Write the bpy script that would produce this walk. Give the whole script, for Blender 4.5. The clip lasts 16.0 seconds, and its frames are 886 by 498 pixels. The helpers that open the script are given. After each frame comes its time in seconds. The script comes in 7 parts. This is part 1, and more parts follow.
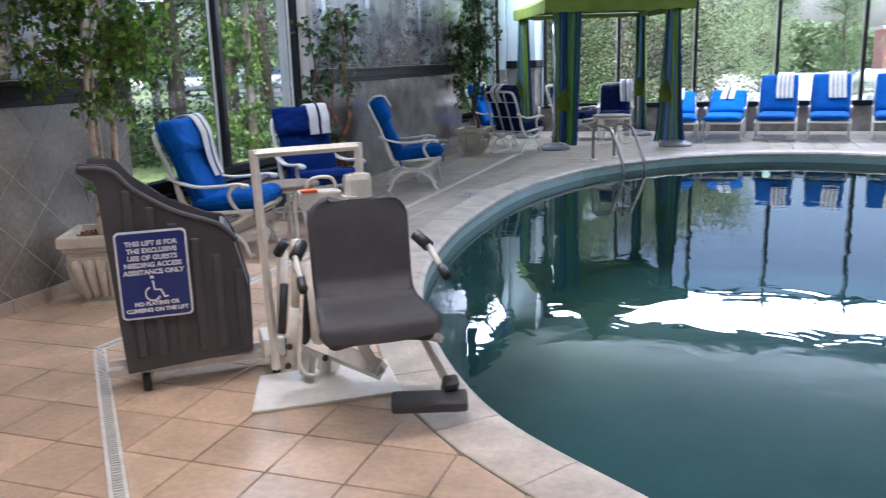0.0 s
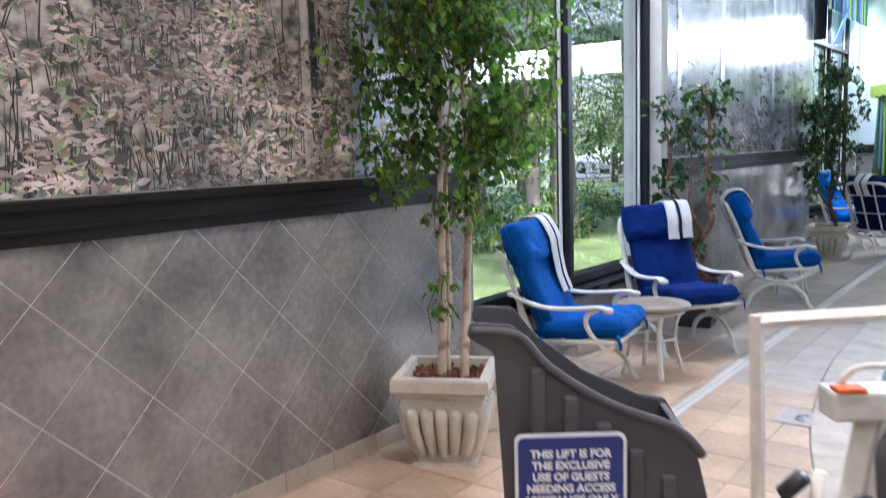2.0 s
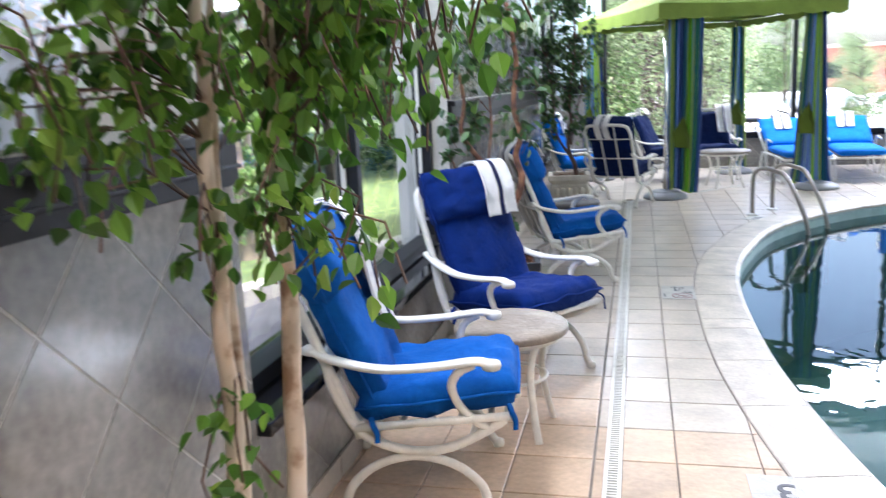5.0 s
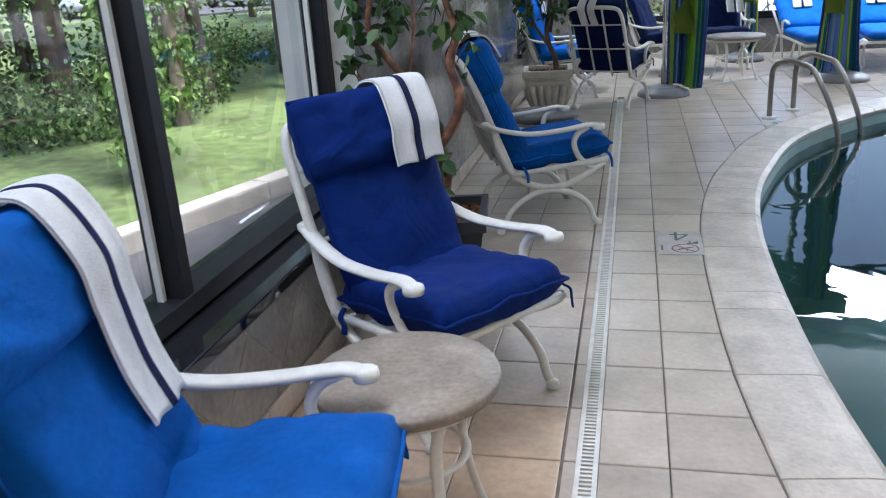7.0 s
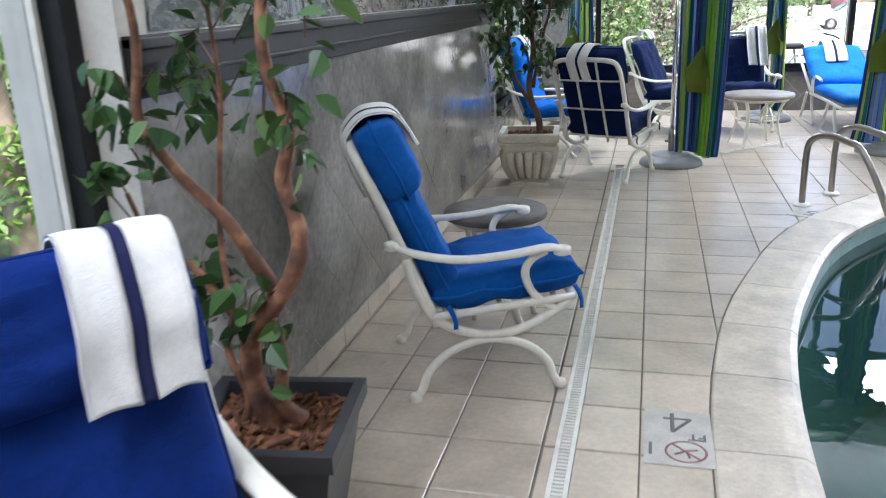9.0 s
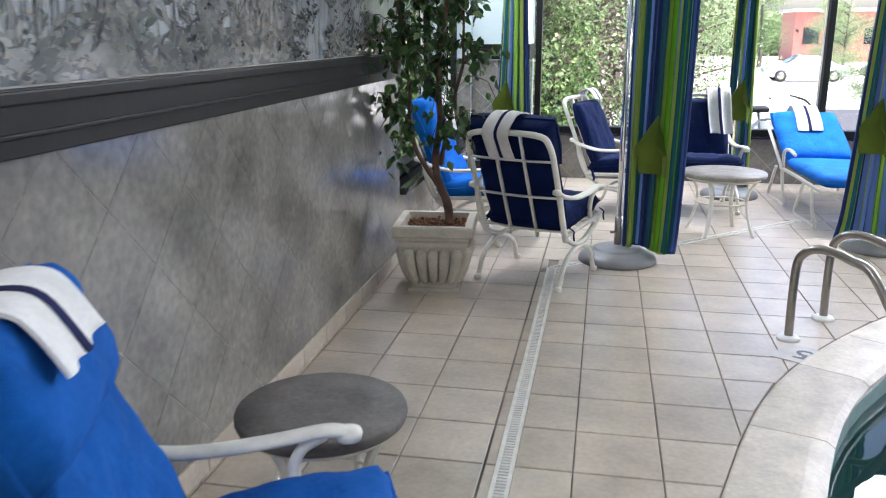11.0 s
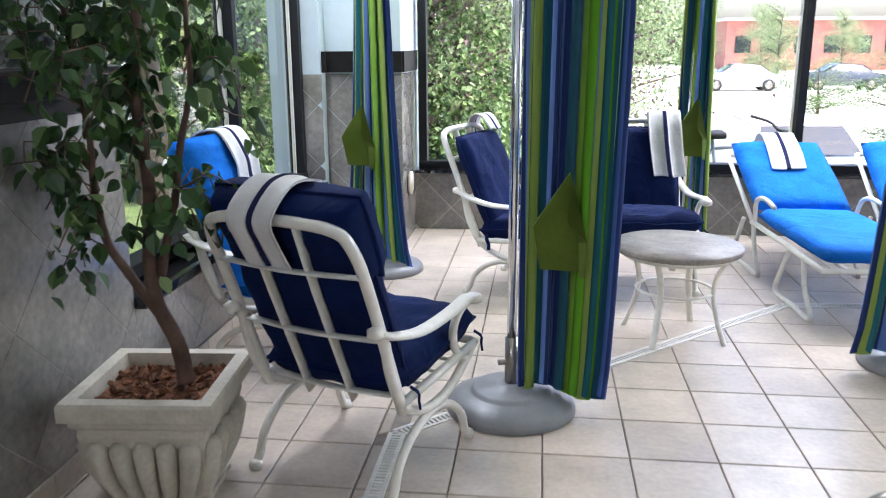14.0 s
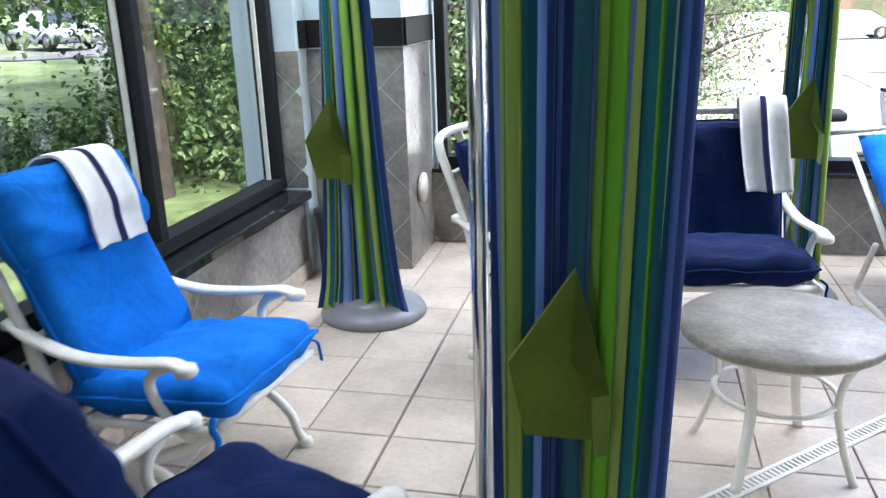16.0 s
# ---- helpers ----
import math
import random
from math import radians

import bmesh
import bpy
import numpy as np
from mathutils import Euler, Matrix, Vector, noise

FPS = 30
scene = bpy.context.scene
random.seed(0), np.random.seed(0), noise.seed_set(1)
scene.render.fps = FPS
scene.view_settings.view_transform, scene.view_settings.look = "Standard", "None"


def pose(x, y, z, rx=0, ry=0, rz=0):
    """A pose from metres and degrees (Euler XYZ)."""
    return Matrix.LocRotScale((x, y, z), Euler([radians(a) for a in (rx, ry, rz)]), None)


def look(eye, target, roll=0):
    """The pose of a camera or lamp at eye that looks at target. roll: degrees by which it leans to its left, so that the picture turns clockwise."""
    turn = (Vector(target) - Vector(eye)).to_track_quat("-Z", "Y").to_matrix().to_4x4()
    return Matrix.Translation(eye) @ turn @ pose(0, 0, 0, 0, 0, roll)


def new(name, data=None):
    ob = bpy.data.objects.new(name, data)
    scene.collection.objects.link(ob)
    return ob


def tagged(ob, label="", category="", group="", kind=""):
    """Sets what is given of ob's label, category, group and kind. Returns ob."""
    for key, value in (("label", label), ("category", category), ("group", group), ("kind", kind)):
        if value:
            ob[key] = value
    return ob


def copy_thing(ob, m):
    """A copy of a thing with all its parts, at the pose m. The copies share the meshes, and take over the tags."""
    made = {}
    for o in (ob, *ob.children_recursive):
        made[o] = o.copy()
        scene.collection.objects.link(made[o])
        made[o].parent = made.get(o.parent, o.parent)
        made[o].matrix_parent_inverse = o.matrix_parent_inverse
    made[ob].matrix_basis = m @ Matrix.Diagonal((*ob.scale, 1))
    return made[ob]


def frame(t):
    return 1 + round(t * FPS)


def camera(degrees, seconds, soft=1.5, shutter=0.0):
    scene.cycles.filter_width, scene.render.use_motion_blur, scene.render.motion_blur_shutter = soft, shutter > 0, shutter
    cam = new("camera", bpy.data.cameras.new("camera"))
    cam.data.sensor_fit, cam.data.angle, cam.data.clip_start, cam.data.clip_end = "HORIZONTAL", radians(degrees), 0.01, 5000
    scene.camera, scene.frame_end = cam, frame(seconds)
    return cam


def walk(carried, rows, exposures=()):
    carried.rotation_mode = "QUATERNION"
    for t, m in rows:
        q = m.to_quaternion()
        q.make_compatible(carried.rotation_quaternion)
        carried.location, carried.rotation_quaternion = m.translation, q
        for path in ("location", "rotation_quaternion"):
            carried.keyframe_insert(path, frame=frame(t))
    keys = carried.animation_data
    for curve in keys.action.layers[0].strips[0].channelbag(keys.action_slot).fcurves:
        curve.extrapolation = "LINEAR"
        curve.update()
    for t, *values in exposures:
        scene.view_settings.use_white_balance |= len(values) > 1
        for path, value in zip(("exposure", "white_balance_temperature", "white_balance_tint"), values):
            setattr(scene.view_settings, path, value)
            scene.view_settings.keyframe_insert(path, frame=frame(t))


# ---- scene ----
cam = camera(57.0, 16.0, 1.1, 0.35)
PATH = [
    (0, (-0.033, 0.001, 1.381), (-0.672, 1.843, 0.934), -1.7),
    (0.5, (-0.276, 0.251, 1.387), (-1.081, 2.023, 0.927), -2.0),
    (1, (-0.631, 0.496, 1.384), (-1.562, 2.199, 0.903), -2.2),
    (1.5, (-0.993, 0.752, 1.393), (-2.094, 2.369, 0.979), -2.2),
    (1.7, (-1.071, 0.823, 1.443), (-2.237, 2.404, 1.07), -1.6),
    (2, (-1.308, 0.961, 1.464), (-2.512, 2.54, 1.224), -1.7),
    (2.5, (-1.632, 1.143, 1.488), (-2.808, 2.756, 1.375), -1.5),
    (3, (-1.929, 1.353, 1.513), (-3.043, 3.012, 1.442), -1.6),
    (3.5, (-2.186, 1.584, 1.534), (-3.201, 3.306, 1.47), -1.8),
    (4, (-2.444, 1.852, 1.542), (-3.312, 3.653, 1.503), -2.1),
    (4.5, (-2.644, 2.204, 1.485), (-3.348, 4.062, 1.257), -1.6),
    (5, (-2.85, 2.624, 1.433), (-3.314, 4.53, 1.042), -2.8),
    (5.2, (-2.933, 2.826, 1.403), (-3.299, 4.745, 0.973), -2.1),
    (7.3, (-2.814, 4.316, 1.404), (-3.298, 6.137, 0.733), -4.0),
    (7.5, (-2.81, 4.451, 1.396), (-3.327, 6.27, 0.746), -3.8),
    (8, (-2.78, 4.848, 1.4), (-3.34, 6.667, 0.784), -3.1),
    (8.5, (-2.704, 5.294, 1.404), (-3.258, 7.121, 0.808), -2.9),
    (9, (-2.717, 5.66, 1.411), (-3.195, 7.509, 0.818), -2.2),
    (9.5, (-2.709, 6.081, 1.415), (-3.195, 7.935, 0.846), -1.0),
    (10, (-2.659, 6.409, 1.449), (-3.15, 8.271, 0.907), -0.7),
    (10.2, (-2.673, 6.598, 1.457), (-3.137, 8.472, 0.938), -0.7),
    (12.3, (-2.551, 8.281, 1.462), (-2.858, 10.192, 0.962), -0.2),
    (12.5, (-2.533, 8.469, 1.421), (-2.831, 10.385, 0.931), -1.0),
    (13, (-2.559, 8.834, 1.431), (-2.795, 10.758, 0.938), -0.7),
    (13.5, (-2.494, 9.236, 1.41), (-2.709, 11.163, 0.923), -0.5),
    (14, (-2.431, 9.595, 1.41), (-2.666, 11.52, 0.921), -0.3),
    (14.5, (-2.418, 9.968, 1.412), (-2.701, 11.881, 0.902), -0.2),
    (15, (-2.326, 10.336, 1.431), (-2.722, 12.213, 0.866), -1.0),
    (15.5, (-2.288, 10.707, 1.443), (-2.75, 12.56, 0.851), -2.0),
    (16, (-2.241, 11.044, 1.45), (-2.678, 12.905, 0.861), -1.9),
]
EXPOSURES = [(0.0, 1.78, 5650, 21), (1.0, 2.02, 5600, 20), (1.8, 2.18, 5650, 20), (3.0, 2.42, 5750, 19), (5.0, 2.62, 5950, 19), (7.3, 1.84, 5900, 17), (8.0, 2.04, 5900, 17), (8.5, 2.26, 6050, 17), (9.2, 2.55, 6200, 17), (10.0, 2.5, 6250, 18), (12.5, 2.5, 6300, 21), (14.5, 2.45, 6150, 20), (16.0, 2.42, 6050, 18)]
walk(cam, [(t, look(eye, target, roll)) for t, eye, target, roll in PATH], EXPOSURES)

# ---------- world, sun, exposure ----------
SUN_EL, SUN_AZ = 68.0, 118.0
world = bpy.data.worlds.new("sky")
scene.world = world
world.use_nodes = True
wn = world.node_tree.nodes
sky = wn.new("ShaderNodeTexSky")
sky.sky_type = "NISHITA"
sky.sun_disc = False
sky.sun_elevation, sky.sun_rotation = radians(SUN_EL), radians(SUN_AZ)
sky.dust_density, sky.air_density = 4.0, 1.0
wn["Background"].inputs[1].default_value = 0.15
world.node_tree.links.new(sky.outputs[0], wn["Background"].inputs[0])
sun_data = bpy.data.lights.new("sun", "SUN")
sun_data.energy, sun_data.angle, sun_data.color = 2.2, radians(10), (1.0, 0.95, 0.87)
sun = new("sun", sun_data)
sun.matrix_world = look((40 * math.sin(radians(SUN_AZ)), 40 * math.cos(radians(SUN_AZ)), 40 * math.tan(radians(SUN_EL))), (0, 0, 0))
CEIL = 3.75


def area(name, eye, target, w, h, power, color=(1, 1, 1)):
    d = bpy.data.lights.new(name, "AREA")
    d.shape, d.size, d.size_y, d.energy, d.color = "RECTANGLE", w, h, power, color
    ob = new(name, d)
    ob.matrix_world = look(eye, target)
    return ob


DAY = (0.86, 0.94, 1.0)
# sky light let in through the high transom panes
area("daylight_west", (-4.0, 5.85, 3.15), (-3.0, 5.85, 2.6), 2.1, 0.62, 32, DAY)
area("daylight_west", (-4.0, 13.7, 3.15), (-3.0, 13.7, 2.6), 2.5, 0.62, 34, DAY)
area("daylight_north", (1.8, 15.76, 3.15), (1.8, 14.0, 2.2), 10.0, 0.62, 185, DAY)



def downlight(x, y, power):
    d = bpy.data.lights.new("downlight", "SPOT")
    d.energy, d.spot_size, d.spot_blend, d.color, d.shadow_soft_size = power, radians(140), 0.9, (1.0, 0.92, 0.82), 0.07
    ob = new("downlight", d)
    ob.matrix_world = look((x, y, CEIL - 0.03), (x, y + 0.001, 0))


for x, y, power in ((-2.4, 0.4, 34), (-2.4, 2.5, 36), (-0.4, 0.6, 44), (-1.0, 3.0, 58)):
    downlight(x, y, power)

# ---------- materials ----------
MATS = {}


def nodes_of(name):
    m = bpy.data.materials.new(name)
    m.use_nodes = True
    n, l = m.node_tree.nodes, m.node_tree.links
    return m, n, l, n["Principled BSDF"]


def mat(name, color, rough=0.5, metal=0.0, var=0.12, scale=6.0, bump=0.0, bscale=60.0, spec=0.5, rand=0.0, island=0.0, coat=0.0, var2=0.0, wrinkle=0.0, world=False):
    """Two-scale noise over a base colour, with a fine bump; rand varies it piece by piece."""
    if name in MATS:
        return MATS[name]
    m, n, l, p = nodes_of(name)
    p.inputs["Roughness"].default_value = rough
    p.inputs["Metallic"].default_value = metal
    p.inputs["Specular IOR Level"].default_value = spec
    p.inputs["Coat Weight"].default_value = coat
    tc = n.new("ShaderNodeNewGeometry" if world else "ShaderNodeTexCoord")
    where = tc.outputs["Position" if world else "Object"]
    no = n.new("ShaderNodeTexNoise")
    no.inputs["Scale"].default_value, no.inputs["Detail"].default_value = scale, 6
    l.new(where, no.inputs["Vector"])
    fine = n.new("ShaderNodeTexNoise")
    fine.inputs["Scale"].default_value, fine.inputs["Detail"].default_value = scale * 9, 3
    l.new(where, fine.inputs["Vector"])
    mr = n.new("ShaderNodeMapRange")
    mr.inputs["From Min"].default_value, mr.inputs["From Max"].default_value = 0.3, 0.7
    mr.inputs["To Min"].default_value, mr.inputs["To Max"].default_value = 1 - var, 1 + var
    l.new(no.outputs["Fac"], mr.inputs["Value"])
    mr2 = n.new("ShaderNodeMapRange")
    v2 = var2 or var * 0.5
    mr2.inputs["From Min"].default_value, mr2.inputs["From Max"].default_value = 0.3, 0.7
    mr2.inputs["To Min"].default_value, mr2.inputs["To Max"].default_value = 1 - v2, 1 + v2
    l.new(fine.outputs["Fac"], mr2.inputs["Value"])
    mu = n.new("ShaderNodeMath")
    mu.operation = "MULTIPLY"
    l.new(mr.outputs[0], mu.inputs[0]), l.new(mr2.outputs[0], mu.inputs[1])
    out = mu.outputs[0]
    for amount, kind in ((rand, "o"), (island, "i")):
        if amount:
            src = n.new("ShaderNodeObjectInfo") if kind == "o" else n.new("ShaderNodeNewGeometry")
            rr = n.new("ShaderNodeMapRange")
            rr.inputs["To Min"].default_value, rr.inputs["To Max"].default_value = 1 - amount, 1 + amount
            l.new(src.outputs["Random"] if kind == "o" else src.outputs["Random Per Island"], rr.inputs["Value"])
            m2 = n.new("ShaderNodeMath")
            m2.operation = "MULTIPLY"
            l.new(out, m2.inputs[0]), l.new(rr.outputs[0], m2.inputs[1])
            out = m2.outputs[0]
    vm = n.new("ShaderNodeVectorMath")
    vm.operation = "SCALE"
    vm.inputs[0].default_value = color
    l.new(out, vm.inputs["Scale"])
    l.new(vm.outputs[0], p.inputs["Base Color"])
    if bump:
        bn = n.new("ShaderNodeTexNoise")
        bn.inputs["Scale"].default_value, bn.inputs["Detail"].default_value = bscale, 4
        l.new(where, bn.inputs["Vector"])
        bp = n.new("ShaderNodeBump")
        bp.inputs["Strength"].default_value, bp.inputs["Distance"].default_value = bump, 0.01
        l.new(bn.outputs["Fac"], bp.inputs["Height"])
        if wrinkle:
            wn2 = n.new("ShaderNodeTexNoise")
            wn2.inputs["Scale"].default_value, wn2.inputs["Detail"].default_value, wn2.inputs["Distortion"].default_value = 6.0, 3, 1.2
            l.new(where, wn2.inputs["Vector"])
            wb = n.new("ShaderNodeBump")
            wb.inputs["Strength"].default_value, wb.inputs["Distance"].default_value = wrinkle, 0.04
            l.new(wn2.outputs["Fac"], wb.inputs["Height"]), l.new(wb.outputs[0], bp.inputs["Normal"])
        l.new(bp.outputs[0], p.inputs["Normal"])
    MATS[name] = m
    return m


def ramp_mat(name, source, stops, rough=0.6, spec=0.5, scale=8.0, bump=0.0, trans=0.0, axis=None):
    """A colour ramp over island randomness, noise, or a stripe coordinate."""
    if name in MATS:
        return MATS[name]
    m, n, l, p = nodes_of(name)
    p.inputs["Roughness"].default_value, p.inputs["Specular IOR Level"].default_value = rough, spec
    r = n.new("ShaderNodeValToRGB")
    el = r.color_ramp.elements
    while len(el) < len(stops):
        el.new(0.5)
    for e, (pos, c) in zip(el, stops):
        e.position, e.color = pos, (*c, 1)
    tc = n.new("ShaderNodeTexCoord")
    if source == "island":
        g = n.new("ShaderNodeNewGeometry")
        l.new(g.outputs["Random Per Island"], r.inputs[0])
    elif source == "uv":
        r.color_ramp.interpolation = "CONSTANT"
        sep = n.new("ShaderNodeSeparateXYZ")
        l.new(tc.outputs["UV"], sep.inputs[0])
        fr = n.new("ShaderNodeMath")
        fr.operation = "FRACT"
        l.new(sep.outputs[0], fr.inputs[0]), l.new(fr.outputs[0], r.inputs[0])
    else:
        no = n.new("ShaderNodeTexNoise")
        no.inputs["Scale"].default_value, no.inputs["Detail"].default_value = scale, 8
        l.new(tc.outputs["Object"], no.inputs["Vector"]), l.new(no.outputs["Fac"], r.inputs[0])
    l.new(r.outputs[0], p.inputs["Base Color"])
    if trans:
        tr = n.new("ShaderNodeBsdfTranslucent")
        mx = n.new("ShaderNodeMixShader")
        mx.inputs[0].default_value = trans
        l.new(r.outputs[0], tr.inputs[0])
        l.new(p.outputs[0], mx.inputs[1]), l.new(tr.outputs[0], mx.inputs[2])
        l.new(mx.outputs[0], n["Material Output"].inputs[0])
    if bump:
        bn = n.new("ShaderNodeTexNoise")
        bn.inputs["Scale"].default_value, bn.inputs["Detail"].default_value = 250, 3
        l.new(tc.outputs["Object"], bn.inputs["Vector"])
        bp = n.new("ShaderNodeBump")
        bp.inputs["Strength"].default_value, bp.inputs["Distance"].default_value = bump, 0.004
        l.new(bn.outputs["Fac"], bp.inputs["Height"]), l.new(bp.outputs[0], p.inputs["Normal"])
    MATS[name] = m
    return m


def glass_mat(name, tint, gloss=1.0):
    """Thin pane: clear through, with a Fresnel reflection."""
    m, n, l, p = nodes_of(name)
    n.remove(p)
    t, g, f, mx = n.new("ShaderNodeBsdfTransparent"), n.new("ShaderNodeBsdfGlossy"), n.new("ShaderNodeFresnel"), n.new("ShaderNodeMixShader")
    t.inputs[0].default_value = (*tint, 1)
    g.inputs["Roughness"].default_value = 0.0
    f.inputs[0].default_value = 1.33 if gloss < 1 else 1.5
    l.new(f.outputs[0], mx.inputs[0]), l.new(t.outputs[0], mx.inputs[1]), l.new(g.outputs[0], mx.inputs[2])
    l.new(mx.outputs[0], n["Material Output"].inputs[0])
    return m


def water_mat():
    m, n, l, p = nodes_of("pool_water")
    n.remove(p)
    t, g, f, mx = n.new("ShaderNodeBsdfTransparent"), n.new("ShaderNodeBsdfGlossy"), n.new("ShaderNodeFresnel"), n.new("ShaderNodeMixShader")
    t.inputs[0].default_value = (0.14, 0.285, 0.285, 1)
    g.inputs["Roughness"].default_value = 0.0
    f.inputs[0].default_value = 1.36
    no = n.new("ShaderNodeTexNoise")
    no.inputs["Scale"].default_value, no.inputs["Detail"].default_value, no.inputs["Distortion"].default_value = 3.0, 2, 0.6
    tc = n.new("ShaderNodeTexCoord")
    l.new(tc.outputs["Object"], no.inputs["Vector"])
    b = n.new("ShaderNodeBump")
    b.inputs["Strength"].default_value, b.inputs["Distance"].default_value = 0.05, 0.05
    l.new(no.outputs["Fac"], b.inputs["Height"])
    l.new(b.outputs[0], g.inputs["Normal"]), l.new(b.outputs[0], f.inputs["Normal"])
    l.new(f.outputs[0], mx.inputs[0]), l.new(t.outputs[0], mx.inputs[1]), l.new(g.outputs[0], mx.inputs[2])
    l.new(mx.outputs[0], n["Material Output"].inputs[0])
    return m


def emit_mat(name, color, power):
    m, n, l, p = nodes_of(name)
    p.inputs["Emission Color"].default_value = (*color, 1)
    p.inputs["Emission Strength"].default_value = power
    return m


M_FLOOR = mat("floor_tile", (0.48, 0.40, 0.32), 0.30, var=0.16, scale=5, bump=0.12, bscale=30, rand=0.10, world=True)
# same tile, with the lamplight on the south deck put into its colour
M_FLOORLIT = mat("floor_tile_warm_lit", (0.56, 0.40, 0.27), 0.36, var=0.2, scale=4, bump=0.12, bscale=30, rand=0.14, world=True)
M_GROUT = mat("grout", (0.24, 0.20, 0.165), 0.9, var=0.4, scale=2.5)
M_COPING = mat("coping_stone", (0.55, 0.47, 0.38), 0.45, var=0.2, scale=6, bump=0.25, bscale=40, rand=0.08, world=True)
M_WTILE = mat("wall_tile", (0.225, 0.207, 0.184), 0.15, var=0.34, scale=3.6, bump=0.02, bscale=7, rand=0.04, spec=0.6, world=True)
M_WGROUT = mat("wall_grout", (0.58, 0.54, 0.47), 0.9, var=0.1)
M_PLASTER = mat("painted_wall", (0.56, 0.64, 0.66), 0.7, var=0.05, scale=2, bump=0.05, bscale=120)
M_CEIL = mat("ceiling_paint", (0.74, 0.77, 0.76), 0.8, var=0.03, scale=2, bump=0.05, bscale=150)
M_BAND = mat("band_black", (0.014, 0.012, 0.011), 0.5, var=0.2, scale=8, bump=0.05, spec=0.15)
M_FRAME = mat("window_frame", (0.014, 0.014, 0.016), 0.5, var=0.15, scale=20, spec=0.25)
M_LEDGE = mat("black_granite", (0.015, 0.015, 0.017), 0.06, var=0.4, scale=60, spec=0.6)
M_WHITE = mat("white_paint", (0.80, 0.79, 0.75), 0.5, var=0.05)
M_METALW = mat("white_metal", (0.74, 0.70, 0.62), 0.38, var=0.08, scale=30, bump=0.05, bscale=200)
M_STEEL = mat("steel", (0.34, 0.31, 0.28), 0.28, 1.0, var=0.1, scale=30)
M_CHROME = mat("chrome", (0.8, 0.8, 0.8), 0.12, 1.0, var=0.05, scale=30)
M_BASE = mat("grey_base", (0.22, 0.22, 0.225), 0.38, var=0.1, scale=12, bump=0.05)
M_NAVY = mat("navy_fabric", (0.0006, 0.009, 0.058), 0.9, var=0.18, scale=6, bump=0.35, bscale=350, spec=0.2, wrinkle=0.45)
M_ROYAL = mat("royal_fabric", (0.001, 0.018, 0.135), 0.9, var=0.18, scale=6, bump=0.35, bscale=350, spec=0.2, wrinkle=0.45)
M_BLUE = mat("blue_fabric", (0.003, 0.09, 0.36), 0.9, var=0.18, scale=6, bump=0.35, bscale=350, spec=0.2, wrinkle=0.45)
M_SKYB = mat("sky_fabric", (0.005, 0.155, 0.58), 0.9, var=0.16, scale=6, bump=0.35, bscale=350, spec=0.2, wrinkle=0.45)
M_TOWEL = mat("white_towel", (0.80, 0.77, 0.74), 0.95, var=0.08, scale=12, bump=0.6, bscale=300, spec=0.1, wrinkle=0.3)
M_STRIPE = mat("navy_stripe", (0.02, 0.022, 0.07), 0.95, var=0.15, scale=12, bump=0.4, bscale=300, spec=0.1)
M_TOWELT = mat("tan_stripe", (0.42, 0.37, 0.34), 0.95, var=0.15, scale=12, bump=0.4, bscale=300, spec=0.1)
M_SLATE = mat("slate_top", (0.26, 0.225, 0.19), 0.5, var=0.34, scale=7, bump=0.6, bscale=18)
M_STONE = mat("planter_stone", (0.54, 0.49, 0.40), 0.75, var=0.16, scale=8, bump=0.3, bscale=60)
M_SOIL = mat("bark_mulch", (0.16, 0.065, 0.03), 0.95, var=0.6, scale=25, bump=1.0, bscale=60, island=0.5)
M_BLACKP = mat("black_plastic", (0.03, 0.031, 0.034), 0.42, var=0.15, scale=10)
M_GREYP = mat("grey_plastic", (0.072, 0.068, 0.072), 0.62, var=0.12, scale=10, bump=0.12, bscale=220)
M_RUBBER = mat("rubber", (0.02, 0.02, 0.02), 0.7, var=0.2)
M_SIGN = mat("sign_blue", (0.012, 0.03, 0.19), 0.3, var=0.04)
M_SIGNW = mat("sign_white", (0.82, 0.83, 0.85), 0.4, var=0.03)
M_ORANGE = mat("orange_plastic", (0.75, 0.13, 0.02), 0.4, var=0.08)
M_GREENF = mat("green_canvas", (0.21, 0.28, 0.05), 0.85, var=0.12, scale=5, bump=0.3, bscale=400, spec=0.2)
M_TAB = mat("olive_tab", (0.085, 0.125, 0.015), 0.85, var=0.12, scale=8, bump=0.3, bscale=400, spec=0.2)
M_PENNB = mat("blue_pennant", (0.03, 0.12, 0.5), 0.85, var=0.1)
M_SHELL = mat("pool_plaster", (0.30, 0.44, 0.42), 0.6, var=0.1, scale=2)
M_BANDT = mat("waterline_tile", (0.40, 0.47, 0.50), 0.2, var=0.25, scale=14, rand=0.1)
M_DRAIN = mat("drain_plastic", (0.72, 0.69, 0.63), 0.5, var=0.1, scale=20)
M_GLASS = glass_mat("window_glass", (0.90, 0.93, 0.92))
m_clear, n_, l_, p_ = nodes_of("clear_edge")
n_.remove(p_)
l_.new(n_.new("ShaderNodeBsdfTransparent").outputs[0], n_["Material Output"].inputs[0])
M_CLEAR = m_clear
M_WATER = water_mat()
M_BIRCH = ramp_mat("birch_bark", "noise", [(0.0, (0.12, 0.06, 0.035)), (0.38, (0.28, 0.17, 0.10)), (0.46, (0.58, 0.46, 0.34)), (1.0, (0.76, 0.68, 0.57))], 0.8, scale=9)
M_FICUS = ramp_mat("ficus_bark", "noise", [(0.3, (0.055, 0.022, 0.014)), (0.5, (0.15, 0.06, 0.032)), (0.68, (0.34, 0.16, 0.08))], 0.75, scale=16)
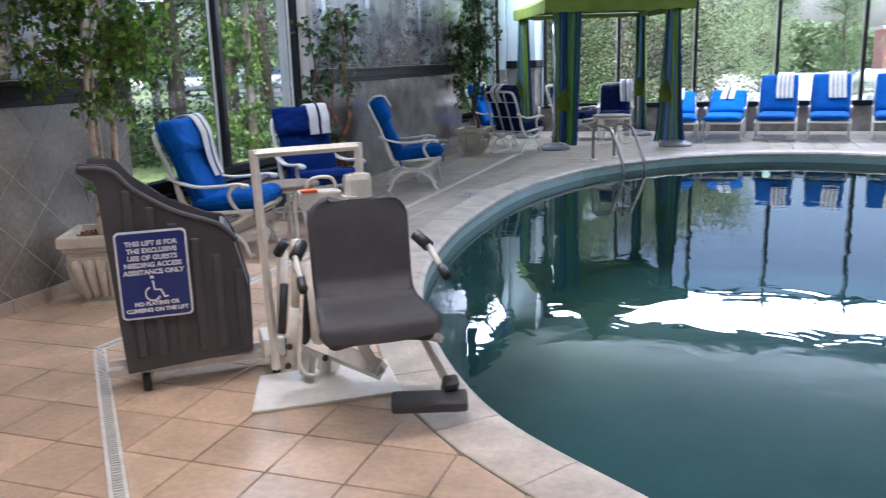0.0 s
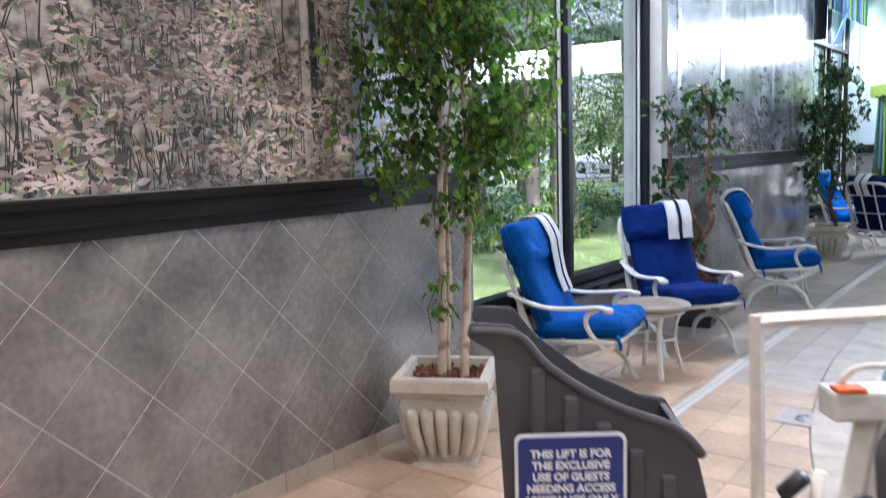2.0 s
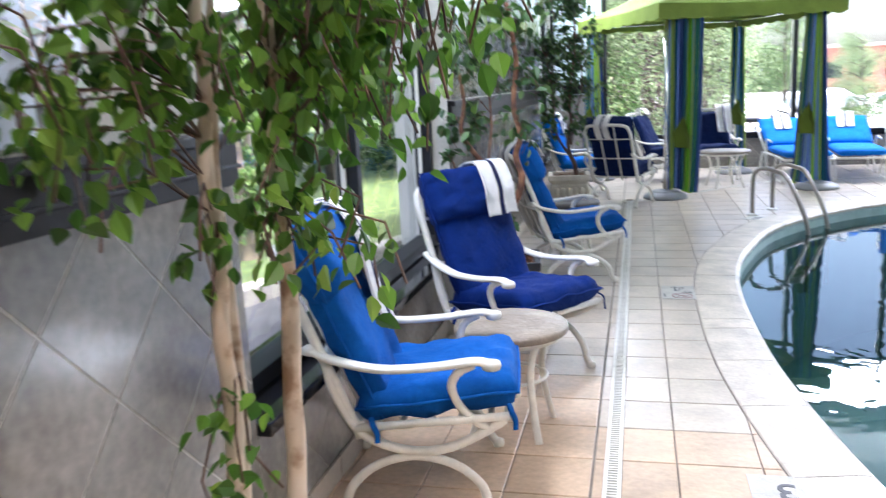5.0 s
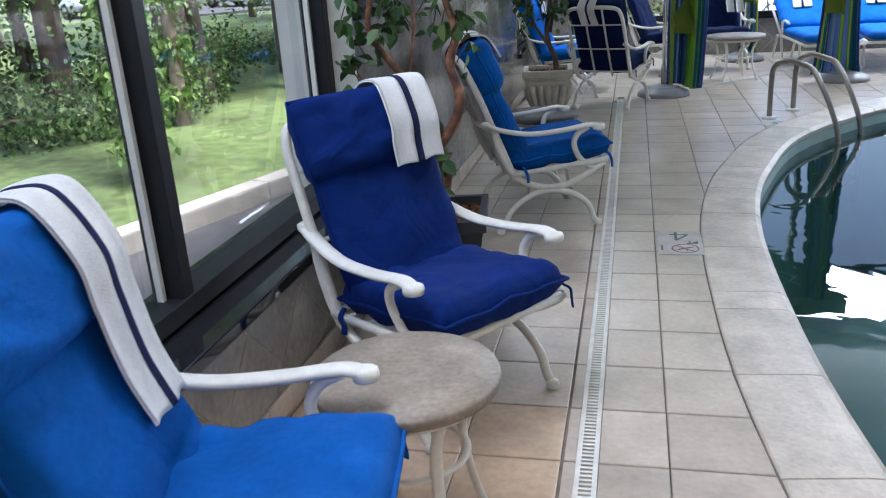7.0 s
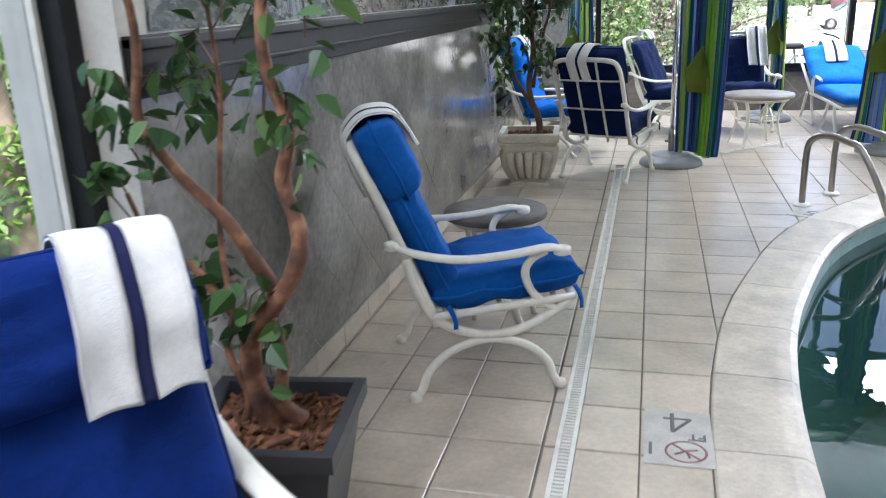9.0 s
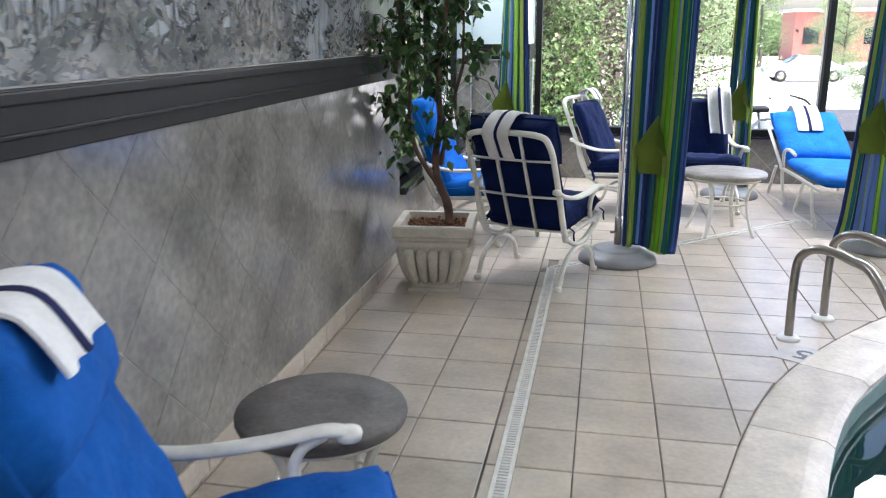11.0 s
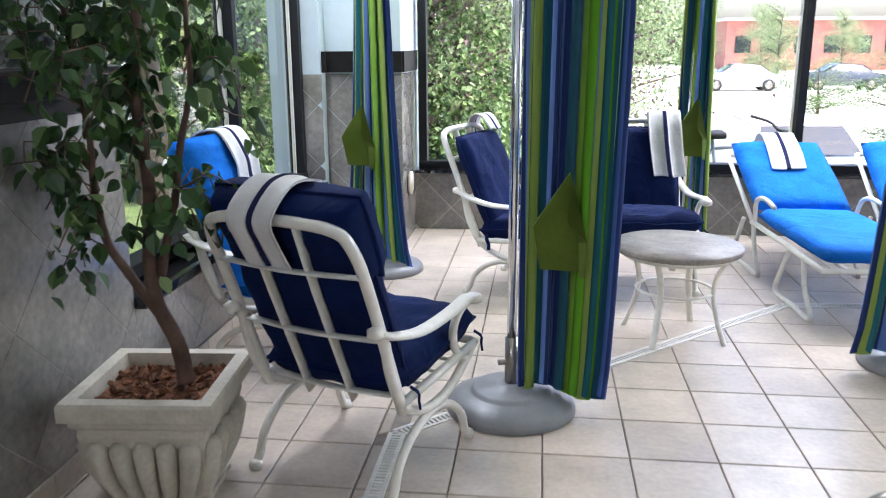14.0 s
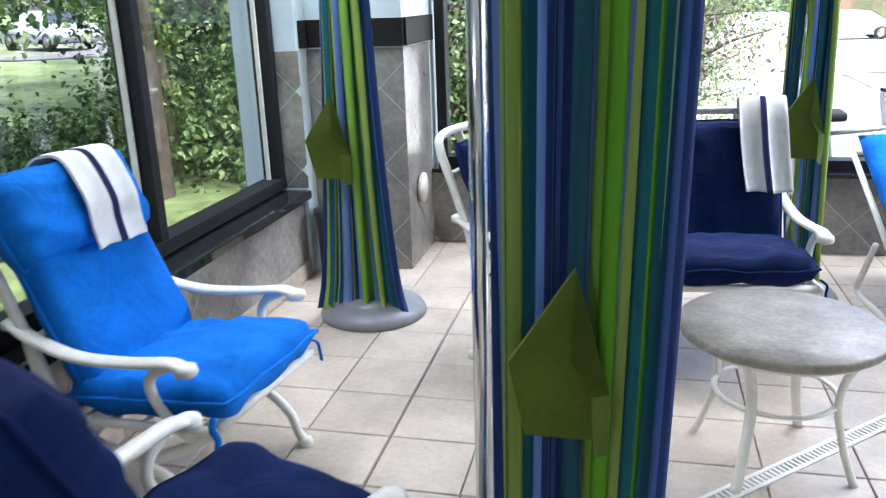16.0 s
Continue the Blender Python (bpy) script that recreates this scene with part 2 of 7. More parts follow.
M_DKBARK = ramp_mat("dark_bark", "noise", [(0.3, (0.05, 0.025, 0.018)), (0.7, (0.16, 0.09, 0.06))], 0.8, scale=16)
M_LEAF1 = ramp_mat("bright_leaf", "island", [(0.0, (0.03, 0.09, 0.012)), (0.5, (0.085, 0.20, 0.022)), (0.85, (0.17, 0.33, 0.04)), (1.0, (0.30, 0.46, 0.07))], 0.4, trans=0.5)
M_LEAF2 = ramp_mat("dark_leaf", "island", [(0.0, (0.016, 0.042, 0.013)), (0.6, (0.042, 0.10, 0.026)), (0.9, (0.08, 0.165, 0.04)), (1.0, (0.22, 0.30, 0.12))], 0.35, trans=0.25)
# pale grey-green leaf, with outdoor glare and distance haze mixed into the colour
M_PALEHAZE = ramp_mat("pale_hazed_leaf", "island", [(0.0, (0.12, 0.18, 0.08)), (0.6, (0.26, 0.34, 0.17)), (1.0, (0.42, 0.50, 0.28))], 0.6, trans=0.4)
M_WOODS = ramp_mat("woods_leaf", "island", [(0.0, (0.025, 0.06, 0.018)), (0.5, (0.09, 0.175, 0.05)), (0.85, (0.19, 0.29, 0.10)), (1.0, (0.32, 0.42, 0.17))], 0.6, trans=0.3)
M_PURPLE = ramp_mat("copper_leaf", "island", [(0.0, (0.05, 0.035, 0.04)), (1.0, (0.16, 0.10, 0.10))], 0.6, trans=0.25)
M_TRUNK = mat("tree_bark", (0.10, 0.078, 0.058), 0.9, var=0.35, scale=9, bump=0.8, bscale=25)
M_GRASS = mat("lawn", (0.115, 0.165, 0.055), 0.9, var=0.5, scale=0.8, bump=0.6, bscale=40, var2=0.35)
M_ASPH = mat("asphalt", (0.085, 0.085, 0.09), 0.85, var=0.2, scale=2, bump=0.4, bscale=200)
M_KERB = mat("kerb_concrete", (0.42, 0.40, 0.36), 0.8, var=0.15, scale=4, bump=0.3)
NAVY, BLUE, LIME, TEAL, LEAFG = (0.02, 0.04, 0.14), (0.13, 0.22, 0.50), (0.30, 0.40, 0.09), (0.015, 0.11, 0.13), (0.10, 0.30, 0.015)
STRIPE_STOPS = [(0.0, NAVY), (0.03, BLUE), (0.075, LIME), (0.115, (0.22, 0.31, 0.06)), (0.14, TEAL), (0.20, (0.30, 0.45, 0.38)), (0.206, (0.012, 0.08, 0.11)), (0.25, NAVY), (0.275, (0.10, 0.14, 0.30)), (0.28, NAVY),
                (0.29, BLUE), (0.325, (0.07, 0.13, 0.34)), (0.33, BLUE), (0.36, LIME), (0.40, NAVY), (0.44, (0.015, 0.07, 0.10)), (0.48, BLUE), (0.53, (0.24, 0.44, 0.06)), (0.56, (0.05, 0.15, 0.01)), (0.565, (0.24, 0.44, 0.06)),
                (0.585, LEAFG), (0.65, NAVY), (0.66, BLUE), (0.71, LIME), (0.755, LEAFG), (0.785, TEAL), (0.84, (0.30, 0.45, 0.38)), (0.846, TEAL), (0.89, (0.012, 0.07, 0.12)), (0.93, NAVY), (0.96, (0.06, 0.12, 0.34))]
M_CURT = ramp_mat("striped_canvas", "uv", STRIPE_STOPS, 0.85, 0.2, bump=0.25, trans=0.12)


# ---------- mesh helpers ----------
def mesh_ob(name, bm, material, smooth=False, parent=None):
    me = bpy.data.meshes.new(name)
    bm.normal_update()
    bm.to_mesh(me)
    bm.free()
    for m in (material if isinstance(material, (list, tuple)) else (material,)):
        me.materials.append(m)
    if smooth:
        me.polygons.foreach_set("use_smooth", [True] * len(me.polygons))
    ob = new(name, me)
    if parent is not None:
        ob.parent = parent
    return ob


def part(name, bm, material, parent, label="", smooth=True):
    ob = mesh_ob(name, bm, material, smooth, parent)
    return tagged(ob, label) if label else ob


def thing(name, m, label, category, group="", kind=""):
    ob = new(name)
    ob.empty_display_size = 0.1
    ob.matrix_basis = m
    return tagged(ob, label, category, group, kind)


def box(bm, c, s, m=None, bevel=0.0):
    r = bmesh.ops.create_cube(bm, size=1.0)
    vs = r["verts"]
    for v in vs:
        v.co = Vector((v.co.x * s[0], v.co.y * s[1], v.co.z * s[2]))
    if bevel:
        es = list({e for v in vs for e in v.link_edges})
        g = bmesh.ops.bevel(bm, geom=es, offset=bevel, segments=2, affect="EDGES", profile=0.6)
        vs = list({v for f in g["faces"] for v in f.verts} | {v for v in vs if v.is_valid})
    for v in vs:
        v.co = (m @ v.co if m else v.co) + Vector(c)
    return vs


def boxb(c, s, m=None, bevel=0.0):
    bm = bmesh.new()
    box(bm, c, s, m, bevel)
    return bm


def smooth_path(pts, per=5):
    """Catmull-Rom through the points."""
    pts = [Vector(p) for p in pts]
    out = []
    for i in range(len(pts) - 1):
        a, b, c, d = pts[max(i - 1, 0)], pts[i], pts[i + 1], pts[min(i + 2, len(pts) - 1)]
        for k in range(per):
            t = k / per
            out.append(0.5 * ((2 * b) + (c - a) * t + (2 * a - 5 * b + 4 * c - d) * t * t + (3 * b - a - 3 * c + d) * t ** 3))
    return out + [pts[-1]]


def tube(bm, pts, r, sides=8, flat=1.0, caps=True):
    """A tube along pts; r is a number or a function of 0..1; flat squeezes it along z."""
    pts = [Vector(p) for p in pts]
    rings, up = [], None
    for i, p in enumerate(pts):
        d = (pts[min(i + 1, len(pts) - 1)] - pts[max(i - 1, 0)]).normalized()
        if up is None:
            up = Vector((0, 0, 1)) if abs(d.z) < 0.9 else Vector((1, 0, 0))
        side = d.cross(up).normalized()
        up = side.cross(d).normalized()
        rad = r(i / max(len(pts) - 1, 1)) if callable(r) else r
        rings.append([bm.verts.new(p + rad * (math.cos(2 * math.pi * k / sides) * side + flat * math.sin(2 * math.pi * k / sides) * up)) for k in range(sides)])
    for a, b in zip(rings, rings[1:]):
        for k in range(sides):
            bm.faces.new((a[k], a[(k + 1) % sides], b[(k + 1) % sides], b[k]))
    if caps:
        bm.faces.new(rings[0][::-1]), bm.faces.new(rings[-1])


def lathe(bm, profile, segs=24, c=(0, 0, 0)):
    rings = [[bm.verts.new((c[0] + r * math.cos(2 * math.pi * k / segs), c[1] + r * math.sin(2 * math.pi * k / segs), c[2] + z)) for k in range(segs)] for r, z in profile]
    for a, b in zip(rings, rings[1:]):
        for k in range(segs):
            bm.faces.new((a[k], a[(k + 1) % segs], b[(k + 1) % segs], b[k]))
    bm.faces.new(rings[0][::-1]), bm.faces.new(rings[-1])


def pad(bm, w, l, h, m, nx=12, ny=12, puff=0.35, wrinkle=0.006, seed=0):
    """A soft cushion w x l x h with rounded edges, centred, put by the matrix m."""
    def top(u, v):
        e = (max(0.0, 1 - abs(u) ** 6) * max(0.0, 1 - abs(v) ** 6)) ** puff
        return e
    grid = {}
    for s in (1, -1):
        for i in range(nx + 1):
            for j in range(ny + 1):
                u, v = -1 + 2 * i / nx, -1 + 2 * j / ny
                u2, v2 = math.copysign(abs(u) ** 0.8, u), math.copysign(abs(v) ** 0.8, v)
                edge = i in (0, nx) or j in (0, ny)
                if s == -1 and edge:
                    grid[s, i, j] = grid[1, i, j]
                    continue
                cx = 1 - 0.03 * v2 * v2
                z = s * h / 2 * top(u2, v2) + wrinkle * noise.noise((u2 * 3 + seed, v2 * 3, s))
                grid[s, i, j] = bm.verts.new(m @ Vector((u2 * w / 2 * cx, v2 * l / 2 * (1 - 0.02 * u2 * u2), z)))
        for i in range(nx):
            for j in range(ny):
                q = [grid[s, i, j], grid[s, i + 1, j], grid[s, i + 1, j + 1], grid[s, i, j + 1]]
                bm.faces.new(q if s == 1 else q[::-1])


def sheet(pts_fn, nu, nv, thick, uv=False):
    """A cloth sheet: pts_fn(u, v) gives its middle; it gets two sides and edges."""
    bm = bmesh.new()
    P = [[Vector(pts_fn(i / nu, j / nv)) for j in range(nv + 1)] for i in range(nu + 1)]
    lay = bm.loops.layers.uv.new("UVMap") if uv else None
    sides = []
    for s in (1, -1):
        g = []
        for i in range(nu + 1):
            row = []
            for j in range(nv + 1):
                du = P[min(i + 1, nu)][j] - P[max(i - 1, 0)][j]
                dv = P[i][min(j + 1, nv)] - P[i][max(j - 1, 0)]
                nrm = du.cross(dv)
                nrm = nrm.normalized() if nrm.length > 1e-9 else Vector((0, 0, 1))
                row.append(bm.verts.new(P[i][j] + nrm * s * thick / 2))
            g.append(row)
        sides.append(g)
    def face(vs, uvs):
        f = bm.faces.new(vs)
        if uv:
            for lp, c in zip(f.loops, uvs):
                lp[lay].uv = c
    for si, g in enumerate(sides):
        for i in range(nu):
            for j in range(nv):
                ids = [(i, j), (i + 1, j), (i + 1, j + 1), (i, j + 1)]
                if si:
                    ids = ids[::-1]
                face([g[a][b] for a, b in ids], [(a / nu, b / nv) for a, b in ids])
    A, B = sides
    for i in range(nu):
        for j in (0, nv):
            face([A[i][j], A[i + 1][j], B[i + 1][j], B[i][j]], [(i / nu, 0)] * 4)
    for j in range(nv):
        for i in (0, nu):
            face([A[i][j], A[i][j + 1], B[i][j + 1], B[i][j]], [(min(i / nu, 0.999), 0)] * 4)
    return bm


def clip_poly(poly, n, d):
    """The part of a 2-D polygon where p.n <= d."""
    out = []
    for i in range(len(poly)):
        a, b = poly[i], poly[(i + 1) % len(poly)]
        fa, fb = a[0] * n[0] + a[1] * n[1] - d, b[0] * n[0] + b[1] * n[1] - d
        if fa <= 0:
            out.append(a)
        if (fa < 0 < fb) or (fb < 0 < fa):
            t = fa / (fa - fb)
            out.append((a[0] + (b[0] - a[0]) * t, a[1] + (b[1] - a[1]) * t))
    return out


def poly_area(p):
    return abs(sum(p[i][0] * p[(i + 1) % len(p)][1] - p[(i + 1) % len(p)][0] * p[i][1] for i in range(len(p)))) / 2


def slab(bm, poly, z0, z1, m=None, inset=0.004):
    """A thin prism on a 2-D polygon, its top edge eased."""
    cx, cy = sum(p[0] for p in poly) / len(poly), sum(p[1] for p in poly) / len(poly)
    def ring(z, s):
        vs = []
        for x, y in poly:
            d = math.hypot(x - cx, y - cy) or 1
            k = max(0.0, (d - s) / d)
            v = Vector((cx + (x - cx) * k, cy + (y - cy) * k, z))
            vs.append(bm.verts.new(m @ v if m else v))
        return vs
    a, b, c = ring(z0, 0), ring(z1 - inset * 0.6, 0), ring(z1, inset)
    for p, q in ((a, b), (b, c)):
        for i in range(len(poly)):
            bm.faces.new((p[i], p[(i + 1) % len(poly)], q[(i + 1) % len(poly)], q[i]))
    bm.faces.new(c)


# ---------- the large structure ----------
WX, GX = -3.95, -4.10          # wall face, glass plane
FY = 15.78                     # north window wall
EX, SY = 7.0, -3.2             # east and south walls
BAND0, BAND1 = 1.195, 1.345
W1, W2 = (4.70, 7.42), (12.38, 15.08)
SILL = 0.47
PITCH, PITCHY, XA, Y0 = 0.303, 0.3025, -2.707, 8.301

ctrl = [(-2.2, 7.5), (-2.16, 8.6), (-1.97, 9.6), (-1.5, 10.8), (-0.45, 11.95), (0.86, 12.4), (2.2, 12.1), (3.6, 11.0), (4.4, 9.0), (4.5, 6.5), (4.0, 4.2), (2.8, 2.2),
        (1.6, 1.6), (0.6, 1.9), (-0.2, 2.44), (-0.94, 3.04), (-1.57, 4.07), (-1.95, 5.15), (-2.15, 6.4)]


def closed_curve(pts, per=6):
    n, out = len(pts), []
    for i in range(n):
        a, b, c, d = [Vector((*pts[(i + k) % n], 0)) for k in (-1, 0, 1, 2)]
        for k in range(per):
            t = k / per
            out.append(0.5 * ((2 * b) + (c - a) * t + (2 * a - 5 * b + 4 * c - d) * t * t + (3 * b - a - 3 * c + d) * t ** 3))
    return out


pool_in = closed_curve(ctrl)
NP = len(pool_in)


def offset(k, d):
    t = (pool_in[(k + 1) % NP] - pool_in[k - 1]).normalized()
    return pool_in[k % NP] + Vector((-t.y, t.x, 0)) * d


COPE = 0.29
pool_out = [offset(k, COPE) for k in range(NP)]
if (pool_out[0] - Vector((1, 7, 0))).length < (pool_in[0] - Vector((1, 7, 0))).length:
    COPE = -COPE
    pool_out = [offset(k, COPE) for k in range(NP)]


def nearest_out(x, y):
    k = min(range(NP), key=lambda i: (pool_out[i].x - x) ** 2 + (pool_out[i].y - y) ** 2)
    t = (pool_out[(k + 1) % NP] - pool_out[k - 1]).normalized()
    nrm = Vector((-t.y, t.x)) * (1 if COPE > 0 else -1)
    return pool_out[k], nrm


def ring_slab(name, outer, inner, z0, z1, material):
    bm = bmesh.new()
    n = len(outer)
    o = [[bm.verts.new((p.x, p.y, z)) for p in outer] for z in (z0, z1)]
    i = [[bm.verts.new((p.x, p.y, z)) for p in inner] for z in (z0, z1)]
    for k in range(n):
        l = (k + 1) % n
        for a, b in ((o[1], i[1]), (i[0], o[0]), (o[0], o[1]), (i[1], i[0])):
            bm.faces.new((a[k], a[l], b[l], b[k]))
    return mesh_ob(name, bm, material)


def rect_hit(p):
    """Where the ray from the pool's middle through p leaves the room."""
    c = Vector((1.2, 7.2, 0))
    d = p - c
    ks = [((EX if d.x > 0 else WX - 0.3) - c.x) / d.x if abs(d.x) > 1e-6 else 1e9, ((FY + 0.2 if d.y > 0 else SY) - c.y) / d.y if abs(d.y) > 1e-6 else 1e9]
    return c + d * min(ks)


under = [offset(k, COPE * 0.9) for k in range(NP)]
floor = ring_slab("floor", [rect_hit(p) for p in under], under, -0.25, -0.006, M_GROUT)
tagged(floor, "beige ceramic tile pool deck with dark grout", "floor", kind="structure")
# the corners of the deck that the ring leaves open lie under this one sheet
ground = bmesh.new()
slab(ground, [(-700, -700), (700, -700), (700, 700), (-700, 700)], -1.9, -1.8)
tagged(mesh_ob("ground", ground, M_GRASS), "mown green lawn reaching into the distance", "lawn", kind="structure")
lower = bmesh.new()
slab(lower, [(WX - 0.3, SY), (EX, SY), (EX, FY + 0.2), (WX - 0.3, FY + 0.2)], -1.75, -1.45)
tagged(mesh_ob("floor_base", lower, M_GROUT), "concrete base slab under the pool deck", "floor", kind="structure")

pool = thing("swimming_pool", pose(0, 0, 0), "free-form indoor swimming pool with calm green water", "pool", kind="structure")
bm = bmesh.new()
rim = [bm.verts.new((p.x, p.y, -0.02)) for p in pool_in]
foot = [bm.verts.new((1.2 + (p.x - 1.2) * 0.97, 7.2 + (p.y - 7.2) * 0.97, -1.35)) for p in pool_in]
for k in range(NP):
    bm.faces.new((rim[k], rim[(k + 1) % NP], foot[(k + 1) % NP], foot[k]))
bm.faces.new(foot)
part("shell", bm, M_SHELL, pool, "pale green plaster shell", smooth=False)
bm = bmesh.new()
bm.faces.new([bm.verts.new((p.x, p.y, -0.13)) for p in [offset(k, -COPE * 0.01) for k in range(NP)]])
bmesh.ops.triangulate(bm, faces=bm.faces[:])
bm.normal_update()
if bm.faces[:][0].normal.z < 0:
    bmesh.ops.reverse_faces(bm, faces=bm.faces[:])
water = part("water", bm, M_WATER, pool, "still green water mirroring the windows", smooth=False)
water.visible_shadow = False


def wall_piece(name, lo, hi, material, label, cat="wall"):
    c = [(a + b) / 2 for a, b in zip(lo, hi)]
    s = [b - a for a, b in zip(lo, hi)]
    return tagged(mesh_ob(name, boxb(c, s), material), label, cat, kind="structure")


BACK = WX - 0.33
TT = 0.001                     # thickness of the wall tiles
wall_piers = []
for name, y0, y1 in (("wall_west_1", SY, W1[0]), ("wall_west_2", W1[1], W2[0])):
    wall_piers.append((wall_piece(name, (BACK, y0, -0.25), (WX - TT, y1, CEIL), M_WGROUT, "grey diagonal stone-tile wall under a black band and a woodland mural"), y0, y1, -0.02, BAND0))
for name, (y0, y1) in (("wall_west_3", W1), ("wall_west_4", W2)):
    wall_piers.append((wall_piece(name, (BACK, y0, -0.25), (WX - TT, y1, SILL - 0.035), M_WGROUT, "low grey stone-tile wall under a window ledge"), y0, y1, -0.02, SILL - 0.036))
    wall_piece(name + "_head", (BACK, y0, 3.52), (WX - 0.004, y1, CEIL), M_PLASTER, "painted wall above the window")
# corner pier
wall_piece("wall_corner_1", (BACK, W2[1], -0.25), (WX + 0.02, FY + 0.2, CEIL), M_PLASTER, "pale blue-grey painted corner wall")
PX0, PX1, PY0 = WX + 0.02, -3.40, 15.22
wall_piece("wall_corner_2", (PX0 - 0.01, PY0, -0.25), (PX1, FY + 0.2, CEIL), M_PLASTER, "pale blue-grey painted corner pier with grey tiles below")
wall_piece("wall_north", (PX1 - 0.01, FY, -0.25), (EX, FY + 0.2, SILL - 0.03), M_WGROUT, "low grey tiled wall under the tall north windows")
wall_piece("wall_north_head", (PX1 - 0.01, FY, 3.52), (EX, FY + 0.2, CEIL), M_PLASTER, "painted wall above the north windows")
wall_piece("wall_east", (EX, SY - 0.2, -0.25), (EX + 0.2, FY + 0.2, CEIL), M_PLASTER, "plain painted wall")
wall_piece("wall_south", (BACK, SY - 0.2, -0.25), (EX, SY, CEIL), M_PLASTER, "plain painted wall")
wall_piece("ceiling", (BACK, SY - 0.2, CEIL), (EX + 0.2, FY + 0.2, CEIL + 0.15), M_CEIL, "white painted ceiling with small recessed lights", "ceiling")

# bands
for name, y0, y1 in (("band_1", SY, W1[0] - 0.01), ("band_2", W1[1] + 0.01, W2[0] - 0.01)):
    bm = bmesh.new()
    box(bm, (WX + 0.012, (y0 + y1) / 2, (BAND0 + BAND1) / 2), (0.03, y1 - y0, BAND1 - BAND0), bevel=0.004)
    box(bm, (WX + 0.022, (y0 + y1) / 2, BAND1 - 0.018), (0.05, y1 - y0, 0.03), bevel=0.005)
    box(bm, (WX + 0.018, (y0 + y1) / 2, BAND0 + 0.05), (0.04, y1 - y0, 0.012), bevel=0.003)
    tagged(mesh_ob("trim_" + name, bm, M_BAND), "black moulded wall band between tile and mural", "trim", kind="structure")
bm = bmesh.new()
box(bm, ((GX + PX0) / 2 + 0.02, PY0 - 0.08, 1.29), (PX0 - GX + 0.02, 0.04, 0.14))
box(bm, ((PX0 + PX1) / 2, PY0 - 0.014, 1.29), (PX1 - PX0 + 0.02, 0.025, 0.14))
box(bm, (PX1 + 0.012, (PY0 + FY) / 2 + 0.01, 1.29), (0.025, FY - PY0 + 0.03, 0.14))
tagged(mesh_ob("trim_corner", bm, M_BAND), "black wall band round the corner pier", "trim", kind="structure")


def window(name, along, fixed, edges, z0, z1, transom, label):
    """A dark metal window: frame bars, transom and panes; along 'x' or 'y' at a fixed plane."""
    w = thing(name, pose(0, 0, 0), label, "window", kind="structure")
    def bar(c0, c1, za, zb, nm, d=0.11):
        bm = bmesh.new()
        c, s = (c0 + c1) / 2, c1 - c0
        if along == "y":
            box(bm, (fixed, c, (za + zb) / 2), (d, s, zb - za), bevel=0.004)
        else:
            box(bm, (c, fixed, (za + zb) / 2), (s, d, zb - za), bevel=0.004)
        part(nm, bm, M_FRAME, w, smooth=False)
    a, b = edges[0], edges[-1]
    bar(a, b, z0, z0 + 0.06, "bottom_rail"), bar(a, b, z1 - 0.06, z1, "top_rail"), bar(a, b, transom - 0.03, transom + 0.03, "transom", 0.10)
    for e in edges:
        lo, hi = (e, e + 0.06) if e == a else (e - 0.06, e) if e == b else (e - 0.028, e + 0.028)
        bar(lo, hi, z0 + 0.058, z1 - 0.058, "mullion", 0.10)
    for p, q in zip(edges, edges[1:]):
        for za, zb in ((z0 + 0.05, transom - 0.02), (transom + 0.02, z1 - 0.05)):
            bm = bmesh.new()
            off = -0.03 if along == "y" else 0.03
            c = (fixed + off, (p + q) / 2, (za + zb) / 2) if along == "y" else ((p + q) / 2, fixed + off, (za + zb) / 2)
            s = (0.006, q - p - 0.05, zb - za) if along == "y" else (q - p - 0.05, 0.006, zb - za)
            box(bm, c, s)
            bm.normal_update()
            for f in bm.faces:
                f.material_index = 0 if f.normal.dot(Vector((1, 0, 0) if along == "y" else (0, -1, 0))) > 0.9 else 1
            part("pane", bm, [M_GLASS, M_CLEAR], w, smooth=False).visible_shadow = False
            e = q - (0.082 if q == b else 0.047)
            bc = (fixed - 0.01, e, (za + zb) / 2) if along == "y" else (e, fixed + 0.01, (za + zb) / 2)
            part("glazing_bead", boxb(bc, (0.02, 0.016, zb - za) if along == "y" else (0.016, 0.02, zb - za)), M_METALW, w, smooth=False)
    return w


window("window_1", "y", GX, [W1[0], 6.06, W1[1]], SILL + 0.02, 3.52, 2.78, "tall dark-framed window over a driveway and lawn")
window("window_2", "y", GX, [W2[0], 13.87, W2[1]], SILL + 0.02, 3.52, 2.78, "tall dark-framed window over a lawn and parked cars")
window("window_3", "x", FY + 0.08, [PX1 + 0.03, -1.95, -0.58, 0.80, 2.17, 3.54, 4.91, 6.28, EX - 0.02], SILL, 3.52, 2.78, "long row of tall dark-framed north windows")
for name, (y0, y1) in (("ledge_1", W1), ("ledge_2", W2)):
    tagged(mesh_ob("window_" + name, boxb(((WX + BACK) / 2 + 0.02, (y0 + y1) / 2, SILL - 0.012), (WX - BACK + 0.05, y1 - y0 - 0.004, 0.045), bevel=0.006), M_LEDGE),
           "polished black granite window ledge", "ledge", kind="structure")
tagged(mesh_ob("window_sill_north", boxb(((PX1 + EX) / 2, FY + 0.07, SILL - 0.014), (EX - PX1 - 0.01, 0.22, 0.026), bevel=0.005), M_LEDGE), "thin black window sill", "ledge", kind="structure")
# ---------- patio furniture ----------
def rot_x(a):
    return Matrix.Rotation(radians(a), 4, "X")


RECL = 24.0                    # lean of the backrest


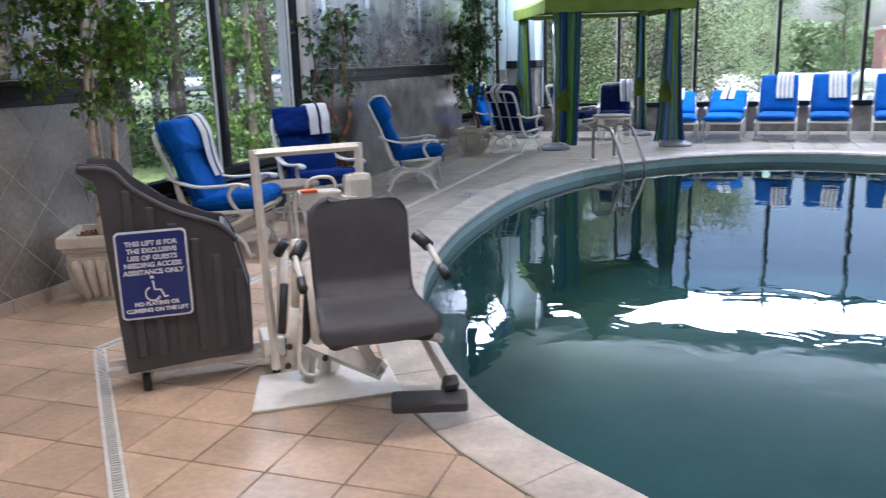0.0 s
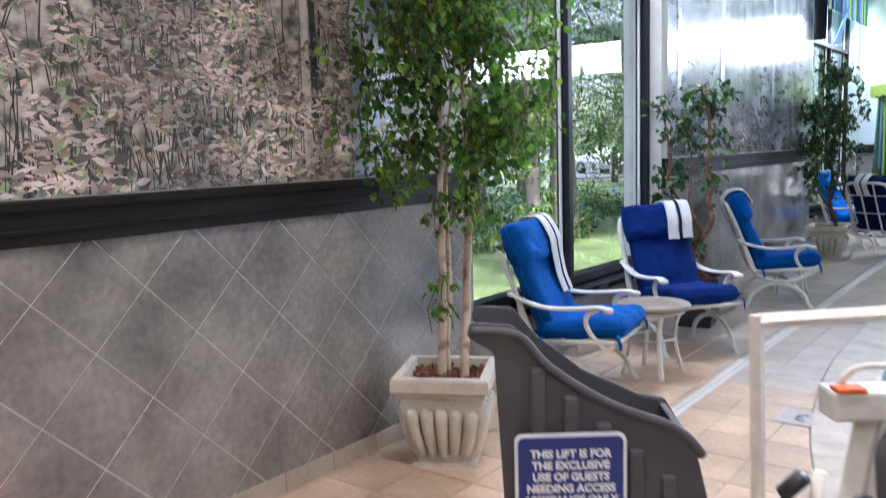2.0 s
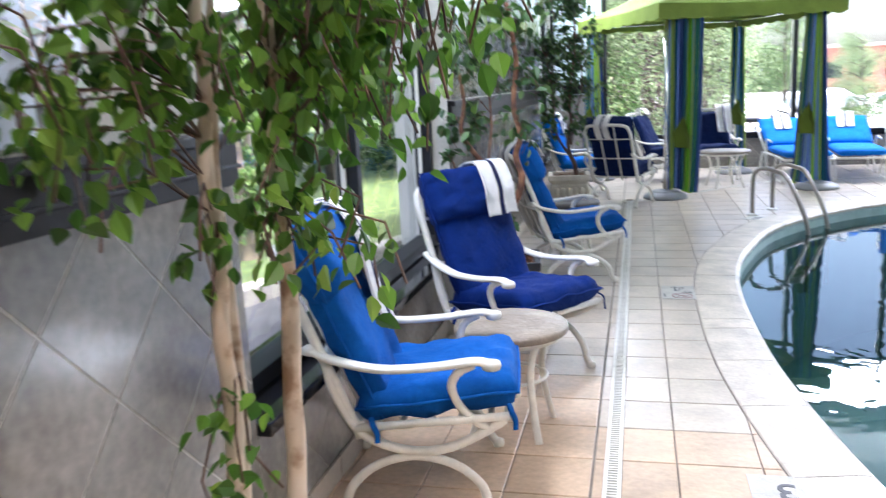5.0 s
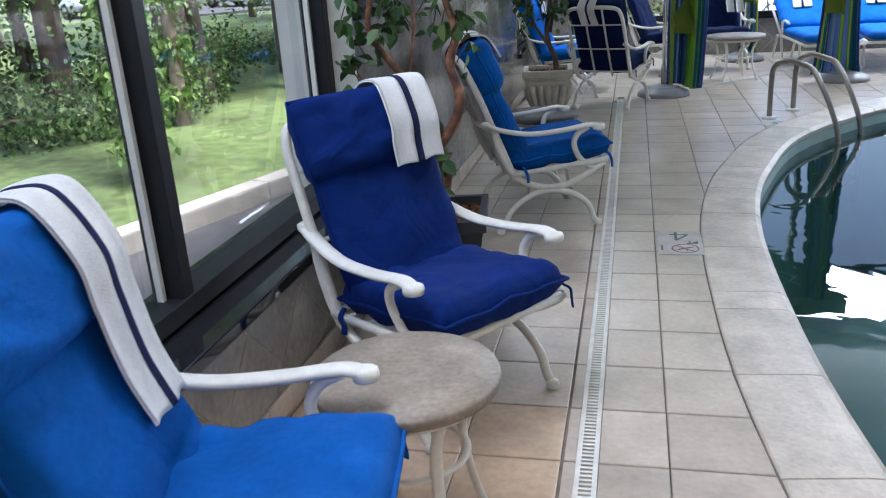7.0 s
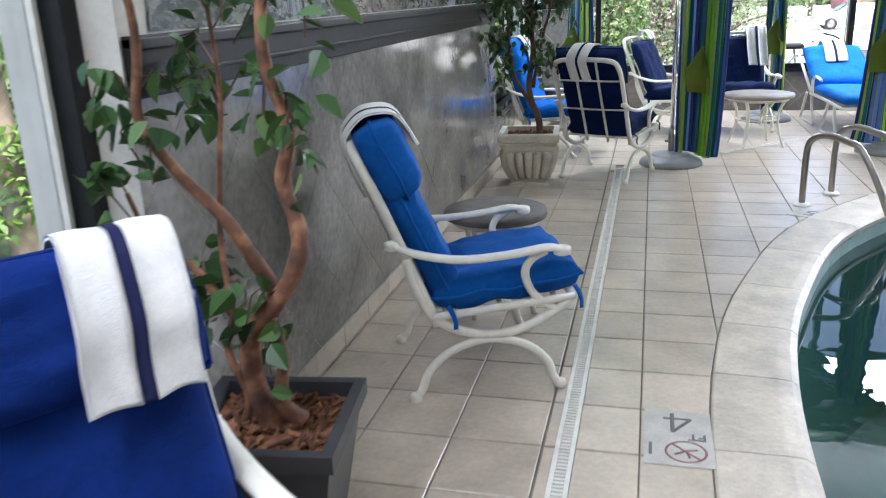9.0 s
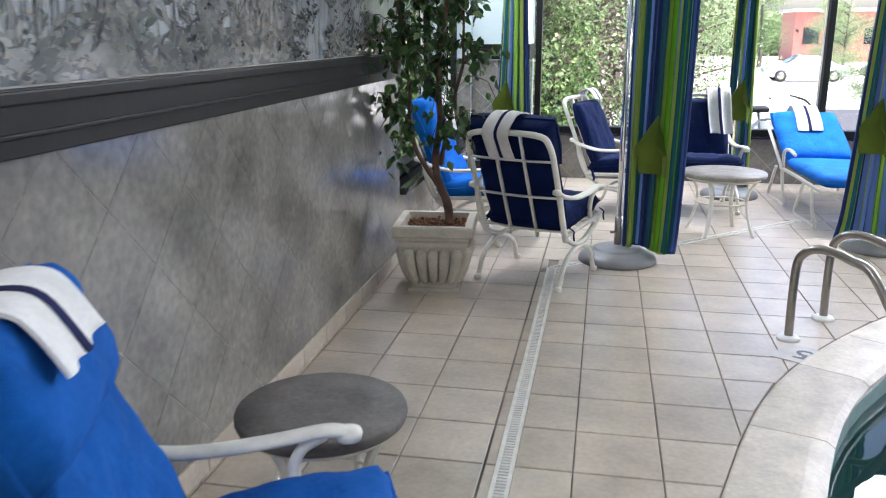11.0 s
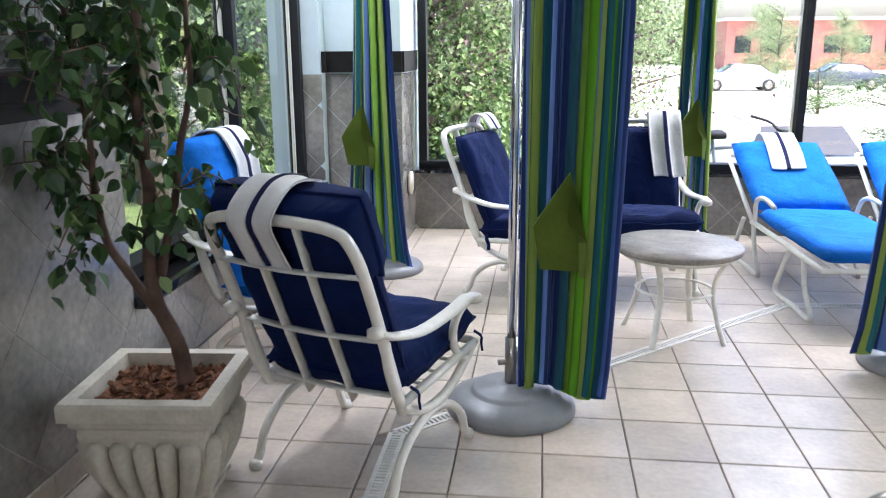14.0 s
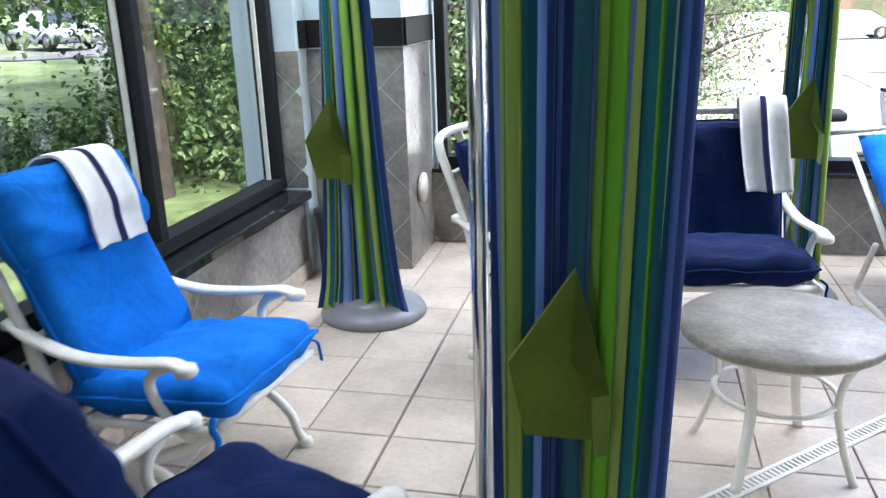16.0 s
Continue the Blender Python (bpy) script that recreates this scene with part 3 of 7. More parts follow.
def patio_chair(m, fabric, label, group="high-back patio chairs", head=True):
    """Origin on the floor under the seat; +y is the front."""
    ch = thing("patio_chair", m, label, "chair", group)
    hw = 0.27
    back_dir = Vector((0, -math.sin(radians(RECL)), math.cos(radians(RECL))))
    b0 = Vector((0, -0.20, 0.34))
    H = 0.635
    for s in (-1, 1):
        x = s * hw
        bm = bmesh.new()
        tube(bm, smooth_path([(x, -0.292, 0.012), (x, -0.265, 0.05), (x, -0.235, 0.12), (x, -0.15, 0.19), (x, -0.02, 0.222), (x, 0.11, 0.19), (x, 0.195, 0.12), (x, 0.222, 0.05), (x, 0.25, 0.012)], 5), 0.016, 8)
        for y in (-0.292, 0.25):
            lathe(bm, [(0.012, 0.0), (0.021, 0.004), (0.024, 0.016), (0.02, 0.03), (0.01, 0.036)], 10, (x, y, 0))
        part("leg_arch", bm, M_METALW, ch)
        bm = bmesh.new()
        tube(bm, smooth_path([(x, -0.30, 0.55), (x, -0.275, 0.44), (x, -0.20, 0.31), (x, -0.06, 0.245), (x, 0.08, 0.245), (x, 0.21, 0.30), (x, 0.285, 0.355)], 5), 0.017, 8)
        part("side_frame", bm, M_METALW, ch)
        bm = bmesh.new()
        arm = smooth_path([(x * 1.0, -0.345, 0.60), (x * 1.02, -0.27, 0.565), (x * 1.06, -0.12, 0.535), (x * 1.08, 0.05, 0.540), (x * 1.08, 0.19, 0.556), (x * 1.08, 0.240, 0.548)], 5)
        tube(bm, arm, 0.029, 8, 0.45)
        lathe(bm, [(0.015, -0.018), (0.03, -0.012), (0.033, 0.0), (0.03, 0.012), (0.015, 0.018)], 12, (x * 1.08, 0.247, 0.542))
        lathe(bm, [(0.012, -0.018), (0.026, -0.01), (0.026, 0.01), (0.012, 0.018)], 12, (x * 1.0, -0.35, 0.60))
        part("armrest", bm, M_METALW, ch)
        bm = bmesh.new()
        tube(bm, smooth_path([(x * 1.08, 0.19, 0.545), (x * 1.07, 0.135, 0.515), (x * 1.04, 0.115, 0.46), (x, 0.15, 0.38), (x, 0.23, 0.32), (x, 0.285, 0.345)], 5), 0.015, 8)
        part("arm_support", bm, M_METALW, ch)
    bm = bmesh.new()
    top = b0 + back_dir * H
    loop = [b0 + Vector((-0.265, 0, -0.05)), b0 + Vector((-0.265, 0, 0)) + back_dir * 0.4, b0 + Vector((-0.255, 0, 0)) + back_dir * (H - 0.06), top + Vector((-0.20, 0, 0.0)),
            top + Vector((0, 0, 0.01)), top + Vector((0.20, 0, 0)), b0 + Vector((0.255, 0, 0)) + back_dir * (H - 0.06), b0 + Vector((0.265, 0, 0)) + back_dir * 0.4, b0 + Vector((0.265, 0, -0.05))]
    tube(bm, smooth_path(loop, 5), 0.018, 8)
    part("back_frame", bm, M_METALW, ch)
    for x in (-0.085, 0.085):
        bm = bmesh.new()
        tube(bm, smooth_path([b0 + Vector((x, 0, -0.04)), b0 + Vector((x, -0.012, 0)) + back_dir * 0.4, b0 + Vector((x, 0, 0)) + back_dir * H], 5), 0.021, 6, 0.3)
        part("back_strap", bm, M_METALW, ch)
    for k in (0.0, 0.235, 0.475):
        bm = bmesh.new()
        tube(bm, smooth_path([b0 + Vector((-0.265, 0, 0)) + back_dir * k, b0 + Vector((0, -0.03, 0)) + back_dir * k, b0 + Vector((0.265, 0, 0)) + back_dir * k], 5), 0.021, 6, 0.3)
        part("cross_bar", bm, M_METALW, ch)
    bm = bmesh.new()
    tube(bm, [(-0.26, 0.30, 0.362), (0.26, 0.30, 0.362)], 0.016, 8)
    part("front_rail", bm, M_METALW, ch)
    for k in range(5):
        bm = bmesh.new()
        y = -0.16 + k * 0.1
        tube(bm, [(-0.27, y, 0.325 + 0.02 * k / 4), (0.27, y, 0.325 + 0.02 * k / 4)], 0.012, 6, 0.4)
        part("seat_slat", bm, M_METALW, ch)
    for s in (-1, 1):
        bm = bmesh.new()
        tube(bm, [(s * 0.275, -0.22, 0.325), (s * 0.275, 0.30, 0.36)], 0.015, 8)
        part("seat_rail", bm, M_METALW, ch)
    seed = m.translation.x * 7 + m.translation.y
    off = Vector((0, math.cos(radians(RECL)), math.sin(radians(RECL))))
    R = rot_x(90 + RECL)
    cushions = [("seat_cushion", 0.53, 0.56, 0.135, Matrix.Translation((0, 0.06, 0.410)) @ rot_x(6), 0.022, 0.30),
                ("back_cushion", 0.50, 0.54 if head else 0.61, 0.125 if head else 0.10, Matrix.Translation(b0 + back_dir * (0.24 if head else 0.275) + off * 0.072) @ R, 0.014, 0.28)]
    if head:
        cushions.append(("head_cushion", 0.535, 0.275, 0.175, Matrix.Translation(b0 + back_dir * (H - 0.085) + off * 0.094) @ R, 0.012, 0.34))
    for k, (nm, w, l, h, cm_, wr, pf) in enumerate(cushions):
        bm = bmesh.new()
        pad(bm, w, l, h, cm_, nx=20, ny=20, seed=seed + 3 * k, wrinkle=wr, puff=pf)
        cu = part(nm, bm, fabric, ch)
        bm = bmesh.new()
        rim = []
        for q in range(4):
            for e in range(6):
                u = -1 + e / 3
                x, y = ((u, -1), (1, u), (-u, 1), (-1, -u))[q]
                rim.append(cm_ @ Vector((x * w / 2 * (1 - 0.03 * y * y), y * l / 2 * (1 - 0.02 * x * x), wr * noise.noise((x * 3 + seed + 3 * k, y * 3, 1)))))
        tube(bm, rim + rim[:1], 0.0065, 6, caps=False)
        part("piping", bm, fabric, cu)
    bm = bmesh.new()
    box(bm, b0 + back_dir * (H - 0.10) + off * 0.10 + Vector((-0.262, 0, 0.0)), (0.006, 0.012, 0.055))
    part("fabric_tag", bm, M_TOWEL, ch, smooth=False)
    for s in (-1, 1):
        for y, z in ((0.30, 0.40), (-0.16, 0.36)):
            bm = bmesh.new()
            tube(bm, smooth_path([(s * 0.27, y, z), (s * 0.295, y + 0.01, z - 0.02), (s * 0.29, y + 0.02, z - 0.05), (s * 0.295, y + 0.02, z - 0.08)], 4), 0.011, 5, 0.4)
            part("tie_strap", bm, fabric, ch)
    return ch


def towel(m, w, pieces, label, group="striped towels", stripes=1, mats=(M_TOWEL, M_STRIPE)):
    """A towel hung over an edge: pieces is its profile in the local y-z plane, from back to front."""
    t = thing("towel", m, label, "towel", group)
    prof = smooth_path([(0, y, z) for y, z in pieces], 6)
    n = len(prof) - 1
    cuts = [(-0.5, -0.06, 0), (-0.06, 0.06, 1), (0.06, 0.5, 0)] if stripes == 1 else [(-0.5, -0.3, 0), (-0.3, -0.2, 1), (-0.2, -0.05, 0), (-0.05, 0.05, 1), (0.05, 0.2, 0), (0.2, 0.3, 1), (0.3, 0.5, 0)]
    for a, b, k in cuts:
        def f(u, v, a=a, b=b, k=k):
            x = (a + (b - a) * u) * w
            p = prof[min(n, round(v * n))]
            drop = v * v
            return (x * (1 + 0.06 * noise.noise((v * 3, m.translation.y, 1))) + 0.015 * math.sin(v * 5 + m.translation.x), p.y + 0.006 * math.sin(x * 55 + 2 * v) + (0.0015 if k else 0), p.z + (0.0015 if k else 0) - 0.012 * drop * noise.noise((x * 9, 2, m.translation.y)))
        part("stripe" if k else "cloth", sheet(f, 6 if not k else 2, n, 0.008), mats[k], t, "dark woven stripe" if k else "")
    return t


def back_point(k, d):
    """A point (y, z) of the chair's back: k up the back, d out of its front."""
    return (-0.20 - math.sin(radians(RECL)) * k + math.cos(radians(RECL)) * d, 0.34 + math.cos(radians(RECL)) * k + math.sin(radians(RECL)) * d)


def over(*kd):
    return [back_point(k - 0.035 if k > 0.5 else k, d) for k, d in kd]


HEAD_TOWEL = over((0.42, -0.035), (0.60, -0.035), (0.70, -0.015), (0.746, 0.06), (0.742, 0.125), (0.70, 0.188), (0.57, 0.208), (0.46, 0.194), (0.39, 0.184))
LONG_HEAD = over((0.46, -0.035), (0.60, -0.035), (0.70, -0.015), (0.746, 0.06), (0.742, 0.125), (0.70, 0.188), (0.57, 0.208), (0.44, 0.188), (0.30, 0.16), (0.18, 0.156))
SHORT_HEAD = over((0.46, -0.035), (0.60, -0.035), (0.70, -0.015), (0.746, 0.06), (0.742, 0.125), (0.70, 0.188), (0.58, 0.208))
BACK_TOWEL = over((0.535, -0.032), (0.62, -0.034), (0.70, -0.03), (0.746, 0.06), (0.742, 0.125), (0.70, 0.188))
SHORT_TOWEL = over((0.41, -0.03), (0.61, -0.028), (0.715, 0.03), (0.70, 0.11), (0.60, 0.136))
LONG_TOWEL = over((0.49, -0.03), (0.63, -0.025), (0.715, 0.03), (0.70, 0.11), (0.60, 0.136), (0.40, 0.134), (0.25, 0.134))


def facing(fx, fy):
    return math.degrees(math.atan2(-fx, fy))


CHAIRS = [
    ((-3.60, 5.345), (0.988, 0.156), M_BLUE, "bright blue cushioned patio chair with white metal frame by a window"),
    ((-3.44, 6.545), (0.80, -0.60), M_ROYAL, "royal blue cushioned patio chair with white metal frame and puffy seat"),
    ((-3.335, 8.585), (0.925, 0.38), M_BLUE, "bright blue cushioned patio chair with white metal frame along tiled wall"),
    ((-3.02, 12.20), (0.36, 0.933), M_NAVY, "dark navy cushioned chair with its white strap lattice back showing"),
    ((-3.56, 13.10), (0.993, -0.115), M_SKYB, "vivid blue cushioned patio chair by the window, towel on headrest"),
    ((-1.83, 14.42), (0.10, -0.99), M_NAVY, "dark navy cushioned chair facing the slate table under the canopy"),
    ((-2.48, 14.27), (0.93, -0.36), M_NAVY, "dark navy cushioned chair standing behind the striped curtain"),
]
cm = []
for (x, y), f, fab, lab in CHAIRS:
    m = pose(x, y, 0, 0, 0, facing(*f))
    cm.append(m)
    patio_chair(m, fab, lab, head=len(cm) < 6)


def shifted(m, dx):
    return m @ pose(dx, 0, 0)


towel(shifted(cm[0], -0.14), 0.17, LONG_HEAD, "long white towel with a navy stripe over a blue chair back")
towel(shifted(cm[1], -0.13), 0.20, HEAD_TOWEL, "white towel with a navy stripe hung over a chair headrest")
towel(shifted(cm[2], 0.02), 0.26, SHORT_HEAD, "pale grey towel draped over the top of a chair")
towel(shifted(cm[3], -0.035), 0.165, BACK_TOWEL, "cream towel hanging down behind a chair back")
towel(shifted(cm[4], -0.06), 0.21, HEAD_TOWEL, "white towel with two navy edges over a blue headrest")
towel(shifted(cm[5], -0.19), 0.20, LONG_TOWEL, "long white navy-striped towel hung down a navy chair back")
towel(shifted(cm[6], -0.17), 0.16, SHORT_TOWEL, "white towel over the corner of a navy chair")


def round_table(m, r, h, label, slate=M_SLATE):
    t = thing("round_table", m, label, "table", "slate side tables")
    bm = bmesh.new()
    lathe(bm, [(r * 0.9, h - 0.035), (r * 0.985, h - 0.03), (r, h - 0.02), (r, h - 0.008), (r * 0.985, h), (r * 0.5, h + 0.001)], 40)
    part("tabletop", bm, slate, t, "mottled slate top")
    bm = bmesh.new()
    lathe(bm, [(r * 0.8, h - 0.06), (r * 0.86, h - 0.055), (r * 0.86, h - 0.036), (r * 0.8, h - 0.0355)], 32)
    part("apron", bm, M_METALW, t)
    for k in range(4):
        a = math.pi / 2 * k + 0.5
        d = Vector((math.cos(a), math.sin(a), 0))
        bm = bmesh.new()
        tube(bm, smooth_path([d * r * 0.82 + Vector((0, 0, h - 0.045)), d * r * 0.66 + Vector((0, 0, h * 0.72)), d * r * 0.62 + Vector((0, 0, h * 0.5)), d * r * 0.72 + Vector((0, 0, h * 0.22)), d * r * 0.85 + Vector((0, 0, 0.0))], 5), 0.017, 8, 0.7)
        part("leg", bm, M_METALW, t)
    bm = bmesh.new()
    ring = [(r * 0.6 * math.cos(a / 12 * math.pi), r * 0.6 * math.sin(a / 12 * math.pi), h * 0.52) for a in range(25)]
    tube(bm, ring, 0.011, 6, 0.6, caps=False)
    part("ring", bm, M_METALW, t)
    return t


round_table(pose(-3.36, 5.84, 0, 0, 0, 10), 0.235, 0.46, "round side table with a tan slate top between two chairs", mat("tan_slate", (0.27, 0.215, 0.165), 0.5, var=0.34, scale=7, bump=0.7, bscale=14))
round_table(pose(-3.38, 9.21, 0, 0, 0, 40), 0.235, 0.475, "round side table with a dark slate top beside the wall", mat("dark_slate", (0.12, 0.105, 0.095), 0.7, var=0.3, scale=7, bump=0.6, bscale=18))
round_table(pose(-1.77, 13.52, 0, 0, 0, 32), 0.305, 0.47, "round table with a bright slate top and curved white legs")


def lounger(m, fabric, tilt, label):
    """A chaise; +y points from its foot end to its head; the hinge is at y = 0."""
    t = thing("sun_lounger", m, label, "lounger", "loungers along the windows")
    c, s = math.cos(radians(tilt)), math.sin(radians(tilt))
    for x in (-0.3, 0.3):
        bm = bmesh.new()
        tube(bm, smooth_path([(x, -1.0, 0.30), (x, -0.4, 0.31), (x, 0.12, 0.31)], 4), 0.016, 8)
        part("side_rail", bm, M_METALW, t)
        for y in (-0.75, 0.08):
            bm = bmesh.new()
            tube(bm, smooth_path([(x, y, 0.30), (x, y - 0.06, 0.14), (x, y - 0.16, 0.014), (x, y + 0.1, 0.012), (x, y + 0.36, 0.012), (x, y + 0.30, 0.15), (x, y + 0.2, 0.30)], 4), 0.015, 8)
            part("leg_loop", bm, M_METALW, t)
        bm = bmesh.new()
        tube(bm, [(x, 0.1, 0.31), (x, 0.1 + c * 0.72, 0.31 + s * 0.72)], 0.015, 8)
        part("back_rail", bm, M_METALW, t)
        bm = bmesh.new()
        tube(bm, smooth_path([(x, 0.06, 0.32), (x * 1.05, 0.02, 0.46), (x * 1.05, -0.12, 0.50), (x * 1.05, -0.30, 0.48)], 4), 0.014, 8)
        part("armrest", bm, M_METALW, t)
    bm = bmesh.new()
    tube(bm, [(-0.3, -1.0, 0.30), (0.3, -1.0, 0.30)], 0.015, 8)
    part("foot_rail", bm, M_METALW, t)
    bm = bmesh.new()
    tube(bm, [(-0.3, 0.1 + c * 0.72, 0.31 + s * 0.72), (0.3, 0.1 + c * 0.72, 0.31 + s * 0.72)], 0.015, 8)
    part("head_rail", bm, M_METALW, t)
    bm = bmesh.new()
    pad(bm, 0.60, 1.1, 0.10, Matrix.Translation((0, -0.44, 0.365)), nx=10, ny=16, puff=0.25)
    part("seat_cushion", bm, fabric, t)
    bm = bmesh.new()
    pad(bm, 0.60, 0.74, 0.10, Matrix.Translation((0, 0.09 + c * 0.38 - s * 0.05, 0.34 + s * 0.38 + c * 0.05)) @ rot_x(tilt), nx=10, ny=12, puff=0.25)
    part("back_cushion", bm, fabric, t)
    return t


LOUNGERS = [((-0.80, 14.72), 12, M_SKYB, 28, "sky blue reclined lounger with a folded towel on its back", 1),
            ((-0.02, 14.78), 4, M_SKYB, 28, "sky blue reclined lounger beside the window wall", 1),
            ((0.80, 14.9), 3, M_BLUE, 58, "blue lounger with its back raised under a striped towel", 2),
            ((1.60, 14.9), 2, M_BLUE, 58, "blue lounger with its back raised and a tan striped towel", 2),
            ((2.55, 14.9), 0, M_BLUE, 58, "blue lounger with its back raised at the far pool side", 2)]
for (x, y), a, fab, tilt, lab, st in LOUNGERS:
    m = pose(x, y, 0, 0, 0, a - 8)
    lounger(m, fab, tilt, lab)
    c, s = math.cos(radians(tilt)), math.sin(radians(tilt))
    def bp(k, d):
        return (0.09 + c * k - s * d, 0.34 + s * k + c * d)
    if st == 1:
        towel(m @ pose(0.0, 0, 0), 0.22, [bp(0.80, 0.02), bp(0.79, 0.10), bp(0.70, 0.112), bp(0.5, 0.118), bp(0.36, 0.118)], "folded white towel with a navy stripe on a lounger")
    else:
        towel(m @ pose(0.10, 0, 0), 0.26, [bp(0.55, -0.01), bp(0.74, 0.0), bp(0.785, 0.06), bp(0.70, 0.115), bp(0.45, 0.125), bp(0.25, 0.125)], "tan and white striped towel over a lounger back", stripes=3, mats=(M_TOWEL, M_TOWELT))

# ---------- canopy with striped curtains ----------
POSTS = [(-2.53, 12.60), (-0.74, 13.22), (-3.42, 14.56), (-1.50, 15.02)]
CZ = 2.06
cano = thing("canopy_pavilion", pose(-2.03, 13.81, 0), "green canvas canopy on four steel poles with round grey bases", "canopy")
inv = Matrix.Translation((2.03, -13.81, 0))
for x, y in POSTS:
    bm = bmesh.new()
    lathe(bm, [(0.245, 0.0), (0.255, 0.008), (0.252, 0.03), (0.238, 0.05), (0.19, 0.072), (0.165, 0.080), (0.158, 0.083), (0.154, 0.092), (0.14, 0.098), (0.07, 0.102), (0.062, 0.112), (0.03, 0.115)], 40, inv @ Vector((x, y, 0)))
    part("pole_base", bm, M_BASE, cano, "heavy round grey base")
    bm = bmesh.new()
    tube(bm, [inv @ Vector((x, y, 0.09)), inv @ Vector((x, y, 2.15))], 0.019, 12)
    part("pole", bm, M_CHROME, cano, "polished steel pole")
    bm = bmesh.new()
    tube(bm, [inv @ Vector((x, y, 0.09)), inv @ Vector((x, y, 0.30))], 0.026, 12)
    tube(bm, [inv @ Vector((x, y, 0.2)), inv @ Vector((x - 0.05, y - 0.02, 0.2))], 0.012, 8)
    part("pole_collar", bm, M_STEEL, cano)
cen = Vector((sum(p[0] for p in POSTS) / 4, sum(p[1] for p in POSTS) / 4))
corner = []
for i in (0, 1, 3, 2):
    p = Vector(POSTS[i])
    corner.append(cen + (p - cen) * 1.18)
bm = bmesh.new()
rows = []
for k in range(9):
    t = k / 8
    row = []
    for i in range(4):
        a, b = corner[i], corner[(i + 1) % 4]
        for j in range(12):
            q = a + (b - a) * j / 12
            p = cen + (q - cen) * (1 - t * 0.97)
            sag = 0.03 * math.sin(math.pi * j / 12)
            row.append(bm.verts.new(inv @ Vector((p.x, p.y, CZ + 0.16 + 0.95 * (0.45 * t + 0.55 * t ** 4) - sag * (1 - t)))))
    rows.append(row)
for a, b in zip(rows, rows[1:]):
    for k in range(48):
        bm.faces.new((a[k], a[(k + 1) % 48], b[(k + 1) % 48], b[k]))
bm.faces.new(rows[-1])
part("canopy_top", bm, M_GREENF, cano, "peaked lime green canvas roof", smooth=False)
bm = bmesh.new()
up, lo = [], []
for i in range(4):
    a, b = corner[i], corner[(i + 1) % 4]
    for j in range(32):
        q = a + (b - a) * j / 32
        q = cen + (q - cen) * 1.004
        up.append(bm.verts.new(inv @ Vector((q.x, q.y, CZ + 0.17 - 0.03 * math.sin(math.pi * j / 32)))))
        lo.append(bm.verts.new(inv @ Vector((q.x, q.y, CZ + 0.01 - 0.03 * abs(math.sin(math.pi * j / 4))))))
for k in range(128):
    bm.faces.new((up[k], up[(k + 1) % 128], lo[(k + 1) % 128], lo[k]))
part("scalloped_valance", bm, M_GREENF, cano, "scalloped green edge", smooth=False)
for i in range(4):
    bm = bmesh.new()
    a, b = (Vector(POSTS[k]) for k in ((0, 1), (1, 3), (3, 2), (2, 0))[i])
    tube(bm, [inv @ Vector((a.x, a.y, 2.13)), inv @ Vector((b.x, b.y, 2.13))], 0.015, 8)
    part("top_rail", bm, M_CHROME, cano)


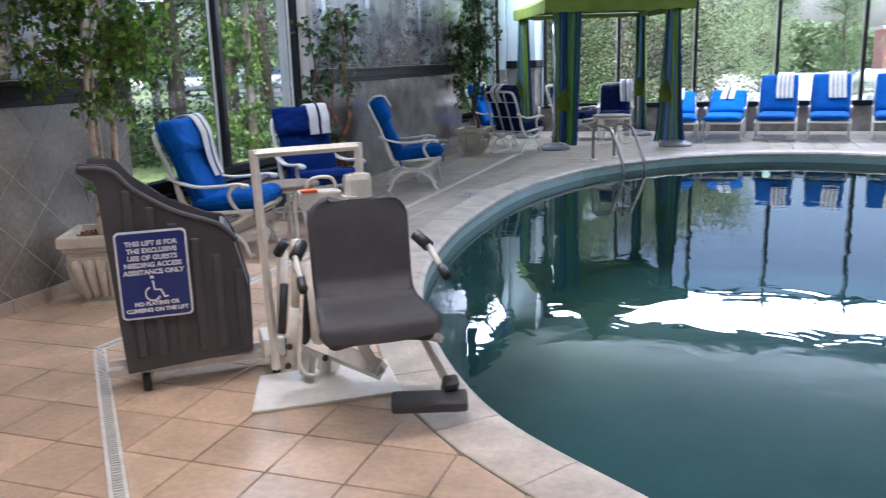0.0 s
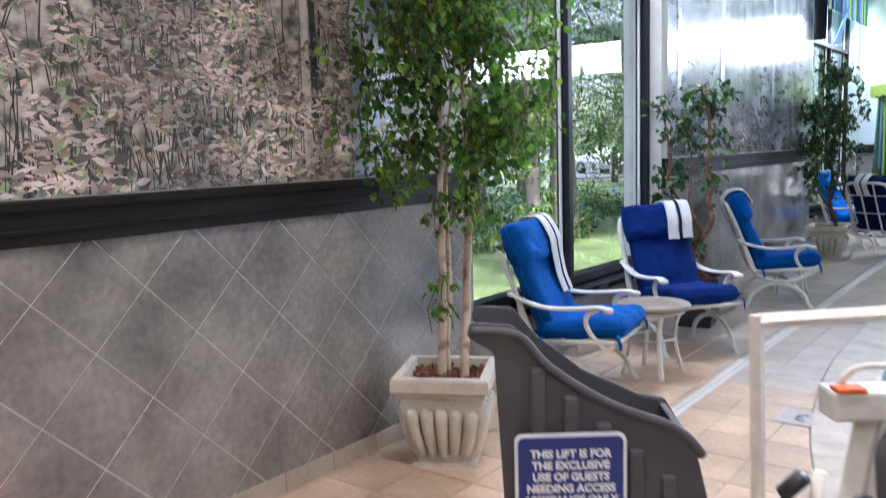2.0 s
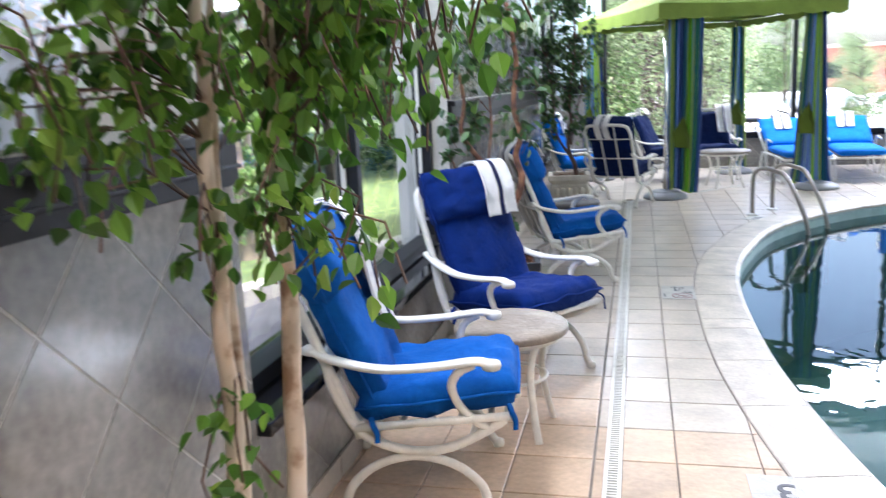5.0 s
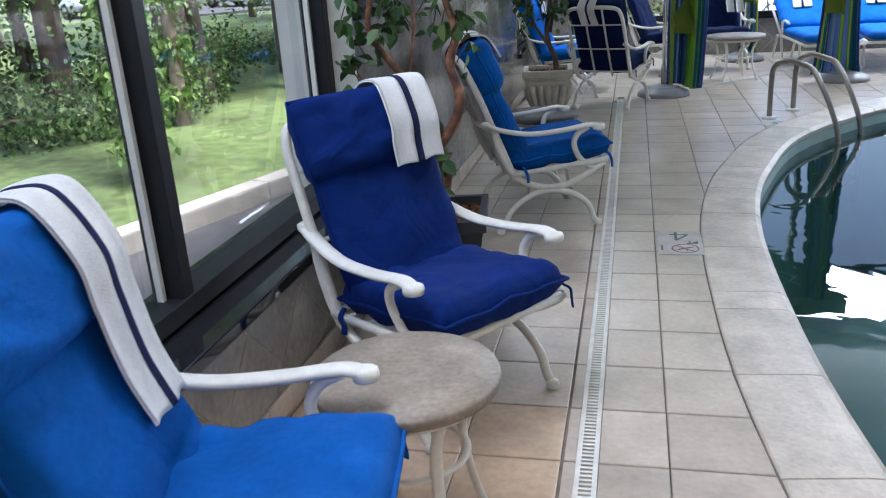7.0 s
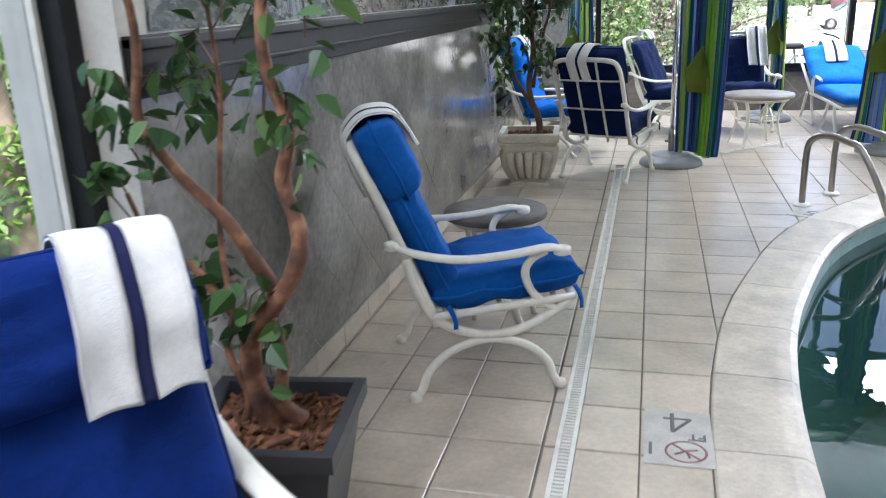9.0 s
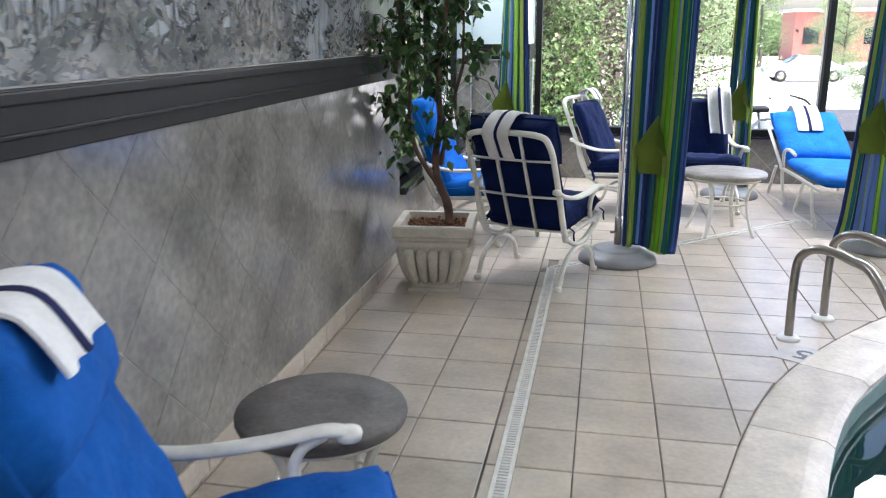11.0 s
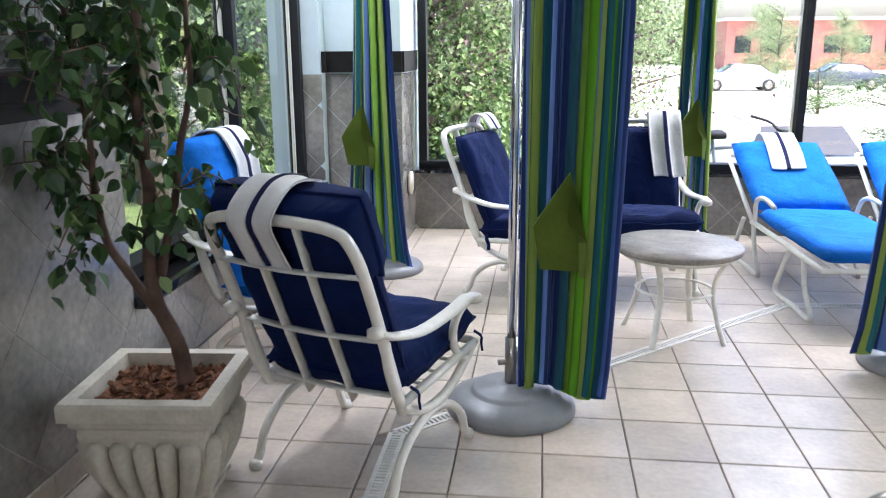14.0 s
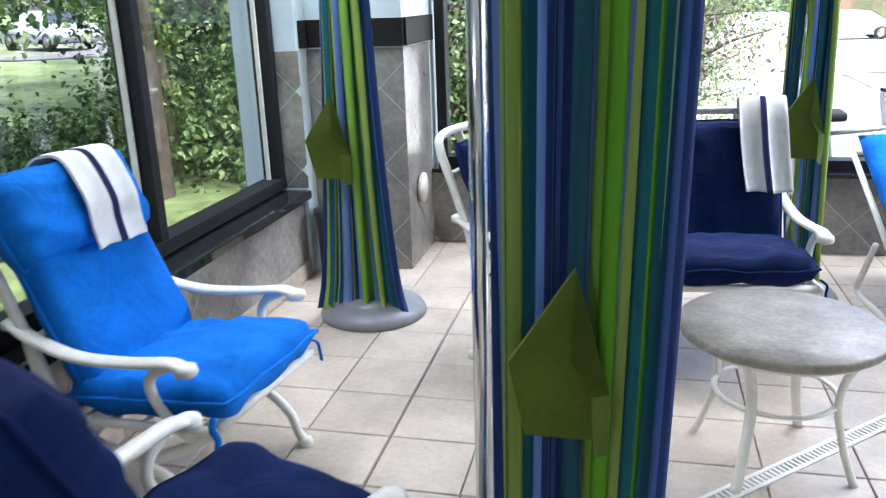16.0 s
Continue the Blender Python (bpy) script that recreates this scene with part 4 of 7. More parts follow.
def curtain(name, base, direction, w0, w1, pinch, folds, z0, z1, label, rep=2.0, tab=0.0, mid=False):
    """A gathered curtain beside a pole: w0 wide at the foot, w1 at the top, pinched at the tie height."""
    d = Vector((direction[0], direction[1], 0)).normalized()
    side = Vector((-d.y, d.x, 0))
    t = thing(name, Matrix.Translation((base[0], base[1], 0)), label, "curtain", "striped curtains of the canopy")
    def width(h):
        k = max(0.0, 1 - ((h - pinch) / 0.75) ** 2) if pinch else 0.0
        return w0 + (w1 - w0) * h ** 0.6 - k * 0.3 * w0
    def f(u, v):
        h = v
        w = width(h)
        ph = u * folds * 2 * math.pi
        depth = 0.046 * (0.6 + 0.4 * math.sin(u * 9 + base[0]))
        z = z0 + (z1 - z0) * h + 0.03 * math.sin(u * 6.0) * (1 - h) + 0.012 * math.cos(ph) * (1 - h)
        return d * (w * u + (0.5 * (w0 - w) if mid else 0.0) + 0.022 * math.sin(2 * ph)) + side * (depth * math.sin(ph) + 0.02 * math.sin(u * 4 + v * 3)) + Vector((0, 0, z))
    bm = sheet(f, folds * 14, 18, 0.006, uv=True)
    lay = bm.loops.layers.uv.active
    for face in bm.faces:
        for lp in face.loops:
            lp[lay].uv.x *= rep
    part("cloth", bm, M_CURT, t, "blue, green and teal striped canvas")
    if tab:
        bm = bmesh.new()
        c = d * (width(0.4) * 0.42 + (0.5 * (w0 - width(0.4)) - 0.05 if mid else 0.0)) - side * 0.095
        pts = [(0.010, 0.345), (0.045, 0.22), (0.075, -0.025), (-0.085, -0.015), (-0.115, 0.155)]
        vs = [[bm.verts.new(c + d * (x) + side * (o + 0.03 * (z < 0.1)) + Vector((0, 0, tab + z))) for x, z in pts] for o in (0.0, 0.02)]
        bm.faces.new(vs[0]), bm.faces.new(vs[1][::-1])
        for i in range(5):
            bm.faces.new((vs[0][i], vs[0][(i + 1) % 5], vs[1][(i + 1) % 5], vs[1][i]))
        bm2 = bmesh.new()
        flap = [bm2.verts.new(c + d * x + side * o + Vector((0, 0, tab + z))) for x, z, o in ((0.010, 0.345, -0.004), (0.080, 0.09, 0.004), (0.078, -0.045, 0.012), (0.050, -0.03, -0.022), (0.042, 0.10, -0.026), (0.004, 0.17, -0.016))]
        bm2.faces.new(flap)
        bmesh.ops.solidify(bm2, geom=bm2.faces[:], thickness=0.004)
        tt = part("tie_tab", bm, M_TAB, t, "folded olive green tie-back", smooth=False)
        part("tab_flap", bm2, M_TAB, tt, smooth=False)
    return t


curtain("striped_curtain", (-2.50, 12.555), (1.0, 0.10), 0.33, 0.385, 0.0, 6, 0.10, 2.05, "tall blue, green and teal striped curtain tied to a pole", 1.0, 0.62)
curtain("striped_curtain", (-1.07, 13.14), (1.0, 0.12), 0.48, 0.20, 0.0, 5, 0.07, 2.08, "blue and green striped curtain flaring at its foot by the pool", 1.0, 0.70, True)
curtain("striped_curtain", (-3.655, 14.43), (1.0, 0.10), 0.44, 0.16, 0.0, 5, 0.05, 2.05, "blue and green striped curtain standing near the corner pier", 1.0, 0.72, True)
curtain("striped_curtain", (-1.56, 15.02), (1.0, 0.1), 0.22, 0.16, 0.0, 4, 0.10, 2.05, "narrow striped curtain hanging in front of the north windows", 1.2, 0.72)
# ---------- planters and plants ----------
def planter(m, h, top, label):
    p = thing("stone_planter", m, label, "planter", "cream stone planters")
    b = top * 0.56
    bm = bmesh.new()
    def sq(r, z):
        return [bm.verts.new((sx * r, sy * r, z)) for sx, sy in ((-1, -1), (1, -1), (1, 1), (-1, 1))]
    prof = [(b * 0.5 + 0.02, 0), (b * 0.5 + 0.02, 0.02), (b * 0.5, 0.025), (top * 0.42, h * 0.70), (top * 0.415, h * 0.76), (top * 0.455, h * 0.80), (top * 0.455, h * 0.83), (top * 0.5, h * 0.86),
            (top * 0.5, h * 0.975), (top * 0.49, h), (top * 0.40, h), (top * 0.38, h - 0.05)]
    rings = [sq(r, z) for r, z in prof]
    for a, c in zip(rings, rings[1:]):
        for k in range(4):
            bm.faces.new((a[k], a[(k + 1) % 4], c[(k + 1) % 4], c[k]))
    bm.faces.new(rings[0][::-1])
    part("body", bm, M_STONE, p, smooth=False)
    for k in range(4):
        R = Matrix.Rotation(math.pi / 2 * k, 4, "Z")
        for i in range(5):
            bm = bmesh.new()
            x = (i - 2) * top * 0.155
            tube(bm, smooth_path([R @ Vector((x * 0.66, -b * 0.5 - 0.004, 0.05)), R @ Vector((x * 0.88, -(b * 0.5 + top * 0.42) / 2 - 0.010, h * 0.36)), R @ Vector((x, -top * 0.42 + 0.002, h * 0.66))], 4),
                 lambda t, w=top: w * (0.05 + 0.028 * t) * (1 if 0.02 < t < 0.98 else 0.5), 8)
            part("flute", bm, M_STONE, p)
    bm = bmesh.new()
    rnd = random.Random(5)
    box(bm, (0, 0, h - 0.055), (top * 0.77, top * 0.77, 0.02))
    for _ in range(170):
        x, y = rnd.uniform(-.36, .36) * top, rnd.uniform(-.36, .36) * top
        box(bm, (x, y, h - 0.042 + rnd.random() * 0.012), (0.03, 0.012, 0.008), Euler((rnd.random(), rnd.random(), rnd.random() * 6)).to_matrix())
    part("bark_mulch", bm, M_SOIL, p, "reddish bark mulch", smooth=False)
    return p


LEAF = [(0, 0), (0.32, 0.22), (0.42, 0.45), (0.25, 0.75), (0, 1.0), (-0.25, 0.75), (-0.42, 0.45), (-0.32, 0.22)]


def leaves(name, spots, size, material, parent, rnd, droop=0.8, label=""):
    """Leaf blades with a folded midrib, hung at the spots; one mesh."""
    verts, faces = [], []
    for p in spots:
        s = size * rnd.uniform(0.65, 1.2)
        yaw = rnd.uniform(0, 2 * math.pi)
        R = Euler((rnd.gauss(-droop, 0.5), rnd.gauss(0, 0.5), yaw)).to_matrix()
        base = len(verts)
        for x, y in LEAF:
            verts.append(tuple(Vector(p) + R @ Vector((x * s * 0.85, y * s, abs(x) * s * 0.25 - y * y * s * 0.18))))
        faces += [(base, base + 1, base + 2, base + 3, base + 4), (base, base + 4, base + 5, base + 6, base + 7)]
    me = bpy.data.meshes.new(name)
    me.from_pydata(verts, [], faces)
    me.materials.append(material)
    ob = new(name, me)
    ob.parent = parent
    return tagged(ob, label, kind="stuff")


def plant(name, m, stems, clusters, n, size, bark, leaf_mat, label, seed, droop=0.9, twig=0.45, base_r=0.024):
    """Stems as smooth tapered tubes; clusters (x, y, z, r, rz) hold hanging sprays of leaves."""
    rnd = random.Random(seed)
    t = thing(name, m, label, "plant")
    pts_all = []
    for st, r in stems:
        bm = bmesh.new()
        path = smooth_path(st, 8)
        path = [p + Vector((noise.noise(p * 6 + Vector((seed, 0, 0))), noise.noise(p * 6 + Vector((0, seed, 9))), 0)) * 0.012 for p in path]
        tube(bm, path, lambda k, r=r: r * (1 - 0.62 * k) * (1 + 0.12 * noise.noise((k * 30, r * 99, seed))), 9)
        part("trunk", bm, bark, t)
        pts_all += path[len(path) // 3:]
    spots = []
    bm = bmesh.new()
    for cx, cy, cz, r, rz in clusters:
        k = max(3, int(n * r * r * 5))
        for _ in range(k):
            a, b, c = rnd.gauss(0, 0.42), rnd.gauss(0, 0.42), rnd.gauss(0, 0.42)
            tip = Vector((cx + a * r, cy + b * r, cz + c * rz))
            start = min(pts_all, key=lambda q: (q - tip).length + 0.4 * abs(q.z - tip.z + 0.1))
            if (start - tip).length > twig * 2:
                start = tip + Vector((rnd.uniform(-.1, .1), rnd.uniform(-.1, .1), 0.12))
            mid = (start + tip) / 2 + Vector((0, 0, 0.05))
            tube(bm, [start, mid, tip, tip + Vector((rnd.uniform(-.05, .05), rnd.uniform(-.05, .05), -0.10))], 0.0028, 3, caps=False)
            for _ in range(9):
                u = rnd.random()
                q = mid.lerp(tip, u) if rnd.random() < 0.5 else tip + Vector((0, 0, -0.12 * u))
                spots.append(q + Vector((rnd.gauss(0, 0.028), rnd.gauss(0, 0.028), rnd.gauss(0, 0.02))))
    part("twig", bm, M_DKBARK, t)["kind"] = "stuff"
    leaves("leaves", spots, size, leaf_mat, t, rnd, droop)
    return t


planter(pose(-3.60, 3.97, 0, 0, 0, 27), 0.44, 0.45, "cream fluted stone planter in front of the tiled wall")
plant("tall_ficus_tree", pose(-3.60, 3.97, 0.385),
      [([(0.07, 0.03, 0), (0.09, 0.05, 0.4), (0.10, 0.06, 0.9), (0.09, 0.06, 1.5), (0.0, 0.05, 2.2)], 0.023),
       ([(-0.03, 0.0, 0), (-0.025, 0.02, 0.4), (-0.02, 0.02, 0.9), (-0.03, 0.05, 1.5), (-0.1, 0.0, 2.3)], 0.022),
       ([(-0.04, 0.06, 0), (-0.04, 0.09, 0.5), (-0.05, 0.1, 1.0), (0.05, 0.12, 1.7)], 0.015)],
      [(0.0, 0.0, 2.15, 0.36, 0.22), (0.16, -0.12, 1.85, 0.34, 0.22), (-0.14, 0.1, 1.8, 0.34, 0.25), (0.24, 0.14, 1.62, 0.34, 0.25), (-0.22, -0.1, 1.42, 0.30, 0.22), (0.05, -0.24, 1.55, 0.30, 0.2),
       (0.30, 0.10, 1.25, 0.30, 0.22), (0.1, 0.15, 1.15, 0.30, 0.25), (-0.14, -0.2, 1.08, 0.26, 0.2), (0.16, -0.06, 0.86, 0.18, 0.16), (0.0, -0.04, 0.42, 0.09, 0.10),
       (0.0, 0.2, 2.45, 0.36, 0.2), (-0.2, 0.25, 2.0, 0.3, 0.25)],
      105, 0.046, M_BIRCH, M_LEAF1, "tall silk birch tree with pale trunks and bright green leaves", 11, twig=0.16)

# black square pot with a twisted ficus
pot = thing("black_planter", pose(-3.62, 7.35, 0, 0, 0, 8), "square black plastic planter with a bark-filled top", "planter")
bm = bmesh.new()
rg = []
for r, z in ((0.125, 0), (0.13, 0.01), (0.19, 0.36), (0.205, 0.37), (0.205, 0.415), (0.175, 0.415), (0.165, 0.36)):
    rg.append([bm.verts.new((sx * r, sy * r, z)) for sx, sy in ((-1, -1), (1, -1), (1, 1), (-1, 1))])
for a, c in zip(rg, rg[1:]):
    for k in range(4):
        bm.faces.new((a[k], a[(k + 1) % 4], c[(k + 1) % 4], c[k]))
bm.faces.new(rg[0][::-1])
part("body", bm, M_BLACKP, pot, smooth=False)
bm = bmesh.new()
box(bm, (0, 0, 0.365), (0.335, 0.335, 0.02))
rnd = random.Random(8)
for _ in range(120):
    box(bm, (rnd.uniform(-.15, .15), rnd.uniform(-.15, .15), 0.378 + rnd.random() * 0.012), (0.035, 0.012, 0.008), Euler((rnd.random(), rnd.random(), rnd.random() * 6)).to_matrix())
part("bark_mulch", bm, M_SOIL, pot, "brown bark", smooth=False)
plant("twisted_ficus", pose(-3.62, 7.35, 0.375),
      [([(0.0, 0.0, 0), (-0.035, 0.0, 0.12), (-0.03, 0.0, 0.25), (0.03, 0.01, 0.33), (0.09, 0.02, 0.41), (0.11, 0.02, 0.50), (0.075, 0.03, 0.63), (0.11, 0.02, 0.76), (0.08, 0.0, 0.92), (0.10, -0.02, 1.2), (0.05, 0.0, 1.5)], 0.030),
       ([(0.08, 0.02, 0.01), (0.03, 0.0, 0.07), (0.055, -0.02, 0.2), (0.03, 0.0, 0.30)], 0.026),
       ([(0.01, 0.02, 0.29), (0.03, 0.03, 0.36), (-0.01, 0.0, 0.47), (-0.06, -0.02, 0.56), (-0.16, -0.03, 0.67), (-0.22, -0.05, 0.80), (-0.20, -0.05, 1.0), (-0.27, -0.03, 1.3)], 0.022),
       ([(-0.03, 0.0, 0.26), (-0.075, -0.02, 0.33), (-0.14, -0.03, 0.43), (-0.22, -0.04, 0.47), (-0.28, -0.06, 0.62)], 0.015),
       ([(-0.07, 0.0, 0.0), (-0.055, -0.01, 0.1), (-0.09, -0.02, 0.22), (-0.06, -0.02, 0.34), (-0.09, 0.02, 0.55), (-0.06, 0.04, 0.85), (-0.1, 0.05, 1.15)], 0.012)],
      [(0.05, 0.0, 1.45, 0.30, 0.22), (-0.22, -0.08, 1.25, 0.28, 0.25), (0.10, 0.05, 1.15, 0.22, 0.2), (-0.1, 0.1, 0.95, 0.24, 0.25), (-0.24, -0.05, 0.75, 0.16, 0.2), (0.10, 0.0, 0.80, 0.14, 0.12), (-0.16, 0.0, 0.42, 0.1, 0.08), (0.0, -0.03, 0.34, 0.06, 0.06)],
      28, 0.072, M_FICUS, M_LEAF2, "twisted ficus with reddish intertwined trunks and sparse dark leaves", 23, 0.6)

planter(pose(-3.60, 11.86, 0, 0, 0, 5), 0.405, 0.46, "cream fluted stone planter against the grey tile wall")
plant("ficus_tree", pose(-3.60, 11.86, 0.385),
      [([(0.08, 0.0, 0), (0.06, 0.0, 0.12), (0.0, 0.0, 0.30), (0.03, -0.03, 0.6), (0.03, -0.05, 0.95), (0.09, -0.03, 1.4), (0.08, 0, 1.8)], 0.028),
       ([(0.035, 0.0, 0.19), (-0.06, 0.0, 0.33), (-0.13, -0.02, 0.5), (-0.16, 0.0, 0.85), (-0.22, 0.02, 1.3)], 0.018),
       ([(0.03, 0.0, 0.34), (0.07, 0.05, 0.6), (0.14, 0.05, 0.9), (0.16, 0.05, 1.3)], 0.015)],
      [(0.05, 0.0, 1.85, 0.34, 0.25), (-0.18, 0.0, 1.5, 0.32, 0.28), (0.18, 0.05, 1.4, 0.3, 0.28), (-0.2, -0.05, 1.05, 0.30, 0.25), (0.12, -0.05, 1.0, 0.26, 0.25), (-0.22, 0.0, 0.72, 0.2, 0.2), (0.14, 0.0, 0.65, 0.18, 0.2), (0.02, 0.1, 1.3, 0.28, 0.25), (-0.2, -0.05, 0.45, 0.12, 0.12)],
      56, 0.064, M_DKBARK, M_LEAF2, "ficus tree with slim dark stems and heart-shaped green leaves", 37)

# ---------- pool ladder ----------
lad = thing("pool_ladder", pose(-1.60, 11.45, 0.004), "stainless steel pool ladder with two bent rails", "ladder")
for (x, y) in ((-0.12, -0.17), (0.12, 0.17)):
    d = Vector((0.77, -0.64, 0))
    o = Vector((x, y, 0))
    bm = bmesh.new()
    tube(bm, smooth_path([o, o + Vector((0, 0, 0.34)), o + d * 0.03 + Vector((0, 0, 0.44)), o + d * 0.12 + Vector((0, 0, 0.478)), o + d * 0.25 + Vector((0, 0, 0.455)), o + d * 0.36 + Vector((0, 0, 0.40)), o + d * 0.52 + Vector((0, 0, 0.12)), o + d * 0.60 + Vector((0, 0, -0.15)), o + d * 0.60 + Vector((0, 0, -0.7))], 6), 0.021, 12)
    part("rail", bm, M_STEEL, lad)
    bm = bmesh.new()
    lathe(bm, [(0.055, 0), (0.055, 0.008), (0.045, 0.018), (0.024, 0.022)], 20, o)
    part("flange", bm, M_WHITE, lad, "round white foot flange")
for z in (-0.25, -0.5):
    bm = bmesh.new()
    d = Vector((0.77, -0.64, 0)) * 0.6
    tube(bm, [Vector((-0.12, -0.17, z)) + d, Vector((0.12, 0.17, z)) + d], 0.02, 8)
    part("tread", bm, M_STEEL, lad)

# underwater lamp at the far side
lamp = thing("pool_light", pose(0.55, 12.20, -0.28), "round lit underwater pool lamp in a recessed niche", "lamp")
bm = bmesh.new()
tube(bm, [(0, 0.03, 0), (0, -0.02, 0)], 0.11, 20)
part("housing", bm, M_STEEL, lamp)
bm = bmesh.new()
tube(bm, [(0, -0.021, 0), (0, -0.03, 0)], 0.055, 20)
part("lens", bm, emit_mat("lamp_glow", (1.0, 0.82, 0.55), 1.6), lamp)

# ---------- pool lift ----------
U = Vector((0.80, 0.60, 0)).normalized()          # along the cover's face
Nn = Vector((-U.y, U.x, 0))                       # away from the viewer's side
lift_m = Matrix(((U.x, Nn.x, 0, -2.45), (U.y, Nn.y, 0, 2.68), (0, 0, 1, 0), (0, 0, 0, 1)))
lift = thing("pool_lift", lift_m, "white wheeled pool access lift with a grey seat and dark cover", "lift")
# cover: an open tub of two ribbed side panels, end walls and a floor
prof = [(0.03, 0.10), (0.565, 0.14), (0.57, 0.42), (0.515, 0.66), (0.475, 0.73), (0.40, 0.745), (0.24, 0.82), (0.10, 0.93), (0.04, 1.01), (-0.07, 1.02), (-0.08, 0.985), (-0.01, 0.94)]


def panel(bm, y0, y1, shift):
    rows = [[bm.verts.new((x + shift, y, z)) for x, z in prof] for y in (y0, y1)]
    bm.faces.new(rows[0]), bm.faces.new(rows[1][::-1])
    for i in range(len(prof)):
        bm.faces.new((rows[0][i], rows[1][i], rows[1][(i + 1) % len(prof)], rows[0][(i + 1) % len(prof)]))


for y0, shift in ((0.0, 0.0), (0.238, 0.02)):
    bm = bmesh.new()
    panel(bm, y0, y0 + 0.022, shift)
    bmesh.ops.recalc_face_normals(bm, faces=bm.faces[:])
    bmesh.ops.bevel(bm, geom=bm.edges[:], offset=0.004, segments=2, affect="EDGES")
    part("side_panel", bm, M_GREYP, lift, "dark grey moulded plastic side of the cover", smooth=False)
bm = bmesh.new()
for lo, hi in (((0.03, 0.10), (-0.01, 0.94)), ((0.545, 0.14), (0.55, 0.42)), ((0.55, 0.42), (0.495, 0.66)), ((0.495, 0.66), (0.465, 0.72))):
    q = [bm.verts.new((x + dx + 0.04 * y, y, z)) for x, z in (lo, hi) for dx in (0.0, 0.02) for y in (0.02, 0.24)]
    for f4 in ((0, 1, 3, 2), (4, 6, 7, 5), (0, 2, 6, 4), (1, 5, 7, 3), (0, 4, 5, 1), (2, 3, 7, 6)):
        bm.faces.new([q[i] for i in f4])
box(bm, (0.30, 0.13, 0.14), (0.52, 0.22, 0.02))
bmesh.ops.recalc_face_normals(bm, faces=bm.faces[:])
bmesh.ops.bevel(bm, geom=bm.edges[:], offset=0.004, segments=2, affect="EDGES")
part("cover_body", bm, M_GREYP, lift, "dark grey plastic end walls and floor of the cover", smooth=False)
for k in range(6):
    x = 0.10 + k * 0.085
    hi = 0.90 - k * 0.075
    bm = bmesh.new()
    box(bm, (x, -0.006, (0.17 + hi) / 2), (0.038, 0.026, hi - 0.17), bevel=0.01)
    part("rib", bm, M_GREYP, lift, smooth=False)
bm = bmesh.new()
tube(bm, smooth_path([(-0.07, 0.0, 1.0), (0.05, 0.0, 0.985), (0.13, 0.0, 0.90), (0.28, 0.0, 0.80), (0.46, 0.0, 0.725), (0.53, 0.0, 0.65)], 5), 0.013, 8)
part("cover_rim", bm, M_GREYP, lift)
bm = bmesh.new()
box(bm, (0.30, 0.10, 0.085), (0.72, 0.05, 0.03))
box(bm, (0.30, 0.22, 0.085), (0.72, 0.03, 0.03))
box(bm, (0.66, 0.14, 0.12), (0.10, 0.20, 0.09), bevel=0.01)
part("chassis", bm, M_METALW, lift, smooth=False)
for x, y in ((0.10, 0.05), (0.10, 0.24), (0.66, 0.03), (0.72, 0.26)):
    cast = bmesh.new()
    tube(cast, [(x - 0.016, y, 0.045), (x + 0.016, y, 0.045)], 0.045, 16)
    w = part("caster", cast, M_RUBBER, lift, "black rubber caster")
    bm = bmesh.new()
    box(bm, (x, y, 0.075), (0.045, 0.03, 0.04))
    part("fork", bm, M_STEEL, w, smooth=False)
# sign on the cover
SC = (0.18, -0.026, 0.54)


def plate(w, h, r, y, t):
    """A thin upright plate with rounded corners, centred on the sign."""
    bm = bmesh.new()
    ring = [(sx * (w / 2 - r) + r * math.cos(a), sz * (h / 2 - r) + r * math.sin(a)) for sx, sz, a0 in ((1, 1, 0), (-1, 1, 90), (-1, -1, 180), (1, -1, 270)) for a in [radians(a0 + 18 * k) for k in range(6)]]
    rows = [[bm.verts.new((SC[0] + x, SC[1] + q, SC[2] + z)) for x, z in ring] for q in (y, y - t)]
    bm.faces.new(rows[0]), bm.faces.new(rows[1][::-1])
    for k in range(len(ring)):
        bm.faces.new((rows[0][k], rows[0][k - 1], rows[1][k - 1], rows[1][k]))
    bmesh.ops.recalc_face_normals(bm, faces=bm.faces[:])
    return bm


sg = part("sign", plate(0.29, 0.38, 0.022, 0.003, 0.006), M_SIGNW, lift, "blue and white access notice", smooth=False)
part("sign_field", plate(0.272, 0.362, 0.016, -0.0035, 0.002), M_SIGN, sg, smooth=False)


def text_mesh(body, size, material, parent, m, name="lettering"):
    cu = bpy.data.curves.new(name, "FONT")
    cu.body, cu.size, cu.extrude, cu.align_x, cu.resolution_u, cu.offset = body, size, 0.0006, "CENTER", 3, 0.0012
    tmp = bpy.data.objects.new(name, cu)
    scene.collection.objects.link(tmp)
    me = bpy.data.meshes.new_from_object(tmp.evaluated_get(bpy.context.evaluated_depsgraph_get()))
    bpy.data.objects.remove(tmp)
    me.materials.clear()
    me.materials.append(material)
    ob = new(name, me)
    ob.parent = parent
    ob.matrix_basis = m
    return ob


